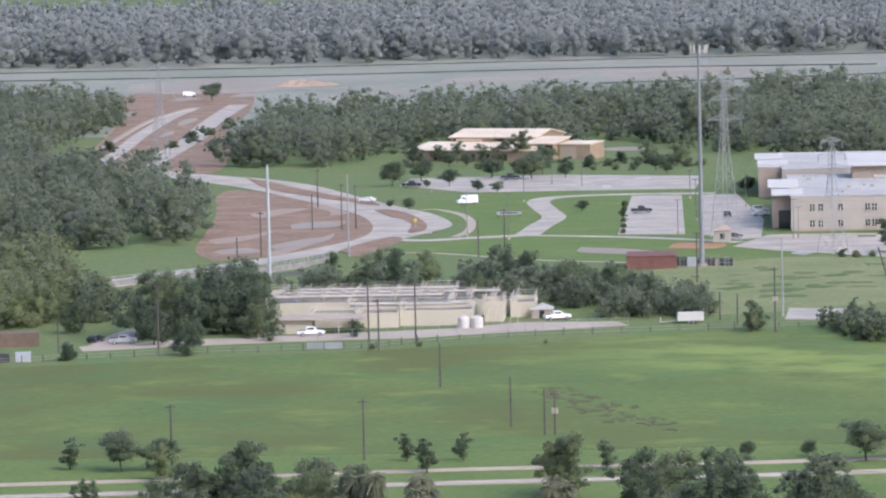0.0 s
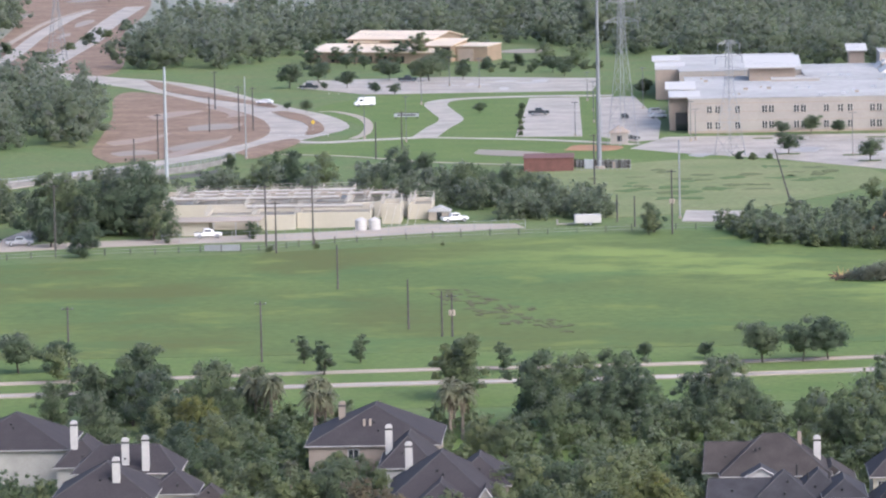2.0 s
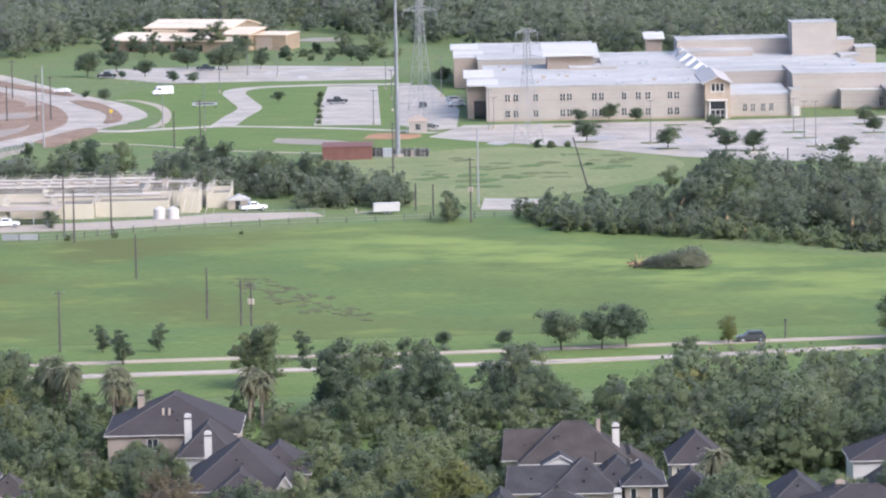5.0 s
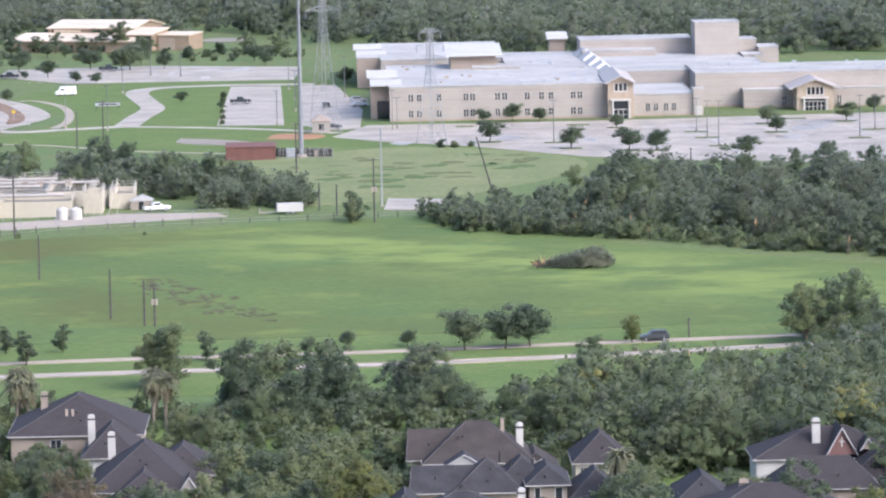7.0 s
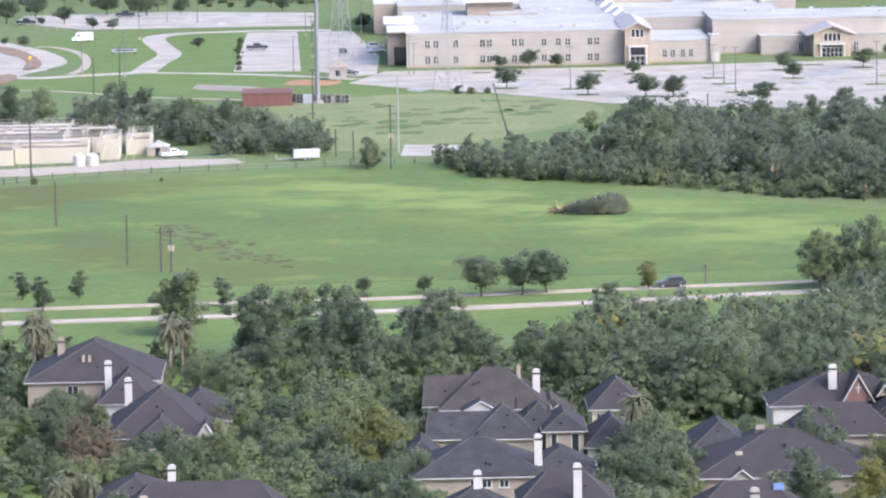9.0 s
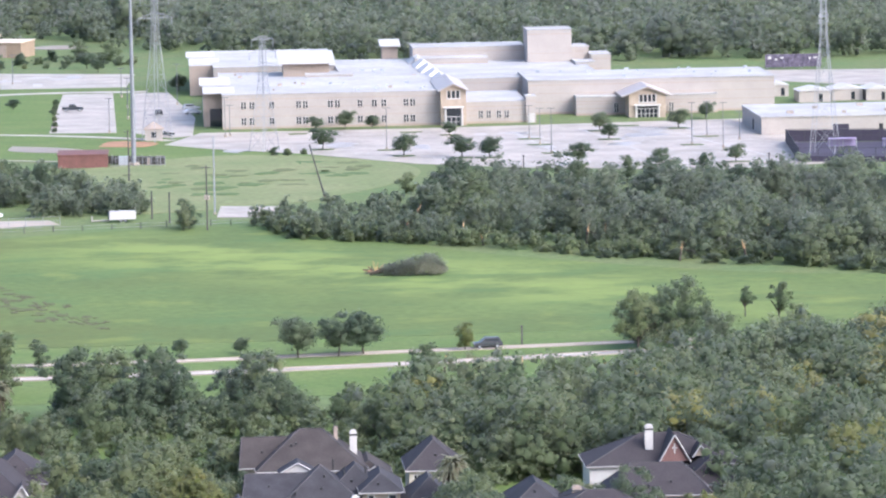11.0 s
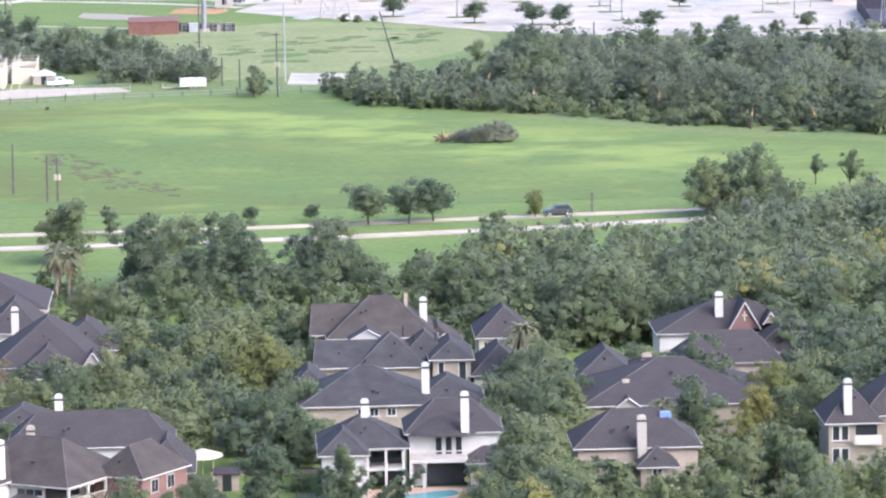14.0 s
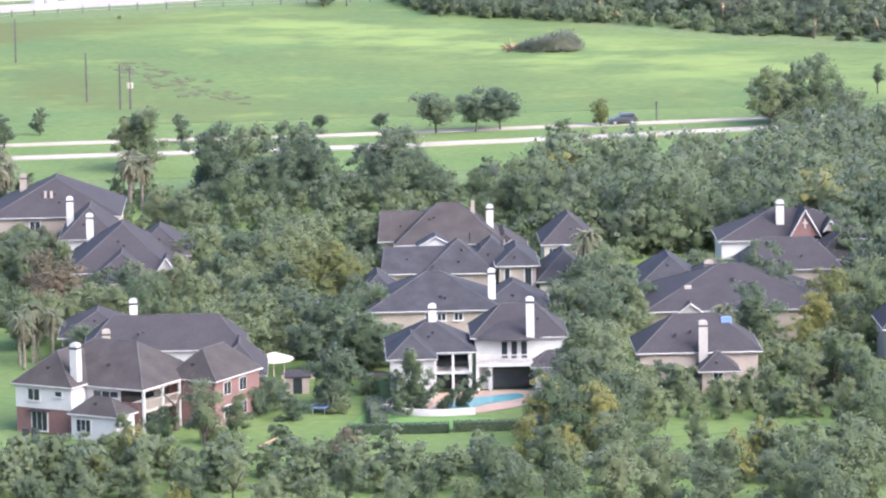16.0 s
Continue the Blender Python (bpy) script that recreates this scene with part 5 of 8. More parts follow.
def ridge_caps(house, x0, x1, y0, y1, ze, zr, over, hip):
    """Pale cap tiles along the ridge and the hips, and a few small roof vents on the front slope."""
    x0, x1, y0, y1 = x0 - over, x1 + over, y0 - over, y1 + over
    if x1 - x0 >= y1 - y0:
        k, ym = (y1 - y0) / 2 * hip, (y0 + y1) / 2
        p, q = (x0 + k, ym, zr), (x1 - k + 0.02, ym, zr)
        lines = ((p, q), (p, (x0, y0, ze)), (p, (x0, y1, ze)), (q, (x1, y0, ze)), (q, (x1, y1, ze)))
    else:
        k, xm = (x1 - x0) / 2 * hip, (x0 + x1) / 2
        p, q = (xm, y0 + k, zr), (xm, y1 - k + 0.02, zr)
        lines = ((p, q), (p, (x0, y0, ze)), (p, (x1, y0, ze)), (q, (x0, y1, ze)), (q, (x1, y1, ze)))
    bm = bmesh.new()
    for a, b in lines:
        rod(bm, a, b, 0.07, 0.07, 6)
    placed(part("ridge_cap", bm, RIDGE, house, "row of weathered ridge tiles"))
    for _ in range(2 if x1 - x0 > 9 else 1):
        f, g = 0.3 + 0.4 * vent_rng.random(), 0.3 + 0.4 * vent_rng.random()
        x, y, z = x0 + (x1 - x0) * f, y0 + k * g * (0.9 if x1 - x0 >= y1 - y0 else 1.0), ze + (zr - ze) * g
        if x1 - x0 < y1 - y0:
            x = (x0 + x1) / 2 + (f - 0.5) * (x1 - x0) * (1 - g) * 0.8
        placed(part("roof_vent", boxes((x - 0.12, x + 0.12, y - 0.14, y + 0.2, z - 0.1, z + 0.2)), BLACK, house, "small dark roof vent"))


def wing_of(house, x0, x1, y0, y1, ze, zr, wall, roof, z0=0.0, over=0.5, hip=1.0, walls=True):
    """One wing of a house: walls, white eaves board and hipped roof."""
    c = ((x0 + x1) / 2, (y0 + y1) / 2)
    SPIN[1] = pose(*c, 0, 0, 0, SPIN[0]) @ pose(-c[0], -c[1], 0)
    if walls:
        placed(part("wall", boxes((x0, x1, y0, y1, z0, ze)), wall, house))
    o = over + 0.03
    for b in ((x0 - o, x1 + o, y0 - o, y0 - o + 0.08), (x0 - o, x0 - o + 0.08, y0 - o + 0.08, y1 + o), (x1 + o - 0.08, x1 + o, y0 - o + 0.08, y1 + o)):
        placed(part("eaves_board", boxes((*b, ze - 0.13, ze + 0.005)), WHITE, house, "white eaves board"))
    placed(part("roof", hip_roof(bmesh.new(), x0, x1, y0, y1, ze, zr, over, hip=hip), roof, house))
    ridge_caps(house, x0, x1, y0, y1, ze, zr, over, hip)


def chimney(house, x, y, z0, z1, material=WHITE, w=0.45):
    c = framed(part("chimney", boxes((x - w, x + w, y - w, y + w, z0, z1)), material, house, "tall plain chimney"))
    framed(part("collar", boxes((x - w - 0.03, x + w + 0.03, y - w - 0.03, y + w + 0.03, z1 - 0.45, z1 - 0.22)), DARK_BOX, c))
    bm = boxes((x - w + 0.05, x + w - 0.05, y - w + 0.05, y + w - 0.05, z1, z1 + 0.14))
    box(bm, x - w * 0.6, x + w * 0.6, y - w * 0.6, y + w * 0.6, z1 + 0.14, z1 + 0.26)
    framed(part("cap", bm, material, c))


def house_window(house, x, y, z0, z1, w, mullions=1):
    wd = placed(part("window", boxes((x - w / 2 - 0.09, x + w / 2 + 0.09, y - 0.08, y, z0 - 0.12, z1 + 0.1)), WHITE, house, "white-framed window"))
    for i in range(mullions + 1):
        a, b = x - w / 2 + w * i / (mullions + 1), x - w / 2 + w * (i + 1) / (mullions + 1)
        placed(part("pane", boxes((a + 0.05, b - 0.05, y - 0.1, y - 0.08, z0, z1)), GLASS, wd))
    placed(part("window_sill", boxes((x - w / 2 - 0.16, x + w / 2 + 0.16, y - 0.2, y - 0.08, z0 - 0.16, z0 - 0.06)), WHITE, wd))


def gable(house, x, y, w, z0, z1, depth, wall, roof):
    """A small gable facing the camera's side, with its roof running back."""
    bm = bmesh.new()
    a = [bm.verts.new(p) for p in ((x - w / 2, y, z0), (x + w / 2, y, z0), (x, y, z1))]
    b = [bm.verts.new(p) for p in ((x - w / 2, y + 0.3, z0), (x + w / 2, y + 0.3, z0), (x, y + 0.3, z1))]
    bm.faces.new(a), bm.faces.new(b[::-1])
    for i in range(3):
        bm.faces.new((a[i], b[i], b[(i + 1) % 3], a[(i + 1) % 3]))
    placed(part("gable", bm, wall, house))
    bm = bmesh.new()
    for s in (-1, 1):
        p = [bm.verts.new(q) for q in ((x, y - 0.25, z1 + 0.1), (x + s * (w / 2 + 0.25), y - 0.25, z0 - 0.1), (x + s * (w / 2 + 0.25), y + depth, z0 - 0.1), (x, y + depth, z1 + 0.1))]
        q = [bm.verts.new(v.co - Vector((0, 0, 0.15))) for v in p]
        bm.faces.new(p), bm.faces.new(q[::-1])
        for i in range(4):
            bm.faces.new((p[i], q[i], q[(i + 1) % 4], p[(i + 1) % 4]))
    bmesh.ops.recalc_face_normals(bm, faces=bm.faces)
    placed(part("roof", bm, roof, house))
    for s in (-1, 1):
        trim = rod(bmesh.new(), (x, y - 0.29, z1 + 0.02), (x + s * (w / 2 + 0.2), y - 0.29, z0 - 0.12), 0.09, sides=4)
        placed(part("bargeboard", trim, WHITE, house, "white gable trim"))


def house(label, x, y, spin=0.0):
    SPIN[0] = spin
    return thing("house", x, y, 0, 0, label, "house", "houses")


S0, S1, S2 = SHINGLE
# house with two chimneys among the trees, upper left of the estate
h = house("two-storey house with dark roofs and three pale chimneys", -32, 612)
wing_of(h, -44.5, -27.5, 624.5, 642, 5.6, 10.0, BRICK_TAN, S0, hip=0.83)
wing_of(h, -34.2, -27.5, 610.5, 624.4, 4.6, 8.25, WHITE, S0, hip=1.2)
wing_of(h, -32.0, -19.5, 585.5, 605, 4.0, 9.0, BRICK_TAN, S0, hip=1.25)
wing_of(h, -25.0, -17.6, 598.5, 611, 4.0, 7.2, BRICK_TAN, S0)
wing_of(h, -29.4, -21.6, 580.5, 593, 3.4, 6.6, BRICK_TAN, S0, hip=0.9)
SPIN[1] = Matrix()
chimney(h, -33.5, 617, 4, 9.1), chimney(h, -30.25, 603, 4, 8.8), chimney(h, -40.7, 636, 5, 9.7, BRICK_TAN)
gable(h, -20.0, 584.9, 2.2, 3.9, 5.7, 5, BUFF, S0)
house_window(h, -38.6, 624.5, 3.6, 5.0, 1.4), house_window(h, -23.2, 580.5, 1.0, 2.6, 1.0), house_window(h, -27.0, 580.5, 1.0, 2.6, 1.0), house_window(h, -20.3, 585.5, 1.0, 2.8, 0.9, 0)
for x in (-37.3, -36.5):
    framed(part("roof_light", boxes((x - 0.16, x + 0.16, 627.6, 628.0, 7.6, 8.6)), GRAVEL, h, "narrow pale roof opening"))
# big hipped house behind, its ridge running away from the road
h = house("large house with a steep brown hipped roof and white chimney", 17, 606)
wing_of(h, 9.4, 22.6, 596.5, 608.6, 5.0, 9.5, BRICK_TAN, S1, hip=0.88), wing_of(h, 7.4, 15.2, 600, 607, 5.0, 8.4, BRICK_TAN, S1, hip=0.1)
wing_of(h, 20.6, 25.9, 599.5, 608, 3.5, 5.6, CREAM, S1, hip=0.3)
SPIN[1] = Matrix()
gable(h, 24.0, 598.6, 4.4, 3.4, 5.0, 8, CREAM, S1)
chimney(h, 21.45, 603, 4.5, 8.85), house_window(h, 22.0, 596.5, 3.2, 4.4, 1.0), house_window(h, 25.0, 599.5, 1.4, 2.6, 0.9, 0)
framed(part("roof_vent", boxes((19.0, 19.5, 603, 603.5, 7.6, 9.6)), BRICK_TAN, h, "short square flue"))
# its neighbours in front
h = house("house with slate-grey roofs and a white gable", 16, 584)
wing_of(h, 7.4, 16.6, 579.3, 588, 4.0, 6.7, BRICK_TAN, S2, hip=0.1), wing_of(h, 12.6, 20.6, 578.8, 587.5, 4.0, 7.7, BRICK_TAN, S2, hip=0.95)
wing_of(h, 17.5, 24.4, 581.5, 591, 4.0, 7.4, BRICK_TAN, S2), wing_of(h, 21.6, 26.2, 577.5, 588, 5.0, 7.0, BRICK_TAN, S2)
SPIN[1] = Matrix()
gable(h, 14.0, 588.4, 4.4, 6.0, 7.2, 4, WHITE, S2)
house_window(h, 25.2, 577.5, 2.4, 4.6, 0.9, 0), house_window(h, 22.6, 577.5, 2.8, 4.6, 0.7, 0)
framed(part("fascia", boxes((11.2, 14.4, 579.1, 579.28, 2.9, 3.7)), WHITE, h, "white panelled wall"))
for x, y, z in ((18.3, 586, 7.6), (19.6, 584, 6.9), (22.2, 584, 7.0)):
    framed(part("vent_pipe", rod(bmesh.new(), (x, y, z - 1.0), (x, y, z + 0.35), 0.1, sides=6), BLACK, h))
h = house("house with a broad grey hipped roof and white chimney", 14, 556)
wing_of(h, 5.2, 20.4, 547.6, 561, 4.5, 8.1, BRICK_TAN, S2), wing_of(h, 3.6, 9.0, 560, 571, 3.6, 6.6, BRICK_TAN, S2), wing_of(h, 18.5, 26.2, 549.5, 560, 4.2, 6.9, BRICK_TAN, S2)
SPIN[1] = Matrix()
chimney(h, 19.7, 551, 4.5, 8.6)
for x in (12.2, 13.6, 15.6):
    house_window(h, x, 547.6, 3.3, 4.1, 1.0)
# garage with a round ornament, and the low wing before it
h = house("cream garage wing with a round wall ornament", 32, 604)
wing_of(h, 28.4, 35, 601, 612, 4.0, 7.4, CREAM, S0)
set_world(part("ornament", rod(bmesh.new(), (32.3, 601, 2.7), (32.3, 600.9, 2.7), 0.65, sides=20), BLACK, h, "round dark wall ornament"))
set_world(part("ornament_centre", rod(bmesh.new(), (32.3, 600.9, 2.7), (32.3, 600.86, 2.7), 0.42, sides=20), CREAM, h))
house_window(h, 29.4, 601, 1.2, 3.4, 0.8)
h = house("low house with a dark hipped roof", 29.5, 582)
wing_of(h, 26.6, 33, 577, 588, 3.0, 6.3, CREAM, S2)
# the pool house
h = house("white two-storey house with a balcony above a pool terrace", 17, 523)
wing_of(h, 16.6, 26.6, 519.6, 528.6, 5.9, 9.0, WHITE, S0, hip=0.72)
wing_of(h, 7.0, 16.2, 516.6, 526, 4.9, 8.0, WHITE, S2, walls=False)
wing_of(h, 7.0, 11.7, 512.8, 521, 4.85, 7.2, WHITE, S2)
set_world(part("wall", boxes((11.8, 16.2, 520.2, 526, 0, 4.8), (15.9, 16.2, 518.4, 520.2, 0, 4.8)), WHITE, h))
set_world(part("porch_floor", boxes((11.8, 16.1, 516.5, 520.2, 2.35, 2.6)), WHITE, h, "upper porch floor with a white edge"))
set_world(part("porch_ceiling", boxes((11.8, 15.8, 516.7, 520.1, 4.55, 4.7)), WHITE, h))
for z0, z1 in ((0.1, 2.3), (2.7, 4.5)):
    set_world(part("opening", boxes((12.0, 15.8, 519.9, 520.15, z0, z1)), GLASS, h, "dark glazed back of the porch"))
house_window(h, 9.2, 512.8, 3.0, 4.4, 1.4), house_window(h, 9.2, 512.8, 0.6, 2.1, 1.4)
wing_of(h, 23.2, 28, 516.5, 519.4, 3.0, 4.6, WHITE, S0)
chimney(h, 22.8, 518.9, 5.8, 10.3), chimney(h, 11.9, 521, 6.5, 9.4)
bm = bmesh.new()
for i in range(11):
    a0, a1 = math.pi * i / 11, math.pi * (i + 1) / 11
    c = (20.4, 519.6)
    bm.faces.new([bm.verts.new(p) for p in ((c[0] - 3.9 * math.cos(a0), c[1] - 1.9 * math.sin(a0), 5.85), (c[0] - 3.9 * math.cos(a1), c[1] - 1.9 * math.sin(a1), 5.85), (c[0], c[1] + 5.0, 8.7))])
set_world(part("roof", bm, S0, h, "rounded bay roof"))
set_world(part("balcony", boxes((16.6, 23.6, 517.4, 519.5, 2.9, 3.3), (16.6, 23.6, 517.4, 517.5, 4.15, 4.25), (16.6, 16.7, 517.5, 519.5, 3.3, 4.25)), WHITE, h, "pale balcony with a rail"))
for i in range(24):
    x = 16.65 + 6.9 * i / 23
    set_world(part("baluster", boxes((x - 0.02, x + 0.02, 517.42, 517.48, 3.3, 4.15)), BUFF_DARK, h))
for x in (16.8, 18.2, 23.4):
    set_world(part("column", boxes((x - 0.18, x + 0.18, 517.5, 517.86, 0, 2.9)), WHITE, h))
for x in (12.0, 14.0, 15.9):
    set_world(part("column", boxes((x - 0.13, x + 0.13, 516.2, 516.46, 0, 4.75)), WHITE, h))
set_world(part("opening", boxes((18.6, 23.0, 519.3, 519.48, 0, 2.6)), GLASS, h, "dark glazed ground-floor doors"))
for x in (19.9, 21.0, 22.1):
    house_window(h, x, 519.5, 3.5, 5.4, 0.75, 0)
pool = thing("swimming_pool", 14, 511, 0, 0, "turquoise garden pool with a pale kerb", "pool")
set_world(part("paving", patch([(6.0, 507), (11, 504.4), (16.5, 505), (22.5, 510), (24, 517), (16, 518), (7, 515)], 0.12), PATIO, pool, "reddish patio paving"))
set_world(part("water", patch([(11.5, 508), (15, 507.5), (18, 510), (21.5, 513), (21, 515.5), (17, 514), (13, 512)], 0.2), POOL, pool, "turquoise pool water"))
bm = bmesh.new()
ribbon(bm, [(6.2, 508), (8, 505.2), (11.5, 503.9), (16, 504.3)], 0.5, 0.7, 0.7)
set_world(part("low_wall", bm, WHITE, pool, "curved low white wall"))
# brown-roofed brick house, set at an angle to its neighbours; its plan runs from its front corner
h = house("red brick and white house with brown roofs and covered balconies", -20.2, 495.0)
FRAME[0] = pose(-20.2, 495.0, 0, 0, 0, -31)
wing_of(h, -14.4, 0.0, 0.4, 12.5, 5.2, 9.2, WHITE, S1, walls=False, over=0.35, hip=0.75)
wing_of(h, -14.4, -7.2, -2.4, 7.0, 5.4, 8.7, WHITE, S1, z0=2.8, over=0.35, hip=0.8)
wing_of(h, -1.5, 4.5, 8.0, 17.0, 5.2, 8.2, BRICK_RED, S1, over=0.35, hip=0.8)
wing_of(h, -6.6, -0.8, -3.4, 0.1, 2.8, 4.5, WHITE, S1, over=0.3)
SPIN[1] = Matrix()
framed(part("wall", boxes((-14.4, -7.2, -2.3, 7.0, 0, 2.78)), BRICK_RED, h, "red brick lower wall"))
framed(part("wall", boxes((-14.4, -3.2, 7.1, 12.5, 0, 5.15), (-7.1, -3.2, 0.45, 7.05, 0, 5.15)), WHITE, h, "white upper wall"))
framed(part("wall", boxes((-3.1, -0.2, 0.45, 0.75, 0, 3.6)), BRICK_RED, h, "red brick corner wall"))
# Dark panels across the recess put its shade into colour.
framed(part("opening", boxes((-3.18, -3.1, 1.2, 7.6, 0.2, 2.5)), GLASS, h, "dark glass panel standing in for the porch's shade"))
framed(part("opening", boxes((-3.18, -3.1, 1.2, 7.6, 3.1, 4.7)), GLASS, h, "dark glass panel standing in for the balcony's shade"))
framed(part("balcony", boxes((-3.1, 0.2, 0.8, 7.9, 2.55, 2.85), (0.1, 0.2, 0.8, 7.9, 3.75, 3.85), (0.0, 0.22, 0.8, 7.9, 4.85, 5.05)), GRAVEL, h, "grey covered balcony"))
for i in range(26):
    y = 0.9 + 6.9 * i / 25
    framed(part("baluster", boxes((0.12, 0.18, y - 0.03, y + 0.03, 2.85, 3.75)), GRAVEL, h))
for y in (0.6, 4.3, 7.7):
    framed(part("column", boxes((-0.02, 0.24, y - 0.13, y + 0.13, 0, 5.1)), WHITE, h))
chimney(h, -7.7, -0.6, 5.4, 9.7)
house_window(h, -12.0, -2.4, 3.7, 4.9, 1.5), house_window(h, -8.8, -2.4, 4.3, 4.8, 0.9, 0), house_window(h, -5.0, -3.4, 0.9, 2.2, 1.8, 2)
house_window(h, -11.4, -2.3, 0.4, 2.4, 2.0, 2), house_window(h, -4.6, 0.45, 4.1, 4.7, 3.2, 2)
framed(part("bay_roof", boxes((-12.7, -10.1, -2.9, -2.31, 2.45, 2.6), (-12.4, -10.4, -2.75, -2.31, 2.6, 2.75)), S1, h, "small bay roof over the window"))
for y in (10.4, 13.6):
    for z in (0.8, 3.4):
        wd = framed(part("window", boxes((4.5, 4.58, y - 0.75, y + 0.75, z - 0.08, z + 1.4)), WHITE, h, "white-framed window"))
        framed(part("pane", boxes((4.58, 4.6, y - 0.65, y - 0.05, z, z + 1.3)), GLASS, wd)), framed(part("pane", boxes((4.58, 4.6, y + 0.05, y + 0.65, z, z + 1.3)), GLASS, wd))
FRAME[0] = Matrix()
# charcoal house behind it
h = house("house with charcoal hipped roofs behind the brick house", -17, 524)
wing_of(h, -27, -9.5, 520, 530, 5.2, 8.4, WHITE, S0, hip=0.6), wing_of(h, -12.5, -7.2, 514, 525, 3.2, 6.4, BRICK_TAN, S0)
chimney(h, -21.9, 527.5, 6, 9.7), chimney(h, -24.6, 517, 4.5, 8.0, GRAVEL)
# right-hand houses
h = house("single-storey house with a grey hipped roof and tall chimney", 40, 523)
wing_of(h, 35, 48.2, 517, 527, 4.2, 7.7, BUFF_DARK, S0, hip=0.85), wing_of(h, 41.6, 45.4, 513, 516.9, 2.7, 4.6, BUFF_DARK, S0)
chimney(h, 42.0, 516.4, 0, 7.6, BUFF, 0.5)
for x in (35.6, 38.4, 40.2, 43.4):
    house_window(h, x, 517 if x < 41 else 513, 0.8, 2.4, 1.1)
set_world(part("tarpaulin", boxes((44.4, 45.6, 520.6, 521.8, 6.7, 7.35)), BLUE, h, "blue tarpaulin on the roof"))
h = house("house with long dark roofs among trees", 48, 558)
wing_of(h, 38, 59.5, 547.5, 566, 3.8, 7.9, BRICK_TAN, S0), wing_of(h, 39.0, 45.8, 570, 582, 3.5, 6.4, CREAM, S2, hip=0.9), wing_of(h, 44.5, 51, 570, 578, 3.4, 5.6, BRICK_TAN, S2)
SPIN[1] = Matrix()
gable(h, 43, 546.9, 3.2, 3.5, 4.7, 4, BUFF, S0)
framed(part("roof_vent", boxes((42.7, 43.5, 551.6, 552.2, 5.0, 6.1)), GRAVEL, h, "square grey roof vent"))
chimney(h, 47.2, 571.5, 3.5, 5.9, BRICK_TAN, 0.6)
h = house("large house with a steep dark roof and a brick gable", 59, 592)
wing_of(h, 50.5, 69.0, 591.5, 601.5, 5.4, 8.75, WHITE, S0, hip=1.36), wing_of(h, 51.5, 63.5, 573.6, 583, 4.4, 7.7, BRICK_TAN, S0, hip=0.65)
wing_of(h, 61.5, 68.5, 583.5, 591, 4.0, 7.0, BRICK_TAN, S0, hip=0.6)
SPIN[1] = Matrix()
gable(h, 61.1, 590.7, 3.6, 5.9, 9.2, 7, BRICK_RED, S0), gable(h, 64.3, 590.0, 1.6, 6.6, 7.9, 4, BRICK_TAN, S0)
framed(part("ornament", boxes((61.02, 61.18, 590.62, 590.68, 6.9, 8.1), (60.75, 61.45, 590.62, 590.68, 7.5, 7.66)), WHITE, h, "pale wall ornament"))
chimney(h, 58.2, 594, 7.0, 9.9, WHITE, 0.5)
house_window(h, 56.8, 573.6, 3.2, 3.9, 1.6, 2)
h = house("tan house with a white chimney and small balcony", 67, 528)
wing_of(h, 63.4, 69.0, 523.5, 533, 5.2, 8.8, BRICK_TAN, S0), wing_of(h, 68, 76, 528, 540, 5.2, 9.0, BRICK_TAN, S0)
chimney(h, 65.6, 524.2, 5.4, 9.8)
SPIN[1] = Matrix()
for z in (0.8, 3.3):
    house_window(h, 64.2, 523.5, z, z + 1.5, 0.8, 0), house_window(h, 65.2, 523.5, z, z + 1.5, 0.8, 0)
set_world(part("balcony", boxes((66.2, 69.2, 522.6, 523.5, 2.8, 3.0), (66.2, 69.2, 522.6, 522.7, 3.0, 3.9)), WHITE, h, "white balcony front"))
set_world(part("opening", boxes((66.4, 68.8, 523.44, 523.49, 3.1, 4.9)), GLASS, h, "dark porch opening"))
h = house("dark-roofed house behind the palms", -27, 548)
wing_of(h, -31, -23, 543, 555, 3.0, 5.4, WHITE, S0)
h = house("white two-storey house with charcoal hipped roofs and pale chimneys", -67, 590)
wing_of(h, -73.2, -61.2, 583.6, 597, 5.2, 9.0, PALE_BRICK, S0), wing_of(h, -73, -60, 604, 614, 5.4, 8.4, PALE_BRICK, S0, hip=0.6), wing_of(h, -62, -56.6, 592, 600, 4.5, 7.0, PALE_BRICK, S0)
wing_of(h, -57.2, -52.2, 590.5, 597, 3.0, 5.4, BRICK_TAN, S1)
SPIN[1] = Matrix()
chimney(h, -65.7, 586.4, 5.6, 9.8), chimney(h, -66.6, 605.5, 5.5, 9.5), chimney(h, -63.9, 604.4, 5.5, 9.9)
for x in (-71.5, -64.6, -63.0):
    house_window(h, x, 583.6, 3.4, 4.7, 0.9)
house_window(h, -71.0, 583.6, 0.9, 2.4, 1.2), house_window(h, -66.8, 583.6, 0.9, 2.4, 1.2), house_window(h, -54.6, 590.5, 1.0, 2.2, 1.4)
h = house("large dark-roofed house with a white chimney among trees", -83, 637)
wing_of(h, -92, -77.2, 629, 645, 5.0, 9.0, PALE_BRICK, S0), wing_of(h, -77, -71, 618, 630, 4.2, 7.4, PALE_BRICK, S0)
chimney(h, -74.9, 620.2, 4.5, 9.8)


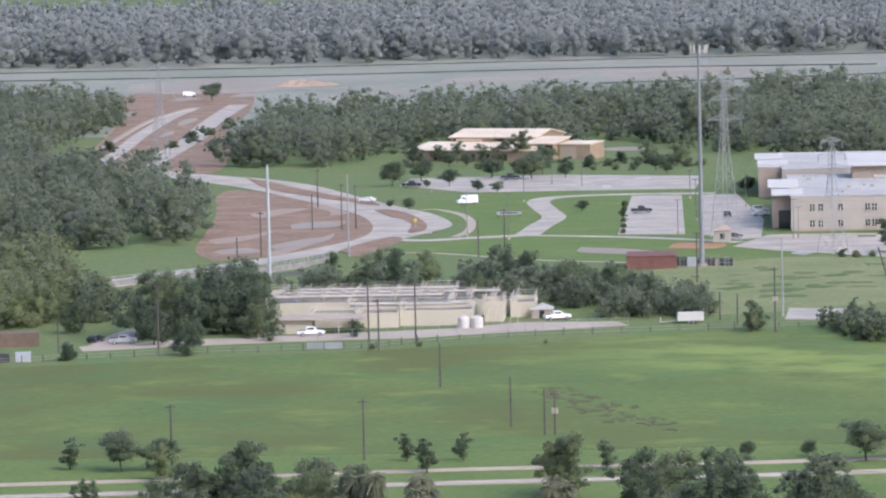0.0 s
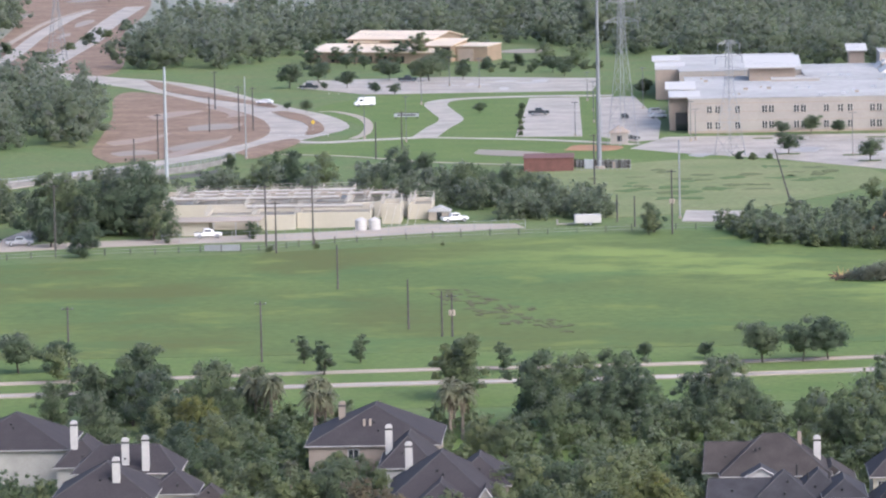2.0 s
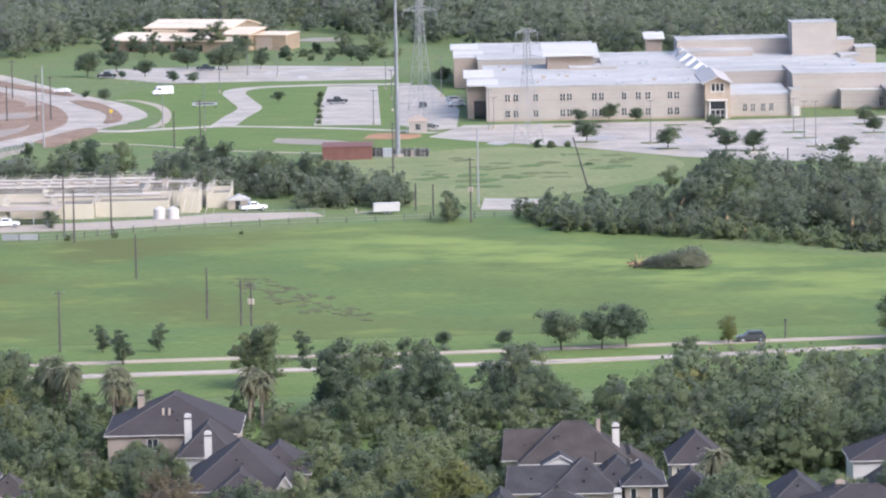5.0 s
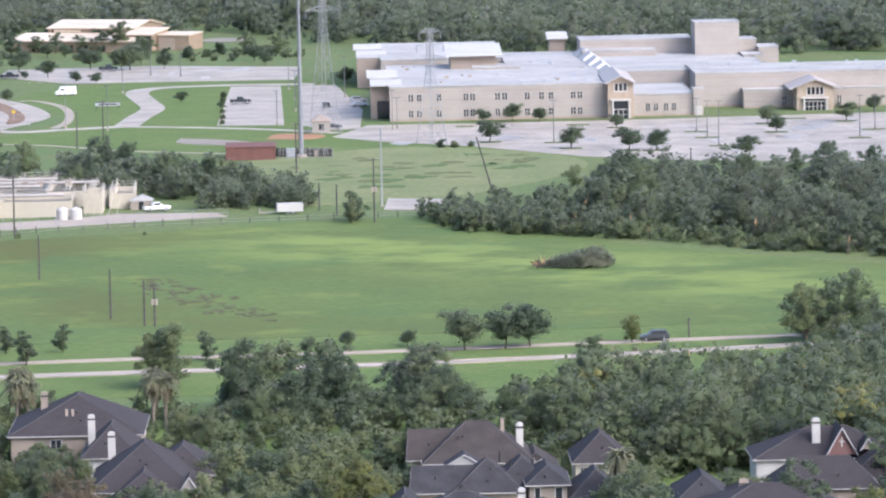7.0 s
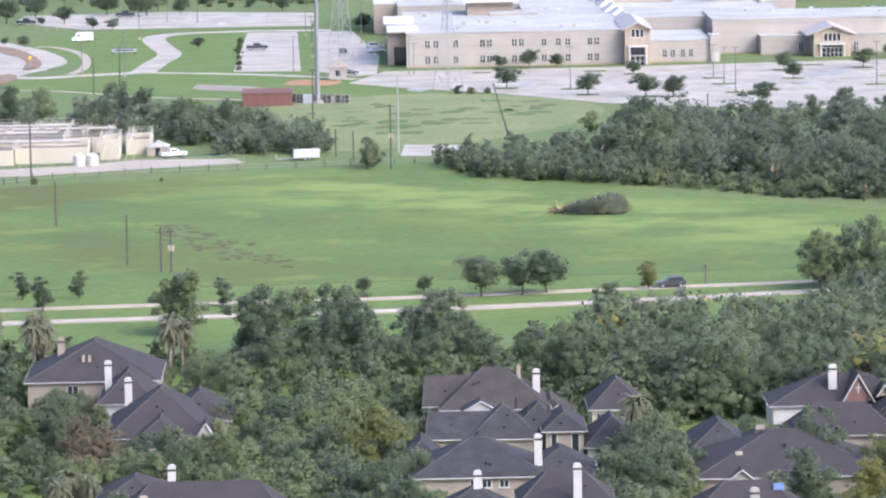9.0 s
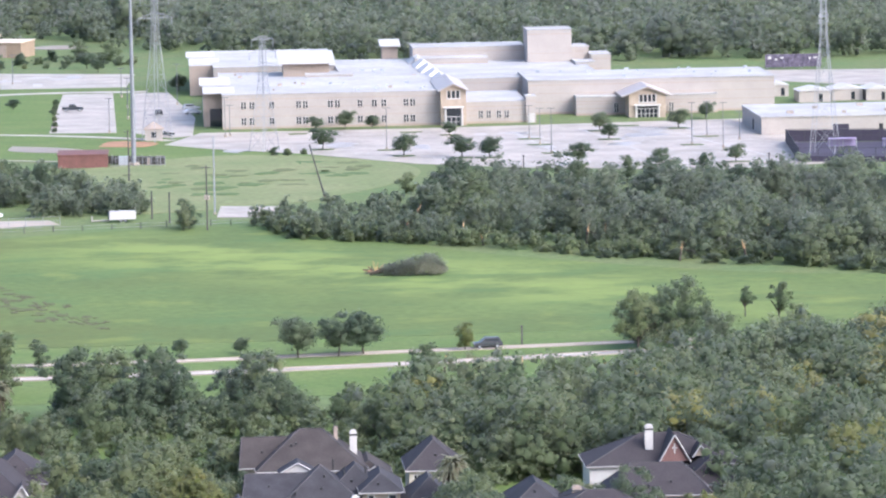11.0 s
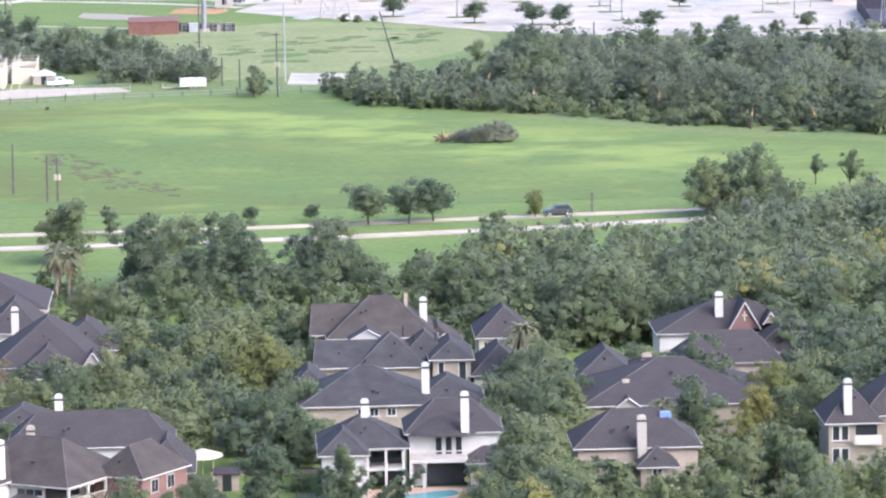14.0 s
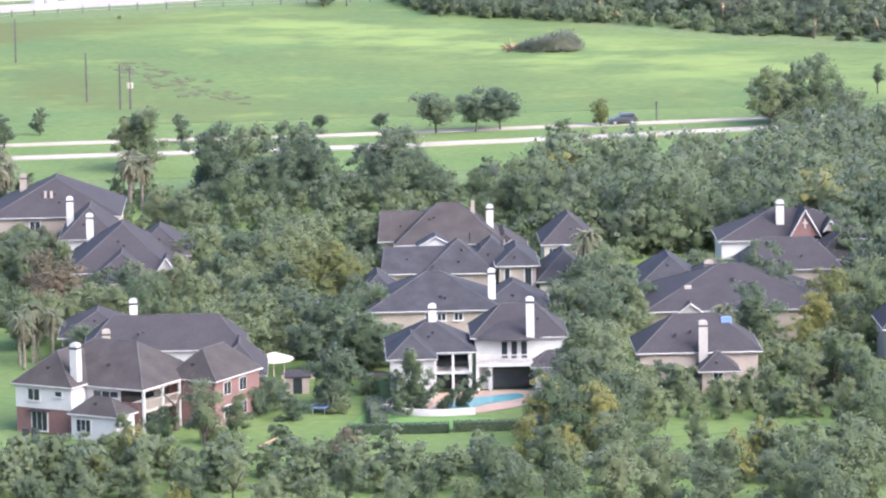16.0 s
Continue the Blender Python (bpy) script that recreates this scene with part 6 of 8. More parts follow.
# ---- poles, towers and wires ----
def wooden_pole(x, y, h, transformer=0.0, lean=0.0, arm=True):
    p = thing("utility_pole", x, y, 0, 0, "weathered wooden utility pole standing in grass" if not transformer else "wooden utility pole with a grey transformer", "utility pole", "utility poles")
    top = (lean * h, 0, h * math.sqrt(max(0.1, 1 - lean * lean)))
    part("shaft", rod(bmesh.new(), (0, 0, -0.2), top, 0.19, 0.13, 8), POLE_WOOD, p)
    if arm and not lean:
        part("crossarm", boxes((-0.9, 0.9, -0.06, 0.06, h - 0.5, h - 0.36)), POLE_WOOD, p)
        for k in (-0.8, 0.8):
            part("insulator", rod(bmesh.new(), (k, 0, h - 0.36), (k, 0, h - 0.16), 0.05, 0.04, 6), LATTICE, p)
    if transformer:
        for k in (-0.3, 0.3):
            part("transformer", rod(bmesh.new(), (k, -0.3, transformer), (k, -0.3, transformer + 0.95), 0.26, 0.26, 10), GRAVEL, p, "pale round transformer can")
    return p


for x, y, h in ((-91.4, 752.8, 10.1), (-61.2, 758.4, 9.8), (-39.7, 799.6, 8.5), (-55.5, 862.8, 8.1), (-33.6, 788.6, 7.6), (-74.6, 942.4, 12.3), (-71.6, 928.9, 10.2), (-65.4, 944.2, 12.0), (-135.5, 935.9, 6.9), (-116.2, 940.4, 13.2), (-1.8, 969.9, 6.3), (-5.4, 980.4, 5.7), (-117.5, 1159.1, 11.0), (-112.2, 1240.7, 9.3), (-117.9, 1322.3, 10.7), (-101.1, 1243.7, 11.4), (-63.9, 1147.6, 8.9), (-58.8, 1171.4, 9.7), (-122.6, 1152, 5.5), (-10.8, 1068.4, 11.4), (-104.5, 1240.7, 12.0)):
    wooden_pole(x, y, h, arm=h > 9.5)
wooden_pole(5.7, 953.6, 13.0, 6.2), wooden_pole(-31.9, 788.3, 7.2, 3.6), wooden_pole(31.3, 1018.4, 11.8, lean=-0.27)


def lamp_post(x, y, h, double=True, material=LAMP_STEEL):
    p = thing("street_lamp", x, y, 0, 0, "slim grey car park lamp post", "street lamp", "lamp posts")
    part("base", rod(bmesh.new(), (0, 0, 0), (0, 0, 0.8), 0.3, 0.3, 8), GRAVEL, p)
    part("post", rod(bmesh.new(), (0, 0, 0.8), (0, 0, h), 0.11, 0.08, 8), material, p)
    for s in ((-1, 1) if double else (1,)):
        part("lamp_head", boxes((min(0, s * 0.9), max(0, s * 0.9), -0.16, 0.16, h - 0.02, h + 0.14)), material, p)
    return p


for x, y, h in ((12, 1183.7, 9.8), (13.2, 1186.9, 7.7), (49.7, 1134.4, 10.1), (85.3, 1157.7, 8.2), (86.6, 1140.5, 8.8), (87.4, 1115.9, 10.6), (122, 1130.6, 10.1), (128.2, 1154.1, 8.5), (128.3, 1120.6, 10.7), (0.4, 1296, 11.1), (134.9, 1143.7, 6.8), (-59, 1197.4, 11.4), (-70.1, 1208.9, 11), (-16.8, 1205.7, 8.6), (-56, 1400, 8.5), (-47, 1392, 8.5), (-61, 1328, 6.5), (-13, 1290, 8), (-15, 1330, 8), (-12.5, 1250, 8)):
    lamp_post(x, y, h)
for x, y, h in ((130.5, 1051.4, 4.4), (78.2, 1079.9, 2.6), (54.1, 756.8, 3.0)):
    p = thing("post", x, y, 0, 0, "short dark timber post", "post", "posts")
    part("shaft", rod(bmesh.new(), (0, 0, 0), (0, 0, h), 0.14, 0.12, 8), POLE_WOOD, p)
    part("top", boxes((-0.2, 0.2, -0.1, 0.1, h, h + 0.25)), POLE_WOOD, p)
for x, y, h in ((-108.4, 1087.6, 26.8), (-95.7, 1154.4, 19.9), (7.5, 986.2, 16.3)):
    p = thing("steel_pole", x, y, 0, 0, "tall grey steel transmission pole", "steel pole", "steel poles")
    r = 0.42 if h > 25 else 0.2
    part("shaft", rod(bmesh.new(), (0, 0, 0), (0, 0, h), r, r * 0.7, 12), STEEL if h > 25 else LATTICE, p)
    part("base", rod(bmesh.new(), (0, 0, 0), (0, 0, 0.5), r * 1.6, r * 1.6, 12), GRAVEL, p)

mast = thing("cell_tower", -10, 1109.5, 0, 0, "tall grey monopole cell tower with antenna panels", "cell tower")
part("shaft", rod(bmesh.new(), (0, 0, 0), (0, 0, 51), 0.58, 0.26, 16), mat("dull_grey_mast", (0.21, 0.22, 0.235), 0.6, var=0.08, scale=0.4, fine=3), mast)
part("base", rod(bmesh.new(), (0, 0, 0), (0, 0, 0.6), 1.3, 1.3, 16), GRAVEL, mast)
for z, m, tall in ((50.3, WHITE, 1.9), (47.6, LATTICE, 1.5)):
    ring = part("platform", boxes((-1.9, 1.9, -0.1, 0.1, z - 0.6, z - 0.45), (-0.1, 0.1, -1.9, 1.9, z - 0.6, z - 0.45)), LATTICE, mast, "antenna platform")
    for k in range(9):
        a = math.tau * k / 9
        cx, cy = 1.9 * math.cos(a), 1.9 * math.sin(a)
        part("antenna", boxes((cx - 0.14, cx + 0.14, cy - 0.1, cy + 0.1, z - 0.9, z - 0.9 + tall)), m, ring, "upright antenna panel")
compound = thing("equipment_compound", -14, 1112, 0, 0, "rust-red equipment cabin beside a fenced compound", "cabin")
set_world(part("cabin", boxes((-27.4, -16, 1105, 1118, 0, 2.9)), RED_BOX, compound, "rust-red sheet-metal cabin"))
set_world(part("roof", boxes((-27.6, -15.8, 1104.8, 1118.2, 2.9, 3.1)), RED_BOX, compound))
for i in range(13):
    x = -15.2 + 12.4 * i / 12
    set_world(part("post", rod(bmesh.new(), (x, 1105, 0), (x, 1105, 2.4), 0.05, sides=6), LATTICE, compound))
for z in (0.4, 1.2, 2.0, 2.35):
    set_world(part("rail", boxes((-15.2, -2.8, 1104.96, 1105.02, z, z + 0.06)), LATTICE, compound))
for x, w, h in ((-13.5, 2.2, 2.0), (-7.0, 1.8, 1.6), (-4.8, 1.4, 1.9)):
    set_world(part("cabinet", boxes((x, x + w, 1110, 1112, 0, h)), BUFF_DARK if w < 2 else STEEL, compound))
structure("ground_orange_clay", patch([(-19, 1163), (-8, 1160), (-5, 1172), (-16, 1178)], 0.08), mat("orange_clay", (0.36, 0.19, 0.10), 0.8, var=0.15, scale=0.2, fine=2, coords="World"), "strip of orange clay", "clay")
kiosk = thing("stone_kiosk", -5.6, 1180, 0, 0, "small tan stone kiosk with a hipped roof", "kiosk")
part("wall", boxes((-2.2, 2.2, -2, 2, 0, 3.0)), BUFF, kiosk)
part("roof", hip_roof(bmesh.new(), -2.2, 2.2, -2, 2, 3.0, 4.6, 0.3), BUFF_DARK, kiosk)
part("opening", boxes((-0.6, 0.6, -2.05, -2, 0.8, 2.2)), GLASS, kiosk)


def lattice_tower(x, y, h, base, yaw):
    t = thing("lattice_pylon", x, y, 0, yaw, "grey steel lattice transmission tower", "pylon", "pylons")
    def leg(sx, sy, z):
        f = z / h
        w = base / 2 * (1 - f / 0.62) + 0.75 * f / 0.62 if f < 0.62 else 0.75 - 0.35 * (f - 0.62) / 0.38
        return Vector((sx * w, sy * w, z))
    levels = [0, 0.16, 0.29, 0.40, 0.49, 0.56, 0.62, 0.68, 0.74, 0.80, 0.86, 0.92, 1.0]
    corners = ((-1, -1), (1, -1), (1, 1), (-1, 1))
    for c in corners:
        part("leg", tube(bmesh.new(), [leg(*c, a * h) for a in levels], [0.08] * len(levels), 5), LATTICE, t)
    for i in range(4):
        c, d = corners[i], corners[(i + 1) % 4]
        bm = bmesh.new()
        for a, b in zip(levels, levels[1:]):
            rod(bm, leg(*c, a * h), leg(*d, b * h), 0.035, sides=4), rod(bm, leg(*d, a * h), leg(*c, b * h), 0.035, sides=4), rod(bm, leg(*c, b * h), leg(*d, b * h), 0.03, sides=4)
        tagged(part("bracing", bm, LATTICE, t), kind="stuff")
    for f, reach in ((0.74, 5.0), (0.86, 4.2), (0.97, 3.4)):
        bm = bmesh.new()
        for s in (-1, 1):
            for k in (-1, 1):
                rod(bm, leg(s, k, f * h), (s * reach, 0, f * h), 0.07, sides=4), rod(bm, leg(s, k, (f + 0.03) * h), (s * reach, 0, f * h), 0.05, sides=4)
        tagged(part("crossarm", bm, LATTICE, t), kind="stuff")
        for s in (-1, 1):
            part("insulator", rod(bmesh.new(), (s * reach, 0, f * h), (s * reach, 0, f * h - 1.8), 0.09, sides=6), LATTICE, t)
    return t


PYLONS = [(-183.5, 1504, 33, 6.0, 25), (-4.7, 1176, 41, 5.5, 35), (20.8, 1140, 27.5, 5.2, 40), (149.5, 1100, 43, 6.0, 70)]
for row in PYLONS:
    lattice_tower(*row)
bm = bmesh.new()
for (ax, ay, ah, _, _), (bx, by, bh, _, _) in ((PYLONS[0], PYLONS[1]), (PYLONS[2], PYLONS[3])):
    for f in (0.70, 0.82, 0.95):
        for s in (-3.5, 3.5):
            prev = None
            for k in range(25):
                u = k / 24
                q = Vector((ax + (bx - ax) * u, ay + (by - ay) * u + s, (ah + (bh - ah) * u) * f - 8 * 4 * u * (1 - u) * 0.7))
                if prev:
                    rod(bm, prev, q, 0.016, sides=3)
                prev = q
tagged(new("power_lines", mesh_of("power_lines", bm, LATTICE)), "thin sagging power lines between pylons", "power lines", "", "stuff")

# ---- fences ----
FENCE = [(-144, 916), (-128, 922), (-110, 928.7), (-91, 932), (-75.4, 934), (-65, 943), (-47.4, 952.4), (-25, 956.5), (-2.4, 960.7), (14.6, 963.6)]
fence = thing("field_fence", -60, 945, 0, 0, "low wire fence with weathered timber posts", "fence")
line = smooth_line(FENCE, 4)
for i, p in enumerate(line):
    h = 1.35 + 0.25 * math.sin(i * 7.3)
    set_world(part("post", boxes((p[0] - 0.09, p[0] + 0.09, p[1] - 0.09, p[1] + 0.09, 0, h)), POLE_WOOD, fence))
for z in (0.5, 1.1):
    bm = bmesh.new()
    for a, b in zip(line, line[1:]):
        rod(bm, (a[0], a[1], z), (b[0], b[1], z), 0.025, sides=4)
    tagged(set_world(part("wire", bm, LATTICE, fence)), kind="stuff")
set_world(part("gate", boxes((-86, -79, 932.6, 932.7, 0.3, 1.5)), LATTICE, fence, "grey mesh gate panel"))
yard = thing("chain_link_fence", -70, 957, 0, 0, "grey chain-link fence round the plant yard", "fence")
for i in range(22):
    x = -96 + 72 * i / 21
    y = 950 + (x + 96) * 0.29
    set_world(part("post", rod(bmesh.new(), (x, y, 0), (x, y, 1.9), 0.05, sides=6), LATTICE, yard))
for z in (0.1, 1.0, 1.85):
    set_world(part("rail", rod(bmesh.new(), (-96, 950, z), (-24, 950 + 72 * 0.29, z), 0.03, sides=5), LATTICE, yard))


# ---- vehicles ----
def wheels(root, xs, half, r=0.36):
    for x in xs:
        for s in (-1, 1):
            w = part("wheel", rod(bmesh.new(), (x, s * half, r), (x, s * (half - 0.24), r), r, r, 14), BLACK, root)
            part("rim", rod(bmesh.new(), (x, s * (half + 0.01), r), (x, s * (half - 0.05), r), r * 0.6, r * 0.6, 10), STEEL, w)


def profile(points, half, taper=0.0):
    """A body pulled across from a side outline, narrower above by taper."""
    bm = bmesh.new()
    zs = [z for _, z in points]
    lo, hi = min(zs), max(zs)
    sides = []
    for s in (-1, 1):
        sides.append([bm.verts.new((x, s * (half - taper * (z - lo) / (hi - lo)), z)) for x, z in points])
    n = len(points)
    bm.faces.new(sides[0]), bm.faces.new(sides[1][::-1])
    for i in range(n):
        bm.faces.new((sides[0][i], sides[1][i], sides[1][(i + 1) % n], sides[0][(i + 1) % n]))
    bmesh.ops.recalc_face_normals(bm, faces=bm.faces)
    bmesh.ops.bevel(bm, geom=bm.edges[:], offset=0.05, segments=2, affect="EDGES")
    return bm


def vehicle(kind, paint, x, y, yaw, label):
    v = thing(kind, x, y, 0.0 if (x, y) in ((-39, 987), (186.5, 1195), (-0.5, 503)) else 0.06, yaw, label, {"pickup_truck": "pickup truck", "van": "van", "car": "car", "suv": "car"}[kind], "vehicles")
    m = CAR[paint]
    if kind == "pickup_truck":
        part("body", profile([(-2.8, 0.45), (2.75, 0.45), (2.8, 1.0), (2.6, 1.12), (1.2, 1.16), (-2.8, 1.16)], 0.96), m, v)
        part("cab", profile([(-1.0, 1.12), (1.3, 1.12), (0.6, 1.86), (-0.85, 1.88)], 0.9, 0.12), m, v)
        part("side_window", boxes((-0.75, 0.62, -0.87, 0.87, 1.28, 1.7)), GLASS, v)
        part("bed", boxes((-2.65, -1.1, -0.78, 0.78, 1.163, 1.18)), BLACK, v)
        wheels(v, (-1.75, 1.8), 0.98, 0.4)
    elif kind == "van":
        part("body", profile([(-2.9, 0.4), (2.85, 0.4), (2.9, 1.05), (2.2, 1.35), (1.65, 2.35), (1.2, 2.55), (-2.85, 2.55)], 1.0, 0.1), m, v)
        part("windscreen", profile([(2.16, 1.42), (1.74, 2.2), (1.68, 2.2), (2.1, 1.42)], 0.8, 0.1), GLASS, v)
        part("side_window", boxes((0.75, 1.6, -0.985, 0.985, 1.45, 2.0)), GLASS, v)
        wheels(v, (-1.8, 1.9), 1.02)
    else:
        h = 1.75 if kind == "suv" else 1.42
        part("body", profile([(-2.3, 0.4), (2.3, 0.4), (2.35, 0.8), (2.1, 0.95), (1.1, 1.05), (-2.3, 1.05)], 0.92), m, v)
        rear = -2.2 if kind == "suv" else -1.75
        part("cab", profile([(rear, 1.03), (1.25, 1.03), (0.45, h), (rear + 0.45, h)], 0.86, 0.14), m, v)
        part("side_window", boxes((rear + 0.5, 0.55, -0.835, 0.835, 1.12, h - 0.16)), GLASS, v)
        wheels(v, (-1.4, 1.45), 0.93, 0.34)
    s = 2.78 if kind == "pickup_truck" else 2.88 if kind == "van" else 2.3
    for k in (-0.65, 0.65):
        part("headlight", boxes((s - 0.02, s + 0.05, k - 0.18, k + 0.18, 0.72, 0.9)), SHEET_WHITE, v)
    return v


for row in (("pickup_truck", "white", -39, 987, 20, "white pickup truck parked on gravel"), ("pickup_truck", "white", -87.8, 961.4, 8, "white pickup truck parked by the plant shed"), ("pickup_truck", "silver", -124.7, 951.7, 8, "silver pickup truck parked on the gravel lane"), ("car", "dark", -130.8, 956, 70, "dark car parked on the gravel lane"),
            ("pickup_truck", "dark", -27.5, 1281, 5, "dark pickup truck parked in the car park"), ("car", "white", -105.5, 1340, 165, "white car on the boulevard"), ("pickup_truck", "dark", -69.4, 1424, 0, "dark pickup truck in the far car park"), ("pickup_truck", "dark", -97, 1398, 0, "dark pickup truck in the far car park"),
            ("van", "white", -76.6, 1324.6, 195, "white high-roofed delivery van on the driveway"), ("suv", "grey", 48.5, 754.6, 185, "dark grey estate car on the near road"), ("car", "white", 4.2, 1262, 15, "white car parked beside the school"), ("suv", "silver", 4.0, 1276, 15, "silver car parked beside the school"), ("car", "grey", -4.6, 1262, 95, "grey car in the side car park"), ("car", "dark", -3.0, 1190, 20, "dark car near the stone kiosk"), ("suv", "dark", 186.5, 1195, 90, "dark car beside the annex")):
    vehicle(*row)
tr = thing("box_trailer", -11.4, 975, 0, 6, "white enclosed box trailer on the grass", "trailer")
part("body", profile([(-2.7, 0.55), (2.7, 0.55), (2.7, 2.25), (-2.7, 2.25)], 1.05), SHEET_WHITE, tr)
part("door", boxes((-2.78, -2.72, -0.8, 0.8, 0.7, 2.0)), LATTICE, tr)
part("hitch", rod(bmesh.new(), (-2.7, 0, 0.5), (-4.1, 0, 0.5), 0.08, sides=6), LATTICE, tr)
wheels(tr, (-0.4, 0.5), 1.08, 0.33)
pump = thing("pipe_works", -15.6, 976, 0, 0, "pale pipework standing in the grass", "pipework")
part("pipe", rod(bmesh.new(), (-2.2, 0, 0.2), (1.6, 0.5, 0.2), 0.14, sides=8), BUFF, pump)
part("riser", rod(bmesh.new(), (-2.0, 0, 0.2), (-2.0, 0, 1.2), 0.16, sides=8), BUFF, pump)

# ---- small buildings and signs ----
def small_shed(x, y, w, d, h, wall, roof, label):
    s = thing("shed", x, y, 0, 0, label, "shed", "sheds")
    part("wall", boxes((-w / 2, w / 2, -d / 2, d / 2, 0, h)), wall, s)
    part("roof", hip_roof(bmesh.new(), -w / 2, w / 2, -d / 2, d / 2, h, h + w * 0.22, 0.2, hip=0.15), roof, s)
    part("door", boxes((-0.5, 0.5, -d / 2 - 0.05, -d / 2, 0, min(2.0, h - 0.2))), GLASS, s)


small_shed(-42.3, 993, 4.4, 4.5, 1.9, GRAVEL, WHITE_ROOF, "small grey shed beside the white pickup")
def storage_box(x, y, w, d, h, wall, label):
    """A flat-topped steel storage box with ribbed sides, doors and a lid rim."""
    c = thing("storage_container", x, y, 0, 8, label, "container", "storage containers")
    part("body", boxes((-w / 2, w / 2, -d / 2, d / 2, 0, h)), wall, c)
    for k in range(int(w / 0.5)):
        part("rib", boxes((-w / 2 + 0.2 + 0.5 * k, -w / 2 + 0.3 + 0.5 * k, -d / 2 - 0.05, -d / 2, 0.1, h - 0.1)), wall, c)
    part("rim", boxes((-w / 2 - 0.05, w / 2 + 0.05, -d / 2 - 0.06, d / 2 + 0.05, h, h + 0.1)), wall, c)
    part("door", boxes((w / 2, w / 2 + 0.04, -d / 2 + 0.15, d / 2 - 0.15, 0.1, h - 0.1)), BLACK, c)


storage_box(-140.2, 920.6, 3.0, 2.4, 1.7, STEEL, "grey steel storage box by the fence"), storage_box(-144.0, 920.2, 2.2, 2.4, 1.6, DARK_BOX, "dark storage box by the fence")
storage_box(-146.4, 950.5, 9.6, 5, 2.7, BROWN_BOX, "low flat brown shed behind the trees")
small_shed(53.3, 510, 2.6, 2.2, 1.6, GRAVEL, BUFF, "garden playhouse with a pale roof")
sign = thing("school_sign", -62.6, 1274, 0, 0, "long low grey school sign on dark posts on the lawn", "sign")
part("panel", boxes((-3.3, 3.3, -0.2, 0.2, 0.7, 1.6)), STEEL, sign)
part("rim", boxes((-3.4, 3.4, -0.24, 0.24, 1.6, 1.72)), DARK_BOX, sign, "dark top rail")
for k in (-2.9, 0, 2.9):
    part("post", boxes((k - 0.12, k + 0.12, -0.12, 0.12, 0, 0.7)), DARK_BOX, sign)
part("lettering", boxes((-2.4, 2.4, -0.23, -0.2, 1.0, 1.3)), BLACK, sign, "dark bar of lettering")
warn = thing("road_sign", -85, 1236, 0, 0, "small yellow diamond road sign", "sign")
part("post", rod(bmesh.new(), (0, 0, 0), (0, 0, 2.4), 0.05, sides=6), STEEL, warn)
bm = bmesh.new()
rod(bm, (0, 0, 2.5), (0, -0.05, 2.5), 0.6, 0.6, 4)
part("plate", bm, YELLOW, warn)
bridge = thing("road_bridge", -120, 1112, 0, 0, "grey concrete bridge parapet with metal railing", "bridge")
BRIDGE_GREY = mat("stained_bridge_concrete", (0.25, 0.24, 0.225), 0.85, var=0.2, scale=0.4, fine=3)
PAR = [(-153.7, 1079.2), (-144, 1084.5), (-129.4, 1101), (-117, 1110.5), (-110, 1119), (-103.5, 1131), (-98, 1148)]
set_world(part("parapet", ribbon(bmesh.new(), PAR, 0.5, 1.2, 1.2), BRIDGE_GREY, bridge))
for i, p in enumerate(smooth_line(PAR, 7)):
    set_world(part("post", boxes((p[0] - 0.09, p[0] + 0.09, p[1] - 0.09, p[1] + 0.09, 1.2, 2.2)), LATTICE, bridge))
for z in (1.7, 2.25):
    set_world(part("rail", ribbon(bmesh.new(), PAR, 0.12, z, 0.12), LATTICE, bridge))
# the deck's outer face, and a dark patch painted as the shade beneath it
FACE = [(-118, 1108.6), (-112, 1113), (-107, 1119.4), (-103, 1127)]
set_world(part("deck_edge", ribbon(bmesh.new(), FACE, 0.5, 0.35, 0.35), BRIDGE_GREY, bridge, "stained concrete deck edge"))
structure("ground_creek_bed", patch([(-117, 1104), (-110, 1108.4), (-104, 1117), (-100, 1124), (-100, 1112), (-108, 1101)], 0.05), BANK_AND_SHADE, "creek bed painted dark for the shade under the bridge", "creek")

# car park islands, stall lines
rng = random.Random(9)
for x, y in ((34.6, 1140), (52.9, 1117.5), (66, 1109), (72.2, 1107.5), (91, 1084), (109, 1079), (126.8, 1082), (49.7, 1134.4), (85.3, 1157.7), (86.6, 1140.5), (87.4, 1116), (122, 1130.6), (104.4, 1178), (104.2, 1152), (128, 1154), (67, 1175), (124, 1181), (30, 1188), (58, 1186), (112, 1192)):
    w = rng.uniform(1.8, 2.8)
    structure("kerb_island", patch([(x - w, y - 1.4), (x + w, y - 1.4), (x + w + 0.5, y), (x + w, y + 1.4), (x - w, y + 1.4), (x - w - 0.5, y)], 0.2, 3), ROUGH_GRASS, "kerbed planting island in the car park", "kerb")
bm = bmesh.new()
for y0 in (1090, 1108, 1126, 1144, 1162, 1180):
    for i in range(44):
        x = 16 + 2.9 * i
        if inside(x, y0, [(6, 1160), (66, 1196), (143, 1205), (146, 1080), (80, 1085), (32, 1132)]) and rng.random() < 0.85:
            box(bm, x, x + 0.12, y0, y0 + 5, 0.062, 0.07)
for y0 in (1376, 1390, 1404, 1418):
    for i in range(26):
        box(bm, -90 + 2.9 * i, -89.85 + 2.9 * i, y0, y0 + 5, 0.062, 0.07)
for i in range(30):
    box(bm, -31, -26.5, 1212 + 4.3 * i, 1212.15 + 4.3 * i, 0.067, 0.075)
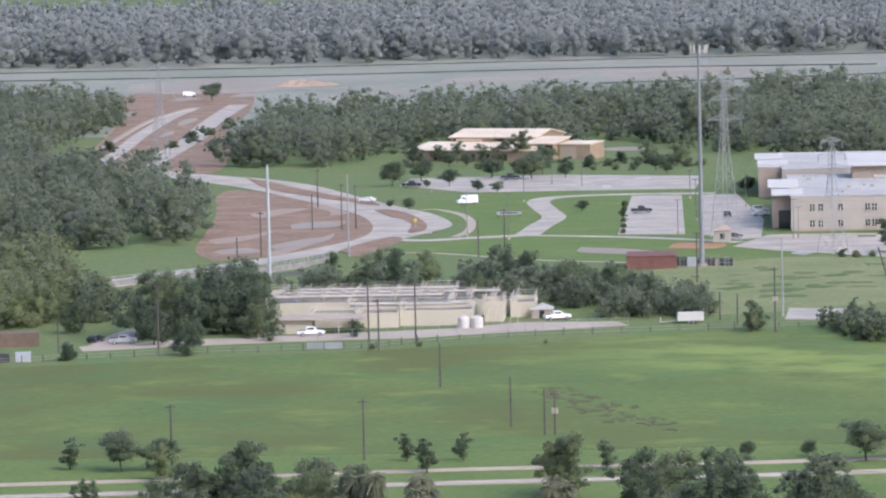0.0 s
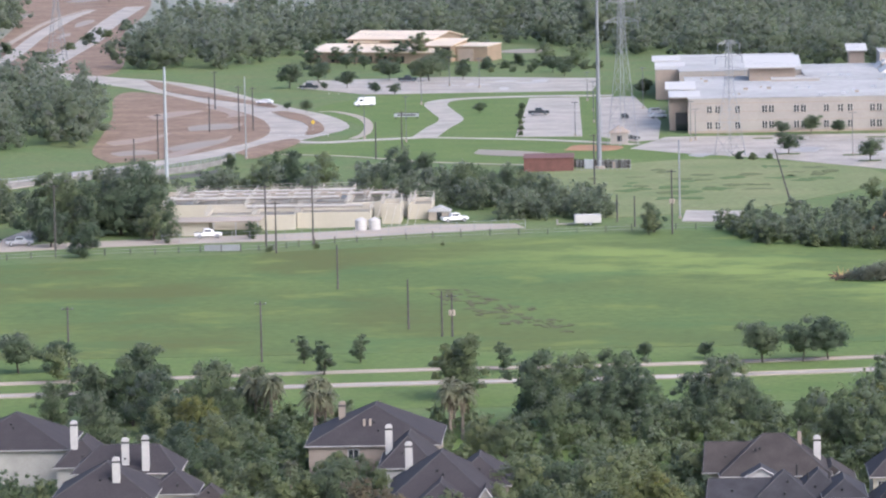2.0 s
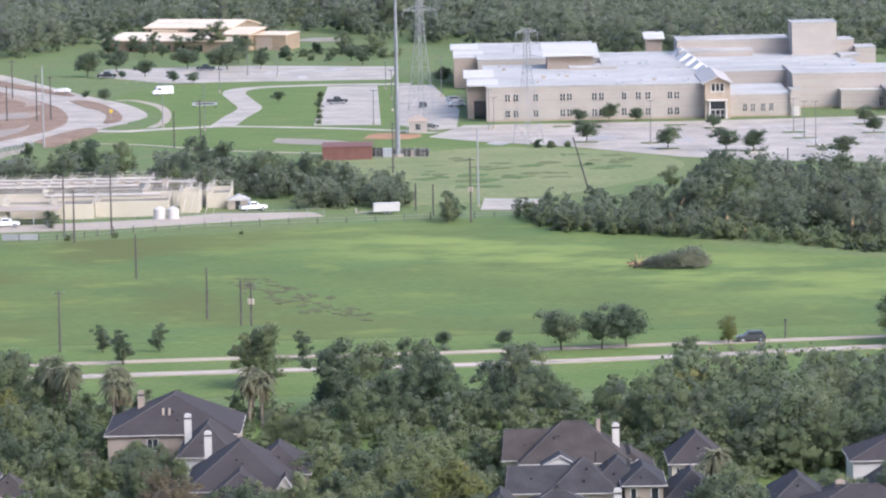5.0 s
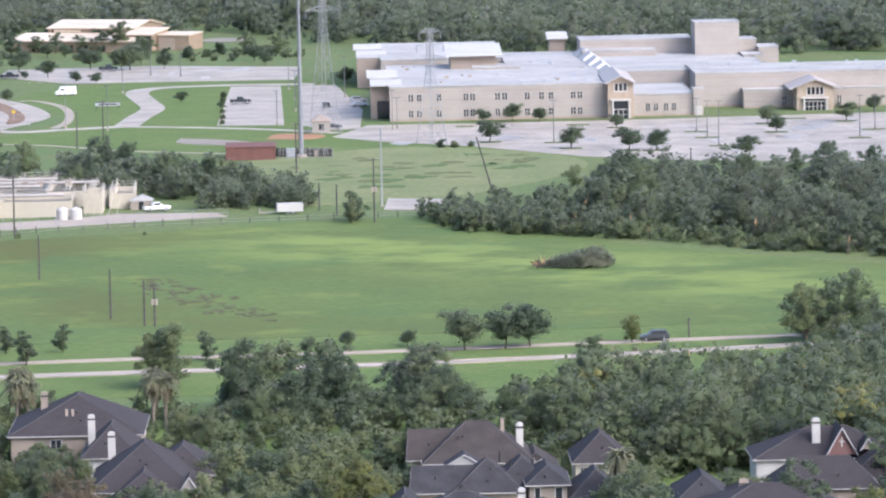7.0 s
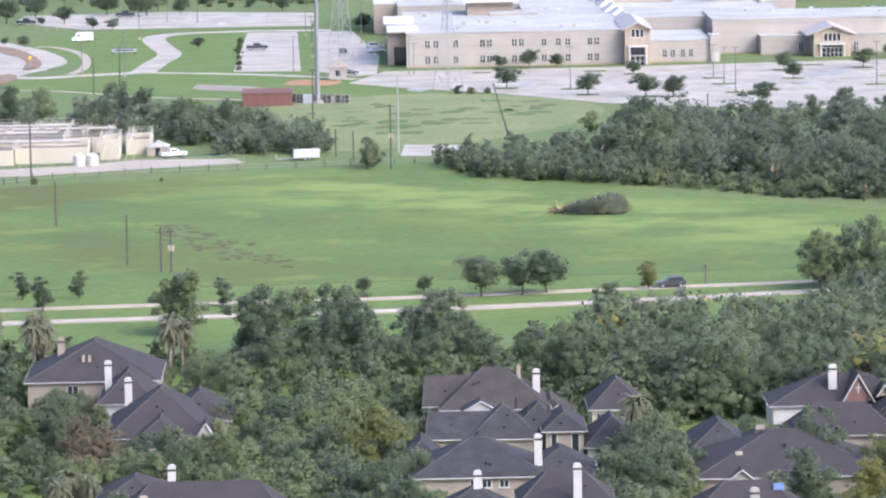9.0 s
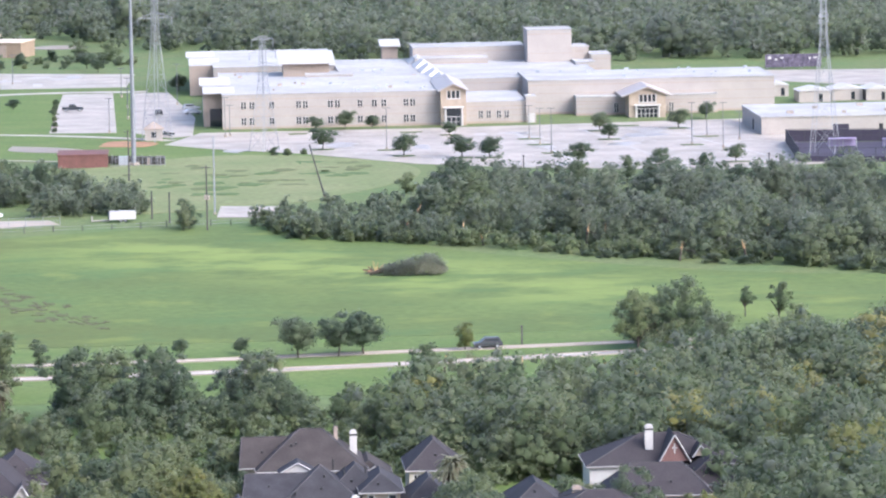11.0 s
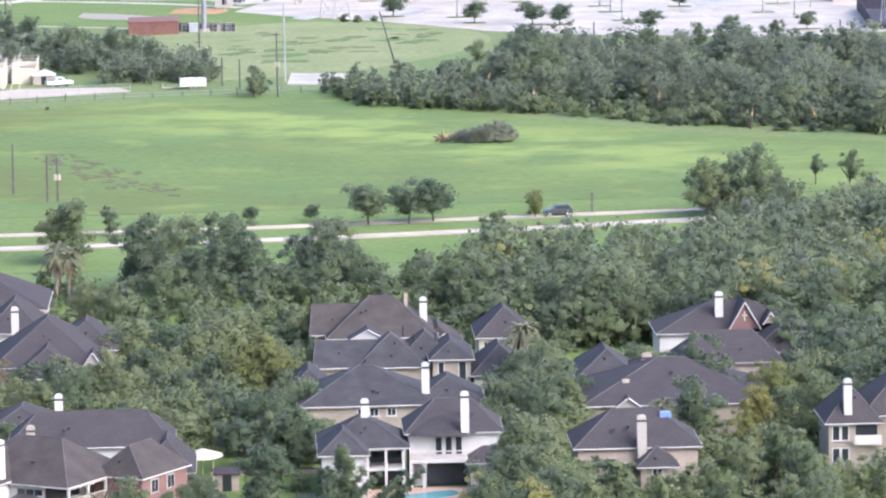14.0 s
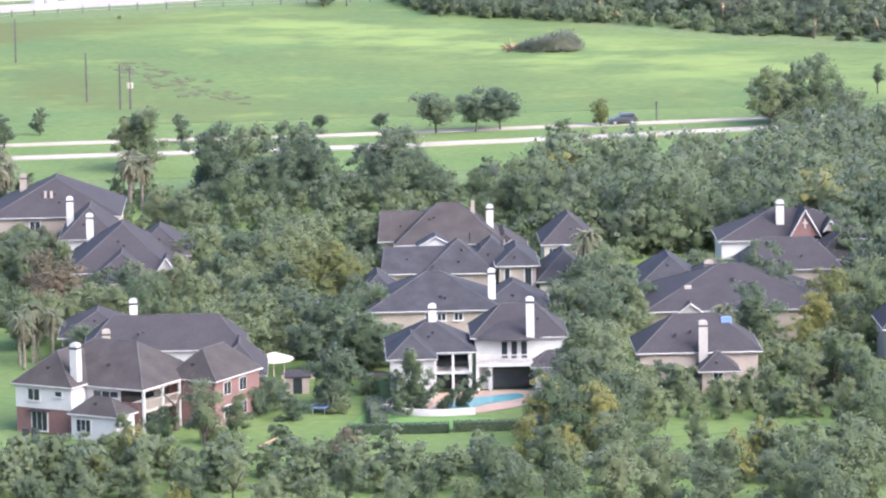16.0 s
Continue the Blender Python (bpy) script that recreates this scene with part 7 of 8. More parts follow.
for (ax, ay), (bx, by) in (((83, 1178), (92, 1085)), ((118, 1185), (136, 1098)), ((100, 1185), (112, 1090))):
    for i in range(40):
        u = i / 40
        x, y = ax + (bx - ax) * u, ay + (by - ay) * u
        box(bm, x - 0.35, x + 0.35, y, y + 1.8, 0.062, 0.075)
tagged(new("stall_lines", mesh_of("stall_lines", bm, WHITE)), "white painted parking lines", "road marking", "", "stuff")
bm = bmesh.new()
for i in range(12):
    x = -90.5 + 0.9 * i
    box(bm, x, x + 0.5, 1222.5, 1226, 0.085, 0.095)
tagged(new("crossing_stripes", mesh_of("crossing_stripes", bm, WHITE)), "white painted crossing stripes", "road marking", "", "stuff")

# ---- storm damage ----
pile = thing("uprooted_tree", 39.5, 863.5, 0, 0, "uprooted tree lying on the field with torn orange wood", "fallen tree")
q = leaf_cloud(np.random.default_rng(3), [(-2.4, 0, 0.7, 1.3, 0.8), (-0.9, 0.4, 0.9, 1.7, 0.8), (1.0, -0.4, 1.1, 1.9, 0.8), (2.4, 0.5, 1.3, 2.0, 0.85), (3.8, -0.5, 1.3, 2.1, 0.85), (5.2, 0.2, 1.4, 2.3, 0.85), (6.6, 0, 1.3, 2.1, 0.85), (5.6, 0.8, 2.5, 1.6, 0.85), (7.6, -0.4, 0.9, 1.3, 0.85), (3.2, -1.2, 0.6, 1.3, 0.7), (6.2, -1.3, 0.6, 1.3, 0.7), (0.2, -1.2, 0.5, 1.1, 0.7)], 7600, 0.18)
crown = new("crown", quad_mesh("crown", q, mat("wilting_leaves", (0.135, 0.155, 0.09), 0.6, var=0.2, scale=0.4, fine=3, col2=(0.16, 0.165, 0.10), island=0.2, sheen=0.3, thin=0.5)))
crown.parent = pile
part("trunk", rod(bmesh.new(), (-5.2, 0, 0.7), (2, 0, 1.0), 0.5, 0.25, 8), BARK, pile)
for k in range(9):
    a = k * 0.7
    part("root", rod(bmesh.new(), (-4.6, 0, 0.9), (-5.7 + 0.8 * math.cos(a * 2), 1.3 * math.sin(a), 0.95 + 1.0 * math.cos(a)), 0.24, 0.05, 6), (BARK, TORN_WOOD, BARK)[k % 3], pile, "torn root")
for k in range(4):
    part("splinter", rod(bmesh.new(), (-4.2 + 0.3 * k, 0.2 * k - 0.4, 1.0), (-4.6 + 0.95 * k, 0.3 * k - 0.5, 2.8 - 0.35 * k), 0.13, 0.03, 5), SPLIT_WOOD, pile, "pale torn splinter")
debris = np.random.default_rng(21)
for x, y, z in ((44.1, 927, 3.2), (46.5, 948, 3.6), (49.6, 958, 4.2), (54.8, 918, 3.0), (58, 912, 1.6), (77, 903, 3.4), (81, 905, 3.0), (86, 889, 2.0), (92, 876, 2.4), (104, 873, 2.6), (115, 866, 2.0), (121, 936, 5.5), (96, 905, 4.0), (110, 890, 4.5), (38, 690, 3.0), (49, 655, 4.5), (70, 650, 6.0), (42, 660, 4.0), (90, 655, 5.5), (38.8, 705, 5.0), (49.6, 689, 6.0), (52.3, 682, 5.5), (61, 687, 6.0), (45.7, 680, 6.2), (66.5, 661, 6.5), (78, 668, 6.5), (85, 640, 7)):
    b = thing("broken_trunk", x, y, 0, 360 * debris.random(), "snapped tree trunk with pale split wood", "broken trunk", "broken trunks")
    lean, thick, torn = debris.uniform(0.1, 1.3), debris.uniform(0.6, 1.05), debris.uniform(0.5, 1.6)
    part("stem", rod(bmesh.new(), (0, 0, 0), (lean, 0, z), 0.24 * thick, 0.18 * thick, 7), BARK, b)
    part("split_top", rod(bmesh.new(), (lean, 0, z - 0.2), (lean * 1.5 + 0.2, debris.uniform(-0.5, 0.5), z + torn), 0.2 * thick, 0.03, 6), SPLIT_WOOD, b, "pale torn wood")
    part("hanging_limb", rod(bmesh.new(), (lean, 0, z), (lean + debris.uniform(1.2, 2.6), debris.uniform(-1, 1), z - debris.uniform(0.4, 1.8)), 0.11 * thick, 0.04, 5), BARK, b)
for x, y, yaw, ln, m in ((42.5, 506.5, 40, 3.2, SPLIT_WOOD), (-7.5, 486.4, 28, 2.4, SPLIT_WOOD), (25.5, 478, 100, 3.4, SPLIT_WOOD), (56, 500, 150, 3, BARK)):
    b = thing("fallen_limb", x, y, 0.3, yaw, "fallen tree limb showing pale wood", "fallen limb", "fallen limbs")
    part("limb", rod(bmesh.new(), (0, 0, 0), (ln, 0, 0.9), 0.2, 0.08, 7), m, b)
    part("twig", rod(bmesh.new(), (ln * 0.6, 0, 0.5), (ln * 0.9, 0.7, 1.2), 0.06, 0.02, 5), BARK, b)
dead = thing("dead_tree", -16.5, 498.6, 0, 0, "bare storm-broken tree in front of the brick house", "dead tree")
bm = bmesh.new()
rod(bm, (0, 0, 0), (0.2, 0, 3.0), 0.28, 0.22, 8)
part("trunk", bm, BARK, dead)
for a, b_, r in (((0.2, 0, 2.6), (-2.2, 0, 5.0), 0.16), ((0.2, 0, 3.0), (1.2, 0.2, 5.4), 0.15), ((1.2, 0.2, 5.4), (2.6, 0, 6.8), 0.09), ((-2.2, 0, 5.0), (-4.0, 0.3, 5.2), 0.08), ((0.8, 0, 4.2), (3.6, 0, 3.4), 0.1)):
    part("limb", rod(bmesh.new(), a, b_, r, r * 0.4, 6), BARK, dead)

# ---- gardens ----
def hedge(x0, x1, y0, y1, h, seed, label="clipped dark green garden hedge"):
    rng = np.random.default_rng(seed)
    n = int(60 * ((x1 - x0) * (y1 - y0) + 2 * h * (x1 - x0 + y1 - y0)) ** 0.9)
    c = np.c_[rng.uniform(x0, x1, n), rng.uniform(y0, y1, n), rng.uniform(0.05, h, n)]
    face = rng.integers(0, 4, n)
    c[face == 0, 2] = h
    c[face == 1, 1] = y0
    c[face == 2, 0] = x0
    c[face == 3, 0] = x1
    nrm = rng.normal(size=(n, 3)) * 0.4
    nrm[face == 0, 2] += 1
    nrm[face == 1, 1] -= 1
    nrm[face == 2, 0] -= 1
    nrm[face == 3, 0] += 1
    nrm /= np.linalg.norm(nrm, axis=1)[:, None]
    u = np.cross(nrm, rng.normal(size=(n, 3)))
    u /= np.linalg.norm(u, axis=1)[:, None]
    v = np.cross(nrm, u)
    s = 0.13
    root = thing("hedge", (x0 + x1) / 2, (y0 + y1) / 2, 0, 0, label, "hedge", "hedges")
    set_world(part("core", boxes((x0 + 0.08, x1 - 0.08, y0 + 0.08, y1 - 0.08, 0, h - 0.08)), LEAF[0], root))
    lv = new("leaves", quad_mesh("leaves", np.stack((c - u * s, c - v * s * 0.6, c + u * s, c + v * s * 0.6), 1), LEAF[0]))
    lv.parent = root
    set_world(lv)


hedge(2.0, 12.8, 493.5, 494.8, 1.1, 1), hedge(13.4, 22, 494, 495.4, 1.1, 2), hedge(-33.5, -24.8, 486.3, 487.6, 1.0, 3), hedge(44, 62, 506, 507.8, 1.2, 4), hedge(4.6, 5.4, 497, 506, 1.3, 5), hedge(24, 38, 500, 501.4, 1.1, 6), hedge(-31.5, -31.0, 489, 495, 1.2, 7)
structure("ground_bright_lawn", patch([(2.0, 497), (4.4, 508), (6, 506), (10, 502.6), (16, 502.6), (20, 499), (20, 496), (4, 495.4)], 0.07), mat("clipped_lawn", (0.125, 0.225, 0.05), 0.9, var=0.12, scale=0.3, fine=3, coords="World"), "bright clipped lawn below the pool", "lawn")
structure("pavement_garden_path", ribbon(bmesh.new(), [(-20, 484), (-7, 485.5), (7, 483.5), (25, 486), (45, 492), (65, 494)], 2.0, 0.06), LAWN, "grassy path behind the gardens", "path")
pergola = thing("garden_umbrella", -6.1, 526, 0, 0, "large oval white garden canopy on posts", "canopy")
bm = bmesh.new()
ring = [bm.verts.new((2.3 * math.cos(k * math.tau / 20), 3.2 * math.sin(k * math.tau / 20), 2.9)) for k in range(20)]
top = bm.verts.new((0, 0, 3.7))
for k in range(20):
    bm.faces.new((ring[k], ring[(k + 1) % 20], top))
bm.faces.new(ring[::-1])
part("canopy", bm, CREAM, pergola)
for k in (-1.2, 0, 1.2):
    part("post", boxes((k - 0.08, k + 0.08, -0.4, -0.24, 0, 2.95)), CREAM, pergola)
for i, (x, y) in enumerate(((8.3, 507.5), (9.9, 507), (12.6, 507), (14.6, 508.5))):
    c = thing("cypress", x, y, 0, 0, "dark slender cypress leaning from the storm", "cypress", "leaning cypresses")
    n = 6
    lob = [(0.62 * k, 0.15 * k, 0.4 + 0.62 * k, 0.74 - 0.07 * k, 1.1) for k in range(n)]
    lv = new("foliage", quad_mesh("foliage", leaf_cloud(np.random.default_rng(40 + i), lob, 1300, 0.14, 0.6), LEAF[0]))
    lv.parent = c
    part("trunk", rod(bmesh.new(), (0, 0, 0), (2.6, 0.75, 3.4), 0.1, 0.04, 6), BARK, c)
for x in (-32.6, -31.6):
    c = thing("wheelie_bin", x, 496.4, 0, 0, "dark plastic wheelie bin by the wall", "bin", "bins")
    part("body", boxes((-0.35, 0.35, -0.35, 0.35, 0.1, 1.0)), BLACK, c)
    part("lid", boxes((-0.38, 0.38, -0.4, 0.36, 1.0, 1.08)), BLACK, c)
far_pile = thing("earth_mound", -187, 2055, 0, 0, "pale brown mound of excavated earth", "earth mound")
bm = bmesh.new()
rng2 = random.Random(4)
rows = []
for i in range(13):
    rows.append([bm.verts.new((-14 + 28 * i / 12, -8 + 16 * j / 6, 3.0 * max(0, 1 - ((i - 6) / 6.2) ** 2) * max(0, 1 - ((j - 3) / 3.0) ** 2) * rng2.uniform(0.6, 1.1))) for j in range(7)])
for a, b in zip(rows, rows[1:]):
    for j in range(6):
        bm.faces.new((a[j], b[j], b[j + 1], a[j + 1]))
part("earth", bm, mat("orange_earth", (0.36, 0.27, 0.2), 0.8, var=0.15, scale=0.1, fine=1), far_pile)

# ---- fenced compound round the mast ----
compound = thing("mesh_fence", -11, 1110, 0, 0, "dark mesh fence round the mast's compound", "fence")
MESH_DARK = mat("dark_mesh", (0.07, 0.065, 0.055), 0.8, var=0.3, scale=1.5, fine=8)
for k in range(9):
    x0 = -18.5 + 1.75 * k
    y0 = 1114.0 - 0.6 * k
    set_world(part("panel", boxes((x0 + 0.06, x0 + 1.69, y0, y0 + 0.05, 0.1, 2.0)), MESH_DARK, compound))
    set_world(part("post", rod(bmesh.new(), (x0, y0, 0), (x0, y0, 2.3), 0.05, sides=6), LATTICE, compound))
# ---- far clutter on the building site ----
truck = thing("box_truck", -229, 1975, 0, 8, "white box truck on the far building site", "truck")
part("box", boxes((-2.0, 1.8, -1.1, 1.1, 0.6, 2.3)), CAR["white"], truck)
part("cab", boxes((1.85, 3.2, -1.05, 1.05, 0.5, 1.9)), CAR["white"], truck, "white cab")
part("windscreen", boxes((3.2, 3.23, -0.9, 0.9, 1.2, 1.8)), GLASS, truck)
for x in (-1.3, 2.5):
    for s in (-1, 1):
        part("wheel", rod(bmesh.new(), (x, s * 1.15, 0.5), (x, s * 0.85, 0.5), 0.5, 0.5, 12), BLACK, truck)

# ---- lawn between the brick house and the pool ----
small_shed(-3.4, 520.4, 2.6, 2.4, 2.0, BUFF_DARK, SHINGLE[0], "small dark garden shed on the lawn")
tramp = thing("trampoline", -1.1, 507.3, 0, 0, "round garden trampoline with a blue rim", "trampoline")
bm = bmesh.new()
n = 24
for k in range(n):
    a0, a1 = math.tau * k / n, math.tau * (k + 1) / n
    lo = [bm.verts.new((r * math.cos(a), r * math.sin(a), z)) for r, a, z in ((1.1, a0, 0.78), (1.1, a1, 0.78), (1.4, a1, 0.78), (1.4, a0, 0.78))]
    hi = [bm.verts.new(v.co + Vector((0, 0, 0.06))) for v in lo]
    bm.faces.new(hi), bm.faces.new(lo[::-1]), bm.faces.new((lo[3], lo[2], hi[2], hi[3])), bm.faces.new((lo[1], lo[0], hi[0], hi[1]))
part("rim", bm, BLUE, tramp, "blue padded rim")
part("mat", rod(bmesh.new(), (0, 0, 0.76), (0, 0, 0.79), 1.1, 1.1, 24), BLACK, tramp, "black jumping mat")
for k in range(6):
    a = math.tau * k / 6
    part("leg", rod(bmesh.new(), (1.3 * math.cos(a), 1.3 * math.sin(a), 0), (1.3 * math.cos(a), 1.3 * math.sin(a), 0.78), 0.04, 0.04, 6), STEEL, tramp)
gw = thing("garden_wall", 2, 529.1, 0, 0, "low dark wall across the lawn", "garden wall")
set_world(part("coping", boxes((-5.3, 7.3, 528.8, 529.2, 0.55, 0.65)), RIDGE, gw)), set_world(part("wall", boxes((-5.3, 7.3, 528.85, 529.15, 0, 0.55)), BUFF_DARK, gw))
hedge(4.1, 6.3, 497.5, 513.7, 0.7, 77, "low broad clipped green hedge")


# ---- street trees along the near road ----
for kind, x, y, h in (("cone", -107.6, 752, 5.1), ("street", -99, 749, 5.8), ("street", -92.6, 749, 4.8), ("cone", -54.3, 756, 4.5), ("cone", -50.1, 741, 5.5), ("cone", -45.3, 756.5, 4.5), ("cone", -22.2, 742, 4.6), ("street", 18.3, 748.3, 6.3), ("street", 24.6, 748.5, 5.6), ("street", 28.6, 750.5, 6.8), ("street", -0.3, 755, 2.6), ("street", 9.3, 754.5, 2.6), ("yellow", 44.8, 753, 4.4)):
    plant(kind, x, y, h * 1.05, 1.22 if kind == "street" else 1.15)
plant("pale", 9.6, 508.6, 6.9, 0.8)
for kind, x, y, h, w in (("round", -118, 964, 13.0, 1.15), ("round", -112.5, 972, 12.0, 1.1), ("round", -106.5, 972, 14.5, 1.05), ("round", -101.5, 968, 11.0, 1.1), ("pale", -98.5, 958, 7.0, 1.2), ("round", -109, 927, 7.0, 1.0), ("round", -103, 985, 13.0, 1.0),
                         ("tall", 51.7, 558.5, 10.6, 1.0), ("tall", 53.6, 556, 8.5, 1.0), ("tall", 33.2, 548, 11.5, 1.0), ("yellow", 0.3, 575, 9.5, 1.3), ("yellow", 60.5, 552, 8.2, 1.0), ("yellow", 57, 540.5, 7.2, 0.9), ("rusty", -35.2, 581, 8.0, 1.0)):
    plant(kind, x, y, h, w)
for kind, x, y, h in (("round", -29, 582, 4.6), ("pale", -25.5, 581, 4.2), ("round", -21, 582.5, 4.6), ("round", -36.5, 603, 4.8), ("pale", -41, 622.5, 5), ("round", -37, 622, 5), ("round", 54, 568.5, 4.4), ("pale", 58, 567.5, 4.4), ("round", 63.5, 569, 5),
                      ("bush", 9, 567, 3.2), ("bush", 12, 566.5, 3.0), ("pale", 5, 541.5, 4.6), ("round", 8.2, 540, 4.2), ("pale", 10.2, 536.5, 4.2), ("pale", 3, 583, 5.5), ("round", 5.5, 586, 5),
                      ("yellow", -16.5, 477.5, 2.6), ("pale", -9.5, 474, 3.0), ("pale", -3.4, 474, 2.8), ("bush", -14.6, 479, 1.8), ("rusty", 1.8, 471, 5.4), ("yellow", -20.2, 474, 5.5), ("bush", -6.4, 478, 1.6), ("round", -31, 474, 2.4), ("bush", -24, 491, 1.6), ("pale", -18.8, 489.5, 3.6)):
    plant(kind, x, y, h)
for kind, x, y, h in (("pale", -21.5, 488, 4.2), ("round", -13, 491, 4.0), ("pale", -10, 496, 4.6), ("open", -17, 486, 5.5), ("bush", 35.5, 514, 3), ("bush", 38.5, 513.5, 3.2), ("pale", 40.2, 513.5, 3.4), ("pale", 54, 551.5, 4.6), ("round", 58, 551, 4.6), ("pale", 61.8, 552, 5),
                      ("round", -29, 539, 5.5), ("pale", -25, 538.5, 5.2), ("round", -22, 540, 5), ("street", -1.9, 531.5, 6.2), ("street", 4.5, 530.6, 6.4), ("pale", 1.6, 523.2, 4.0), ("round", 0.3, 508.1, 3.6), ("bush", -5.9, 513.9, 2.6)):
    plant(kind, x, y, h)


# ---- trees, kind by kind: x, y, height ----
for x, y, h in ((-14.8, 678.4, 11.5), (-10.5, 673.3, 11), (-12.6, 655.2, 9), (-8, 660.5, 9), (11.5, 676.8, 10.5), (14.9, 669.8, 8.5), (7.8, 674.1, 8.5), (10.3, 659.1, 8), (-75.3, 712.4, 9), (-63.6, 690.5, 9), (-75, 689.5, 8.5), (-67, 661.2, 8), (-79.9, 689.5, 9), (-64.5, 696.2, 8.5), (-11.8, 685.6, 10.5), (-3.7, 685.3, 10), (10.4, 680.3, 10), (79.7, 754.3, 10.5), (71.8, 747.3, 9.5), (74.5, 751.9, 10), (82.5, 739.6, 8.5), (83.9, 732.7, 7.5), (95.2, 742.2, 7), (-37.8, 595.4, 8.5), (-24.6, 572.3, 7), (-35.7, 553.2, 7), (49.2, 537.2, 9), (64.3, 556.3, 9), (64.1, 538.2, 8.5), (26.9, 494.8, 9),):
    plant("round", x, y, h)
for x, y, h in ((30.3, 483.7, 8.5), (4.3, 532.2, 7), (4.6, 551.4, 7.5), (1.9, 540.4, 8), (34.5, 567.8, 9), (36, 558.6, 8), (-22.8, 562.7, 7), (-80.4, 689.7, 9), (-69.6, 677.1, 9.5), (-62.8, 681.3, 10.5), (-76.2, 662.5, 8.5), (-61.6, 631.2, 8.5), (-58.3, 637.6, 8), (-55, 640.4, 8), (-63, 626.5, 7), (-58.2, 617, 7), (-54.8, 616.6, 7), (-86.1, 685.7, 7), (-41.3, 603.7, 7), (24.8, 478.3, 9), (56.7, 476.6, 8), (51.8, 444.5, 9), (47.4, 433.9, 9), (43.5, 436.8, 8), (35.7, 437.7, 8), (13.3, 442.7, 5.2), (4.5, 556, 7), (6.3, 586, 7), (-118.3, 969.6, 13), (-121.8, 960.3, 11),):
    plant("round", x, y, h)
for x, y, h in ((-113.4, 961.8, 9), (-107.5, 994.1, 14), (-113.1, 1000.6, 12), (-102.4, 983.6, 11.5), (-99.1, 960.6, 6), (-94.9, 952.4, 5), (-118.2, 948.9, 8), (-110.9, 944.2, 5.5), (-137.8, 975.6, 7), (-137.5, 1017.1, 8), (-159.6, 1068.2, 9), (-156.3, 1020.9, 8), (-146.8, 1005.3, 8), (-83.1, 1035.6, 8.5), (-77.3, 1058.1, 10), (-71, 1056.7, 9), (-81.9, 1068.4, 9.5), (-51.9, 1051, 11), (-47.4, 1047, 10), (-54.6, 1030.9, 9), (-57.3, 1023.4, 7.5), (-38.6, 1026.3, 8.5), (-35.1, 1031.1, 9), (-28.9, 1024.2, 8.5), (-23.9, 1016.5, 7.5), (-41.4, 1034.6, 6), (-32.4, 1018.8, 6), (-78.3, 957.5, 4), (59.9, 1024.6, 8), (54, 1006.4, 7.5),):
    plant("round", x, y, h)
for x, y, h in ((97.4, 1035.1, 6.5), (114.3, 1031.8, 7), (102.6, 1038.3, 5.5), (48.9, 1022.8, 5), (2.1, 957.1, 5), (-12.1, 1024, 4.5), (-26.2, 1039.8, 6.5), (-22.1, 1016.5, 6), (-27.7, 1024.8, 6), (-7.1, 994.2, 3.5),):
    plant("round", x, y, h)
for x, y, h in ((-2.8, 672.5, 11.5), (-1, 668.8, 10), (-5.3, 665.6, 10.5), (-74.1, 697.4, 11), (-69.9, 688.3, 9), (30.5, 541.7, 10), (31.5, 536.5, 9.5), (32.3, 559.2, 9), (36.5, 546.7, 7.5), (-74.3, 686.7, 10), (-56.7, 649.6, 9),):
    plant("tall", x, y, h)
for x, y, h in ((-27.3, 709.1, 10), (-22.1, 645.5, 7), (-19, 642.2, 7), (-56.2, 674.2, 8.5), (-27.6, 715.9, 9), (-65.8, 661, 8), (-56.9, 694, 7), (-46.4, 680.1, 7), (27.9, 506.7, 10), (30.1, 499.6, 9), (5.7, 604.8, 8), (-74.3, 700, 10.5), (-55.9, 679.3, 9), (-66.7, 651.6, 8), (-47.9, 604.3, 7), (-24.3, 452.6, 5.2), (-18.5, 456.2, 5.2), (1.7, 458.1, 5.2), (5.9, 446.5, 5.5), (9.2, 450.1, 5.2), (17.6, 445.1, 7.5), (38.2, 448.5, 8), (28.3, 444.5, 9), (32.9, 449.4, 8.5), (-6.3, 442.6, 5.9), (-1.6, 444.8, 5.9), (46, 450.4, 8), (49.4, 442, 9), (-12.8, 446.1, 5.9), (22.5, 436.5, 8),):
    plant("pale", x, y, h)
for x, y, h in ((3.6, 578, 7), (-92.4, 1071.2, 5), (-93.7, 1042.5, 5), (-12.1, 1030.6, 4), (1.6, 960.3, 6), (1, 952.9, 5), (-96.8, 1063.2, 4.5),):
    plant("pale", x, y, h)
grove("pale", ((2.5, 669.5, 6), (5.6, 664.2, 6), (0.1, 651.4, 6.5), (17.4, 662.6, 5), (-97.4, 695.5, 6), (2, 558.7, 5.9), (5.8, 554.3, 6.3), (-5.5, 605.5, 7.8), (4, 568.8, 6), (-9.1, 563.4, 7), (-4.2, 557.6, 6.4), (-13.8, 547.8, 5.6), (1.1, 576.8, 6.4), (4.7, 530.8, 7.6), (-10.2, 558.3, 5.5), (27.9, 494.5, 6.5), (31.1, 509.8, 6.3), (28.4, 532.6, 7), (29.2, 551.3, 7.7), (33.6, 539.7, 7), (7.6, 511.9, 4), (30.6, 571.3, 6.5), (50.4, 534.9, 5.5), (7.5, 503.2, 3.5), (-40.5, 578.4, 5.5), (16, 459, 6.5), (-29.4, 455.5, 4.4), (-27.5, 582, 5.5), (-6.5, 508, 4), (31.5, 540, 6), (46.5, 583, 6), (5.2, 536, 5.5), (-21, 580, 4.8), (-36, 602, 4.5), (63, 568, 5.5)))
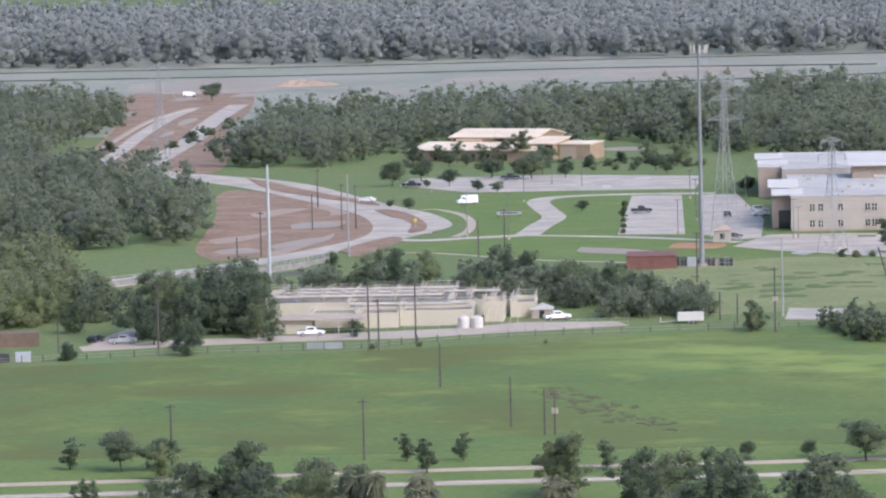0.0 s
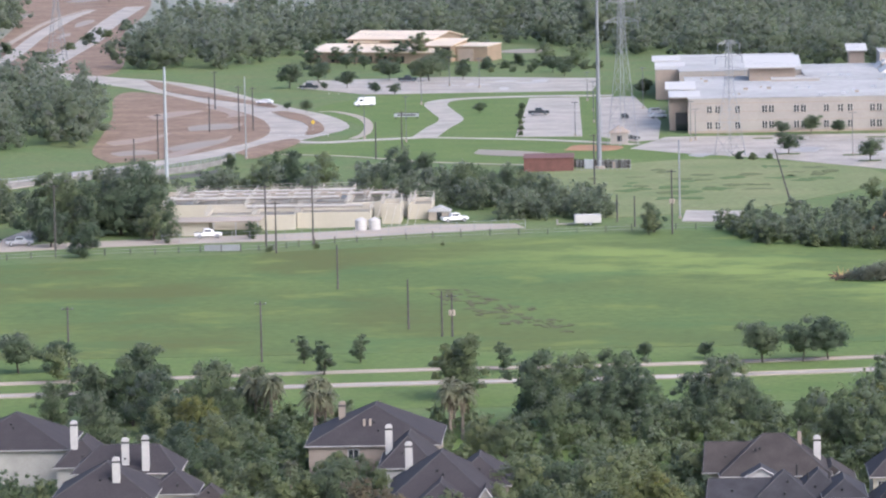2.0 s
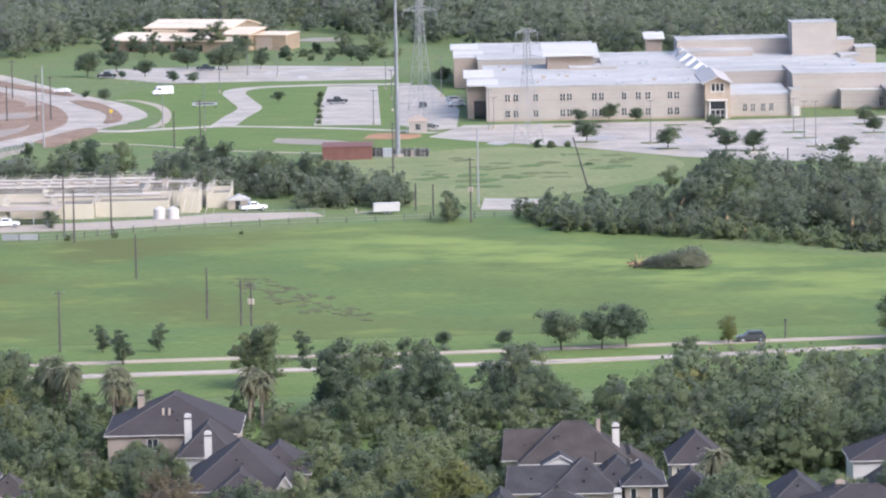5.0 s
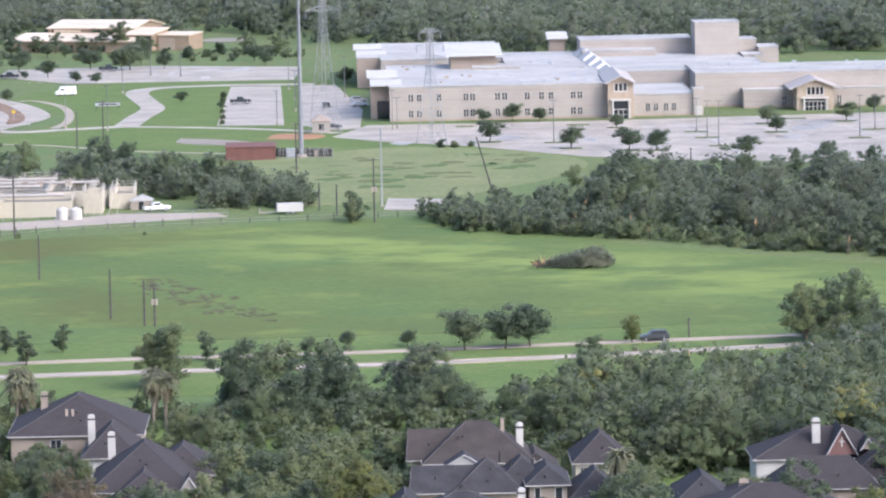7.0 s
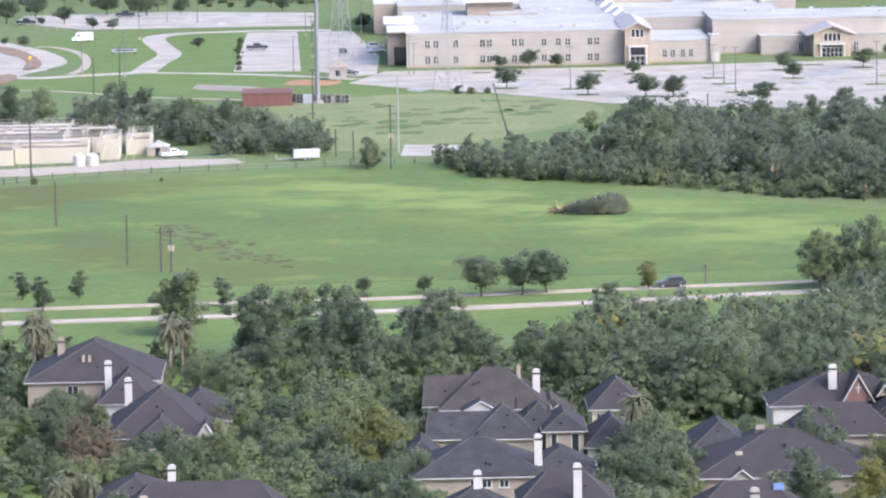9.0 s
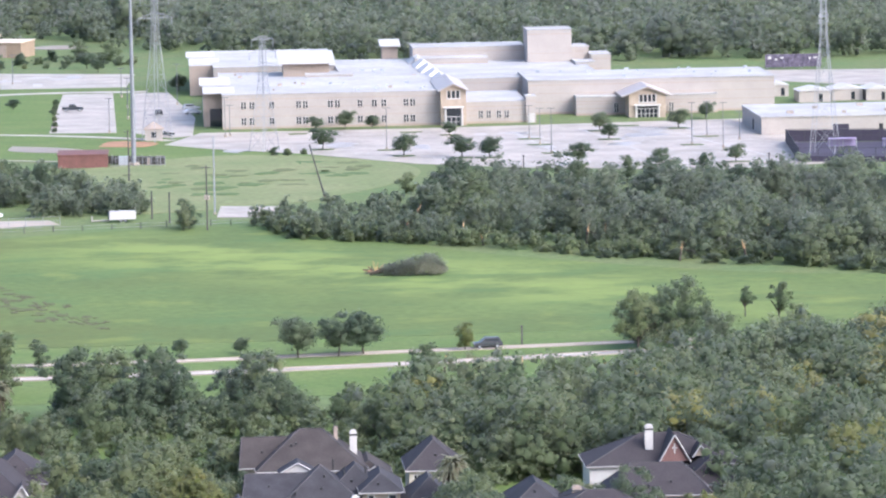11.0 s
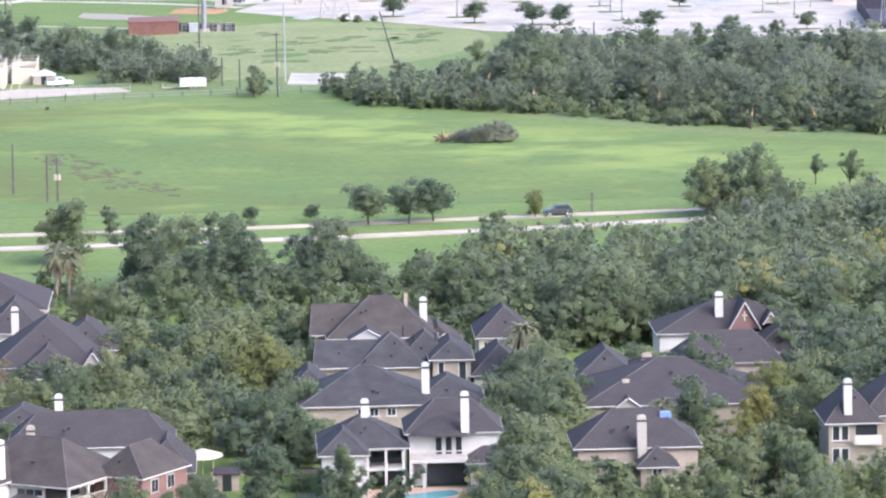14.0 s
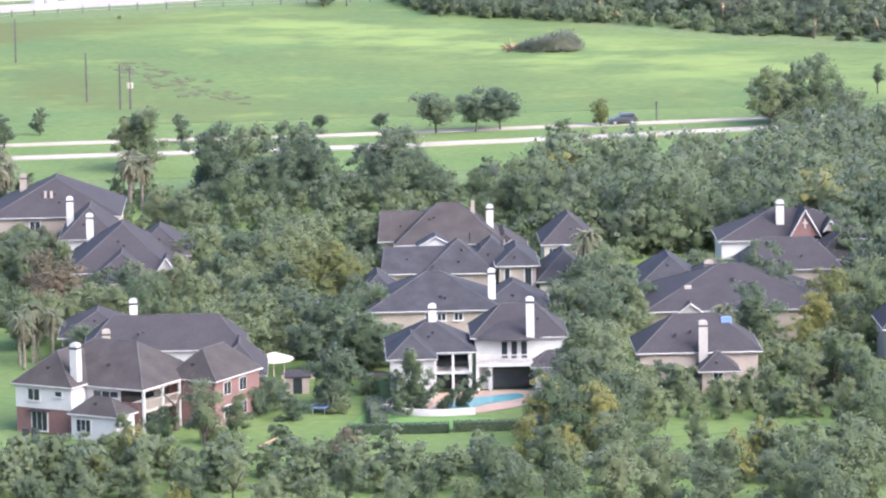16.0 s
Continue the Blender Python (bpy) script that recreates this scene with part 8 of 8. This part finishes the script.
for x, y, h in ((-27.5, 679, 7), (-25.5, 676.3, 6.5), (-56.3, 680.5, 8.5), (-46.2, 662.2, 7.5), (-27.7, 673.4, 8.5), (-33.9, 544.9, 6), (-35.2, 539.1, 6), (45.7, 534, 7), (-28.6, 540.3, 5), (32.6, 575, 9), (34.2, 556.6, 8), (-34.4, 543.5, 6.5), (-32.1, 543, 6), (-35.9, 541.9, 6), (-55.5, 673.8, 9), (-52.9, 670.2, 8.5), (-46.3, 667.7, 8.5), (-44.9, 666, 8), (-27.6, 667.2, 8.5), (-25.8, 667.3, 8), (-46.2, 614.4, 5.5),):
    plant("palm", x, y, h)
for x, y, h in ((21.2, 657.8, 7), (23.8, 644, 7), (26.5, 643.6, 8), (29.7, 639.4, 7.5), (35.1, 690.1, 9.5), (34.7, 661.2, 8), (27.6, 635, 7), (21.8, 632.1, 6), (-28.6, 713, 9.5), (-29.4, 710.2, 9), (97.4, 773.2, 8), (98.1, 753.7, 6.5), (93.6, 788.3, 5.5), (55.3, 505.3, 9), (57.3, 501.4, 9), (52.6, 503, 7), (57.5, 490.8, 9), (53.7, 480.2, 8), (-13, 482.6, 8.5), (37.9, 477.8, 5), (49.3, 466.5, 6), (28, 456.1, 9), (23.3, 450.3, 8), (21.5, 459.3, 8), (-9.7, 457.2, 5.9),):
    plant("open", x, y, h)
grove("round", ((76.3, 739.6, 6), (-15.7, 566.1, 7), (-4, 601.6, 7.4), (-0.3, 571.2, 5.6), (-1.6, 607.4, 7.5), (-7.7, 548.8, 7), (-10, 585.4, 6.3), (6.1, 563.6, 5.5), (-10.5, 570, 7), (-1.8, 587.3, 5.7), (-2.8, 612, 6.6), (-5.2, 541.5, 6.3), (-5.9, 587, 6.1), (1, 532.6, 6.6), (-12.5, 552.2, 6.5), (-3.1, 563.3, 6.4), (-15.3, 600.9, 7.5), (-6.9, 595.9, 7.5), (-13.4, 540.9, 7.1), (-1.6, 548.1, 5.9), (-9.1, 533.3, 7.2), (28.7, 540.7, 8.6), (31.9, 544.6, 6.5), (35.4, 561.7, 6.9), (30.8, 521.9, 7.3), (29.8, 503.3, 6.8), (-28.3, 563.8, 6.5), (-25.3, 539.9, 5), (50, 535.5, 6), (31.9, 541.3, 6.5), (33.9, 537, 6.5), (-30.7, 559.5, 6), (-33.8, 556.9, 6.5), (-35.8, 552, 6), (-26, 559.9, 6.5), (-17.9, 553.5, 6), (-14.4, 547.9, 6.5), (-55.4, 603.4, 6), (-50.5, 605.2, 6.5), (-46.6, 597, 6), (-91.3, 736.9, 6), (-43.7, 602.2, 6), (-50.7, 586.5, 6), (-47, 580.9, 6), (-77.4, 603.9, 5), (-22, 474.4, 5), (34, 487.8, 6.5), (6.5, 584.3, 6), (5.8, 570.9, 6), (6.1, 553.7, 6), (5.5, 535.6, 6), (-23.5, 582.5, 6), (-18.3, 588, 6), (-33.5, 602, 6), (62, 547, 6), (65, 556, 6.5), (66.5, 568, 6.5), (48, 541, 5), (33, 532, 5.5), (36, 585, 6), (5, 583, 6.2), (3, 590, 6.5), (5.2, 565, 6), (4.8, 556, 6), (-17.5, 583, 5), (-41, 620, 5.5), (49, 570, 5), (36.5, 541, 5), (48.5, 585, 5), (31, 596, 4.5)))
grove("tall", ((-9.6, 608.9, 5.7), (-14, 590.7, 5.6), (-1.5, 542.7, 8), (-13.4, 611.5, 6.4), (-6.2, 574.4, 6.8), (1.2, 511.4, 7.2), (4.6, 604.7, 6.9), (-10.1, 602.8, 6.4), (35.2, 556, 6.7), (27.1, 512.3, 6.1)))
for x, y, h in ((-32.1, 573.1, 8), (-34, 570.1, 7),):
    plant("rusty", x, y, h)
for x, y, h in ((1, 576.8, 9), (2.6, 571.7, 8), (-1.1, 571.1, 7.5), (22.9, 486.9, 7.5), (20.5, 473.1, 6), (23.6, 466.6, 6), (27.8, 472.2, 6), (57.5, 540.4, 7), (62.3, 556.5, 7), (54.9, 530.9, 6), (43.8, 467.2, 6), (41.3, 464.1, 5.5), (-62.8, 657.5, 8.5), (-61, 657.6, 8), (-23.2, 464.8, 4.4), (-14.9, 445.9, 5.2), (27.6, 477.5, 8.5),):
    plant("yellow", x, y, h)
for x, y, h in ((-8, 506.5, 3), (-4, 503, 2.5), (49, 512, 2.4), (36, 512, 2.2), (33, 514, 2.6), (-27, 583, 3), (4.5, 517.2, 2.5), (1.4, 506.7, 2.6), (-0.4, 514.3, 2.5), (35.1, 539, 2.5), (54.9, 507.4, 2.5), (-5.1, 489, 3), (-25.9, 483.3, 2.2), (8.6, 534.8, 2.5), (48.6, 499.2, 2.3), (22.8, 498, 2.5), (-131.6, 920.2, 3), (-73.1, 932.9, 1.5), (-64.2, 936.9, 1.5), (-39.5, 938.8, 0.9), (-93.4, 979, 3), (-32.7, 1307.3, 2), (-32.4, 1290.1, 1.7), (-32.1, 1269.4, 1.7), (-31.6, 1249.3, 1.7), (-31.1, 1229.8, 1.7), (-30.7, 1212.2, 1.6), (-104.6, 1488.1, 2.2), (-96.5, 1472, 2.2), (-78.5, 1461.3, 2.2),):
    plant("bush", x, y, h)
for x, y, h in ((-45.7, 1460.1, 2), (-38.8, 1460.3, 2.2), (-33.6, 1456.5, 2), (-99.2, 1143.7, 3), (-96.9, 1124.8, 2.5), (26, 1127.2, 2.2), (22.7, 1128.2, 1.8), (30, 1129.4, 1.8), (40.9, 980.1, 2.5),):
    plant("bush", x, y, h)
for x, y, h in ((-103.2, 1404.5, 7.5), (-96, 1425.9, 6), (-75.3, 1433, 6), (-63.1, 1426.9, 7.5), (-65.6, 1424.7, 6), (-53.1, 1428.7, 5), (-86, 1399.6, 5), (-76.4, 1375, 3.5), (-70.4, 1368.2, 3.2), (-92.4, 1395.7, 2.4), (-85.8, 1487.8, 4.5), (-91.4, 1489.6, 4.5), (-61, 1478.5, 6), (-60.7, 1450.1, 5.5), (-76.7, 1532.3, 7), (-91.5, 1307.3, 3.4), (-97.5, 1317, 2.2), (-26.7, 1455.6, 4.5), (-23, 1435.4, 4), (0.5, 1352, 3.6), (-215, 1940.5, 7), (-43.6, 1289.8, 3), (34.6, 1140.2, 4.7), (52.9, 1117.5, 4.9), (66, 1109.2, 4.7), (72.2, 1107.5, 4.6), (91, 1084, 4.5), (109, 1079.1, 3.6), (126.8, 1081.8, 3.6), (34.9, 1200, 3),):
    plant("street", x, y, h * (1.12 if x > 30 else 1.0), 1.25)
for x, y, h in ((42.2, 1202, 4.3), (49, 1200, 3.3), (67, 1175, 3.2), (104.4, 1178.4, 4), (104.2, 1152.3, 3.8), (134.2, 1211, 3.9), (124.2, 1181.6, 4.2), (0.9, 1350.2, 4.1),):
    plant("street", x, y, h * 1.12, 1.25)
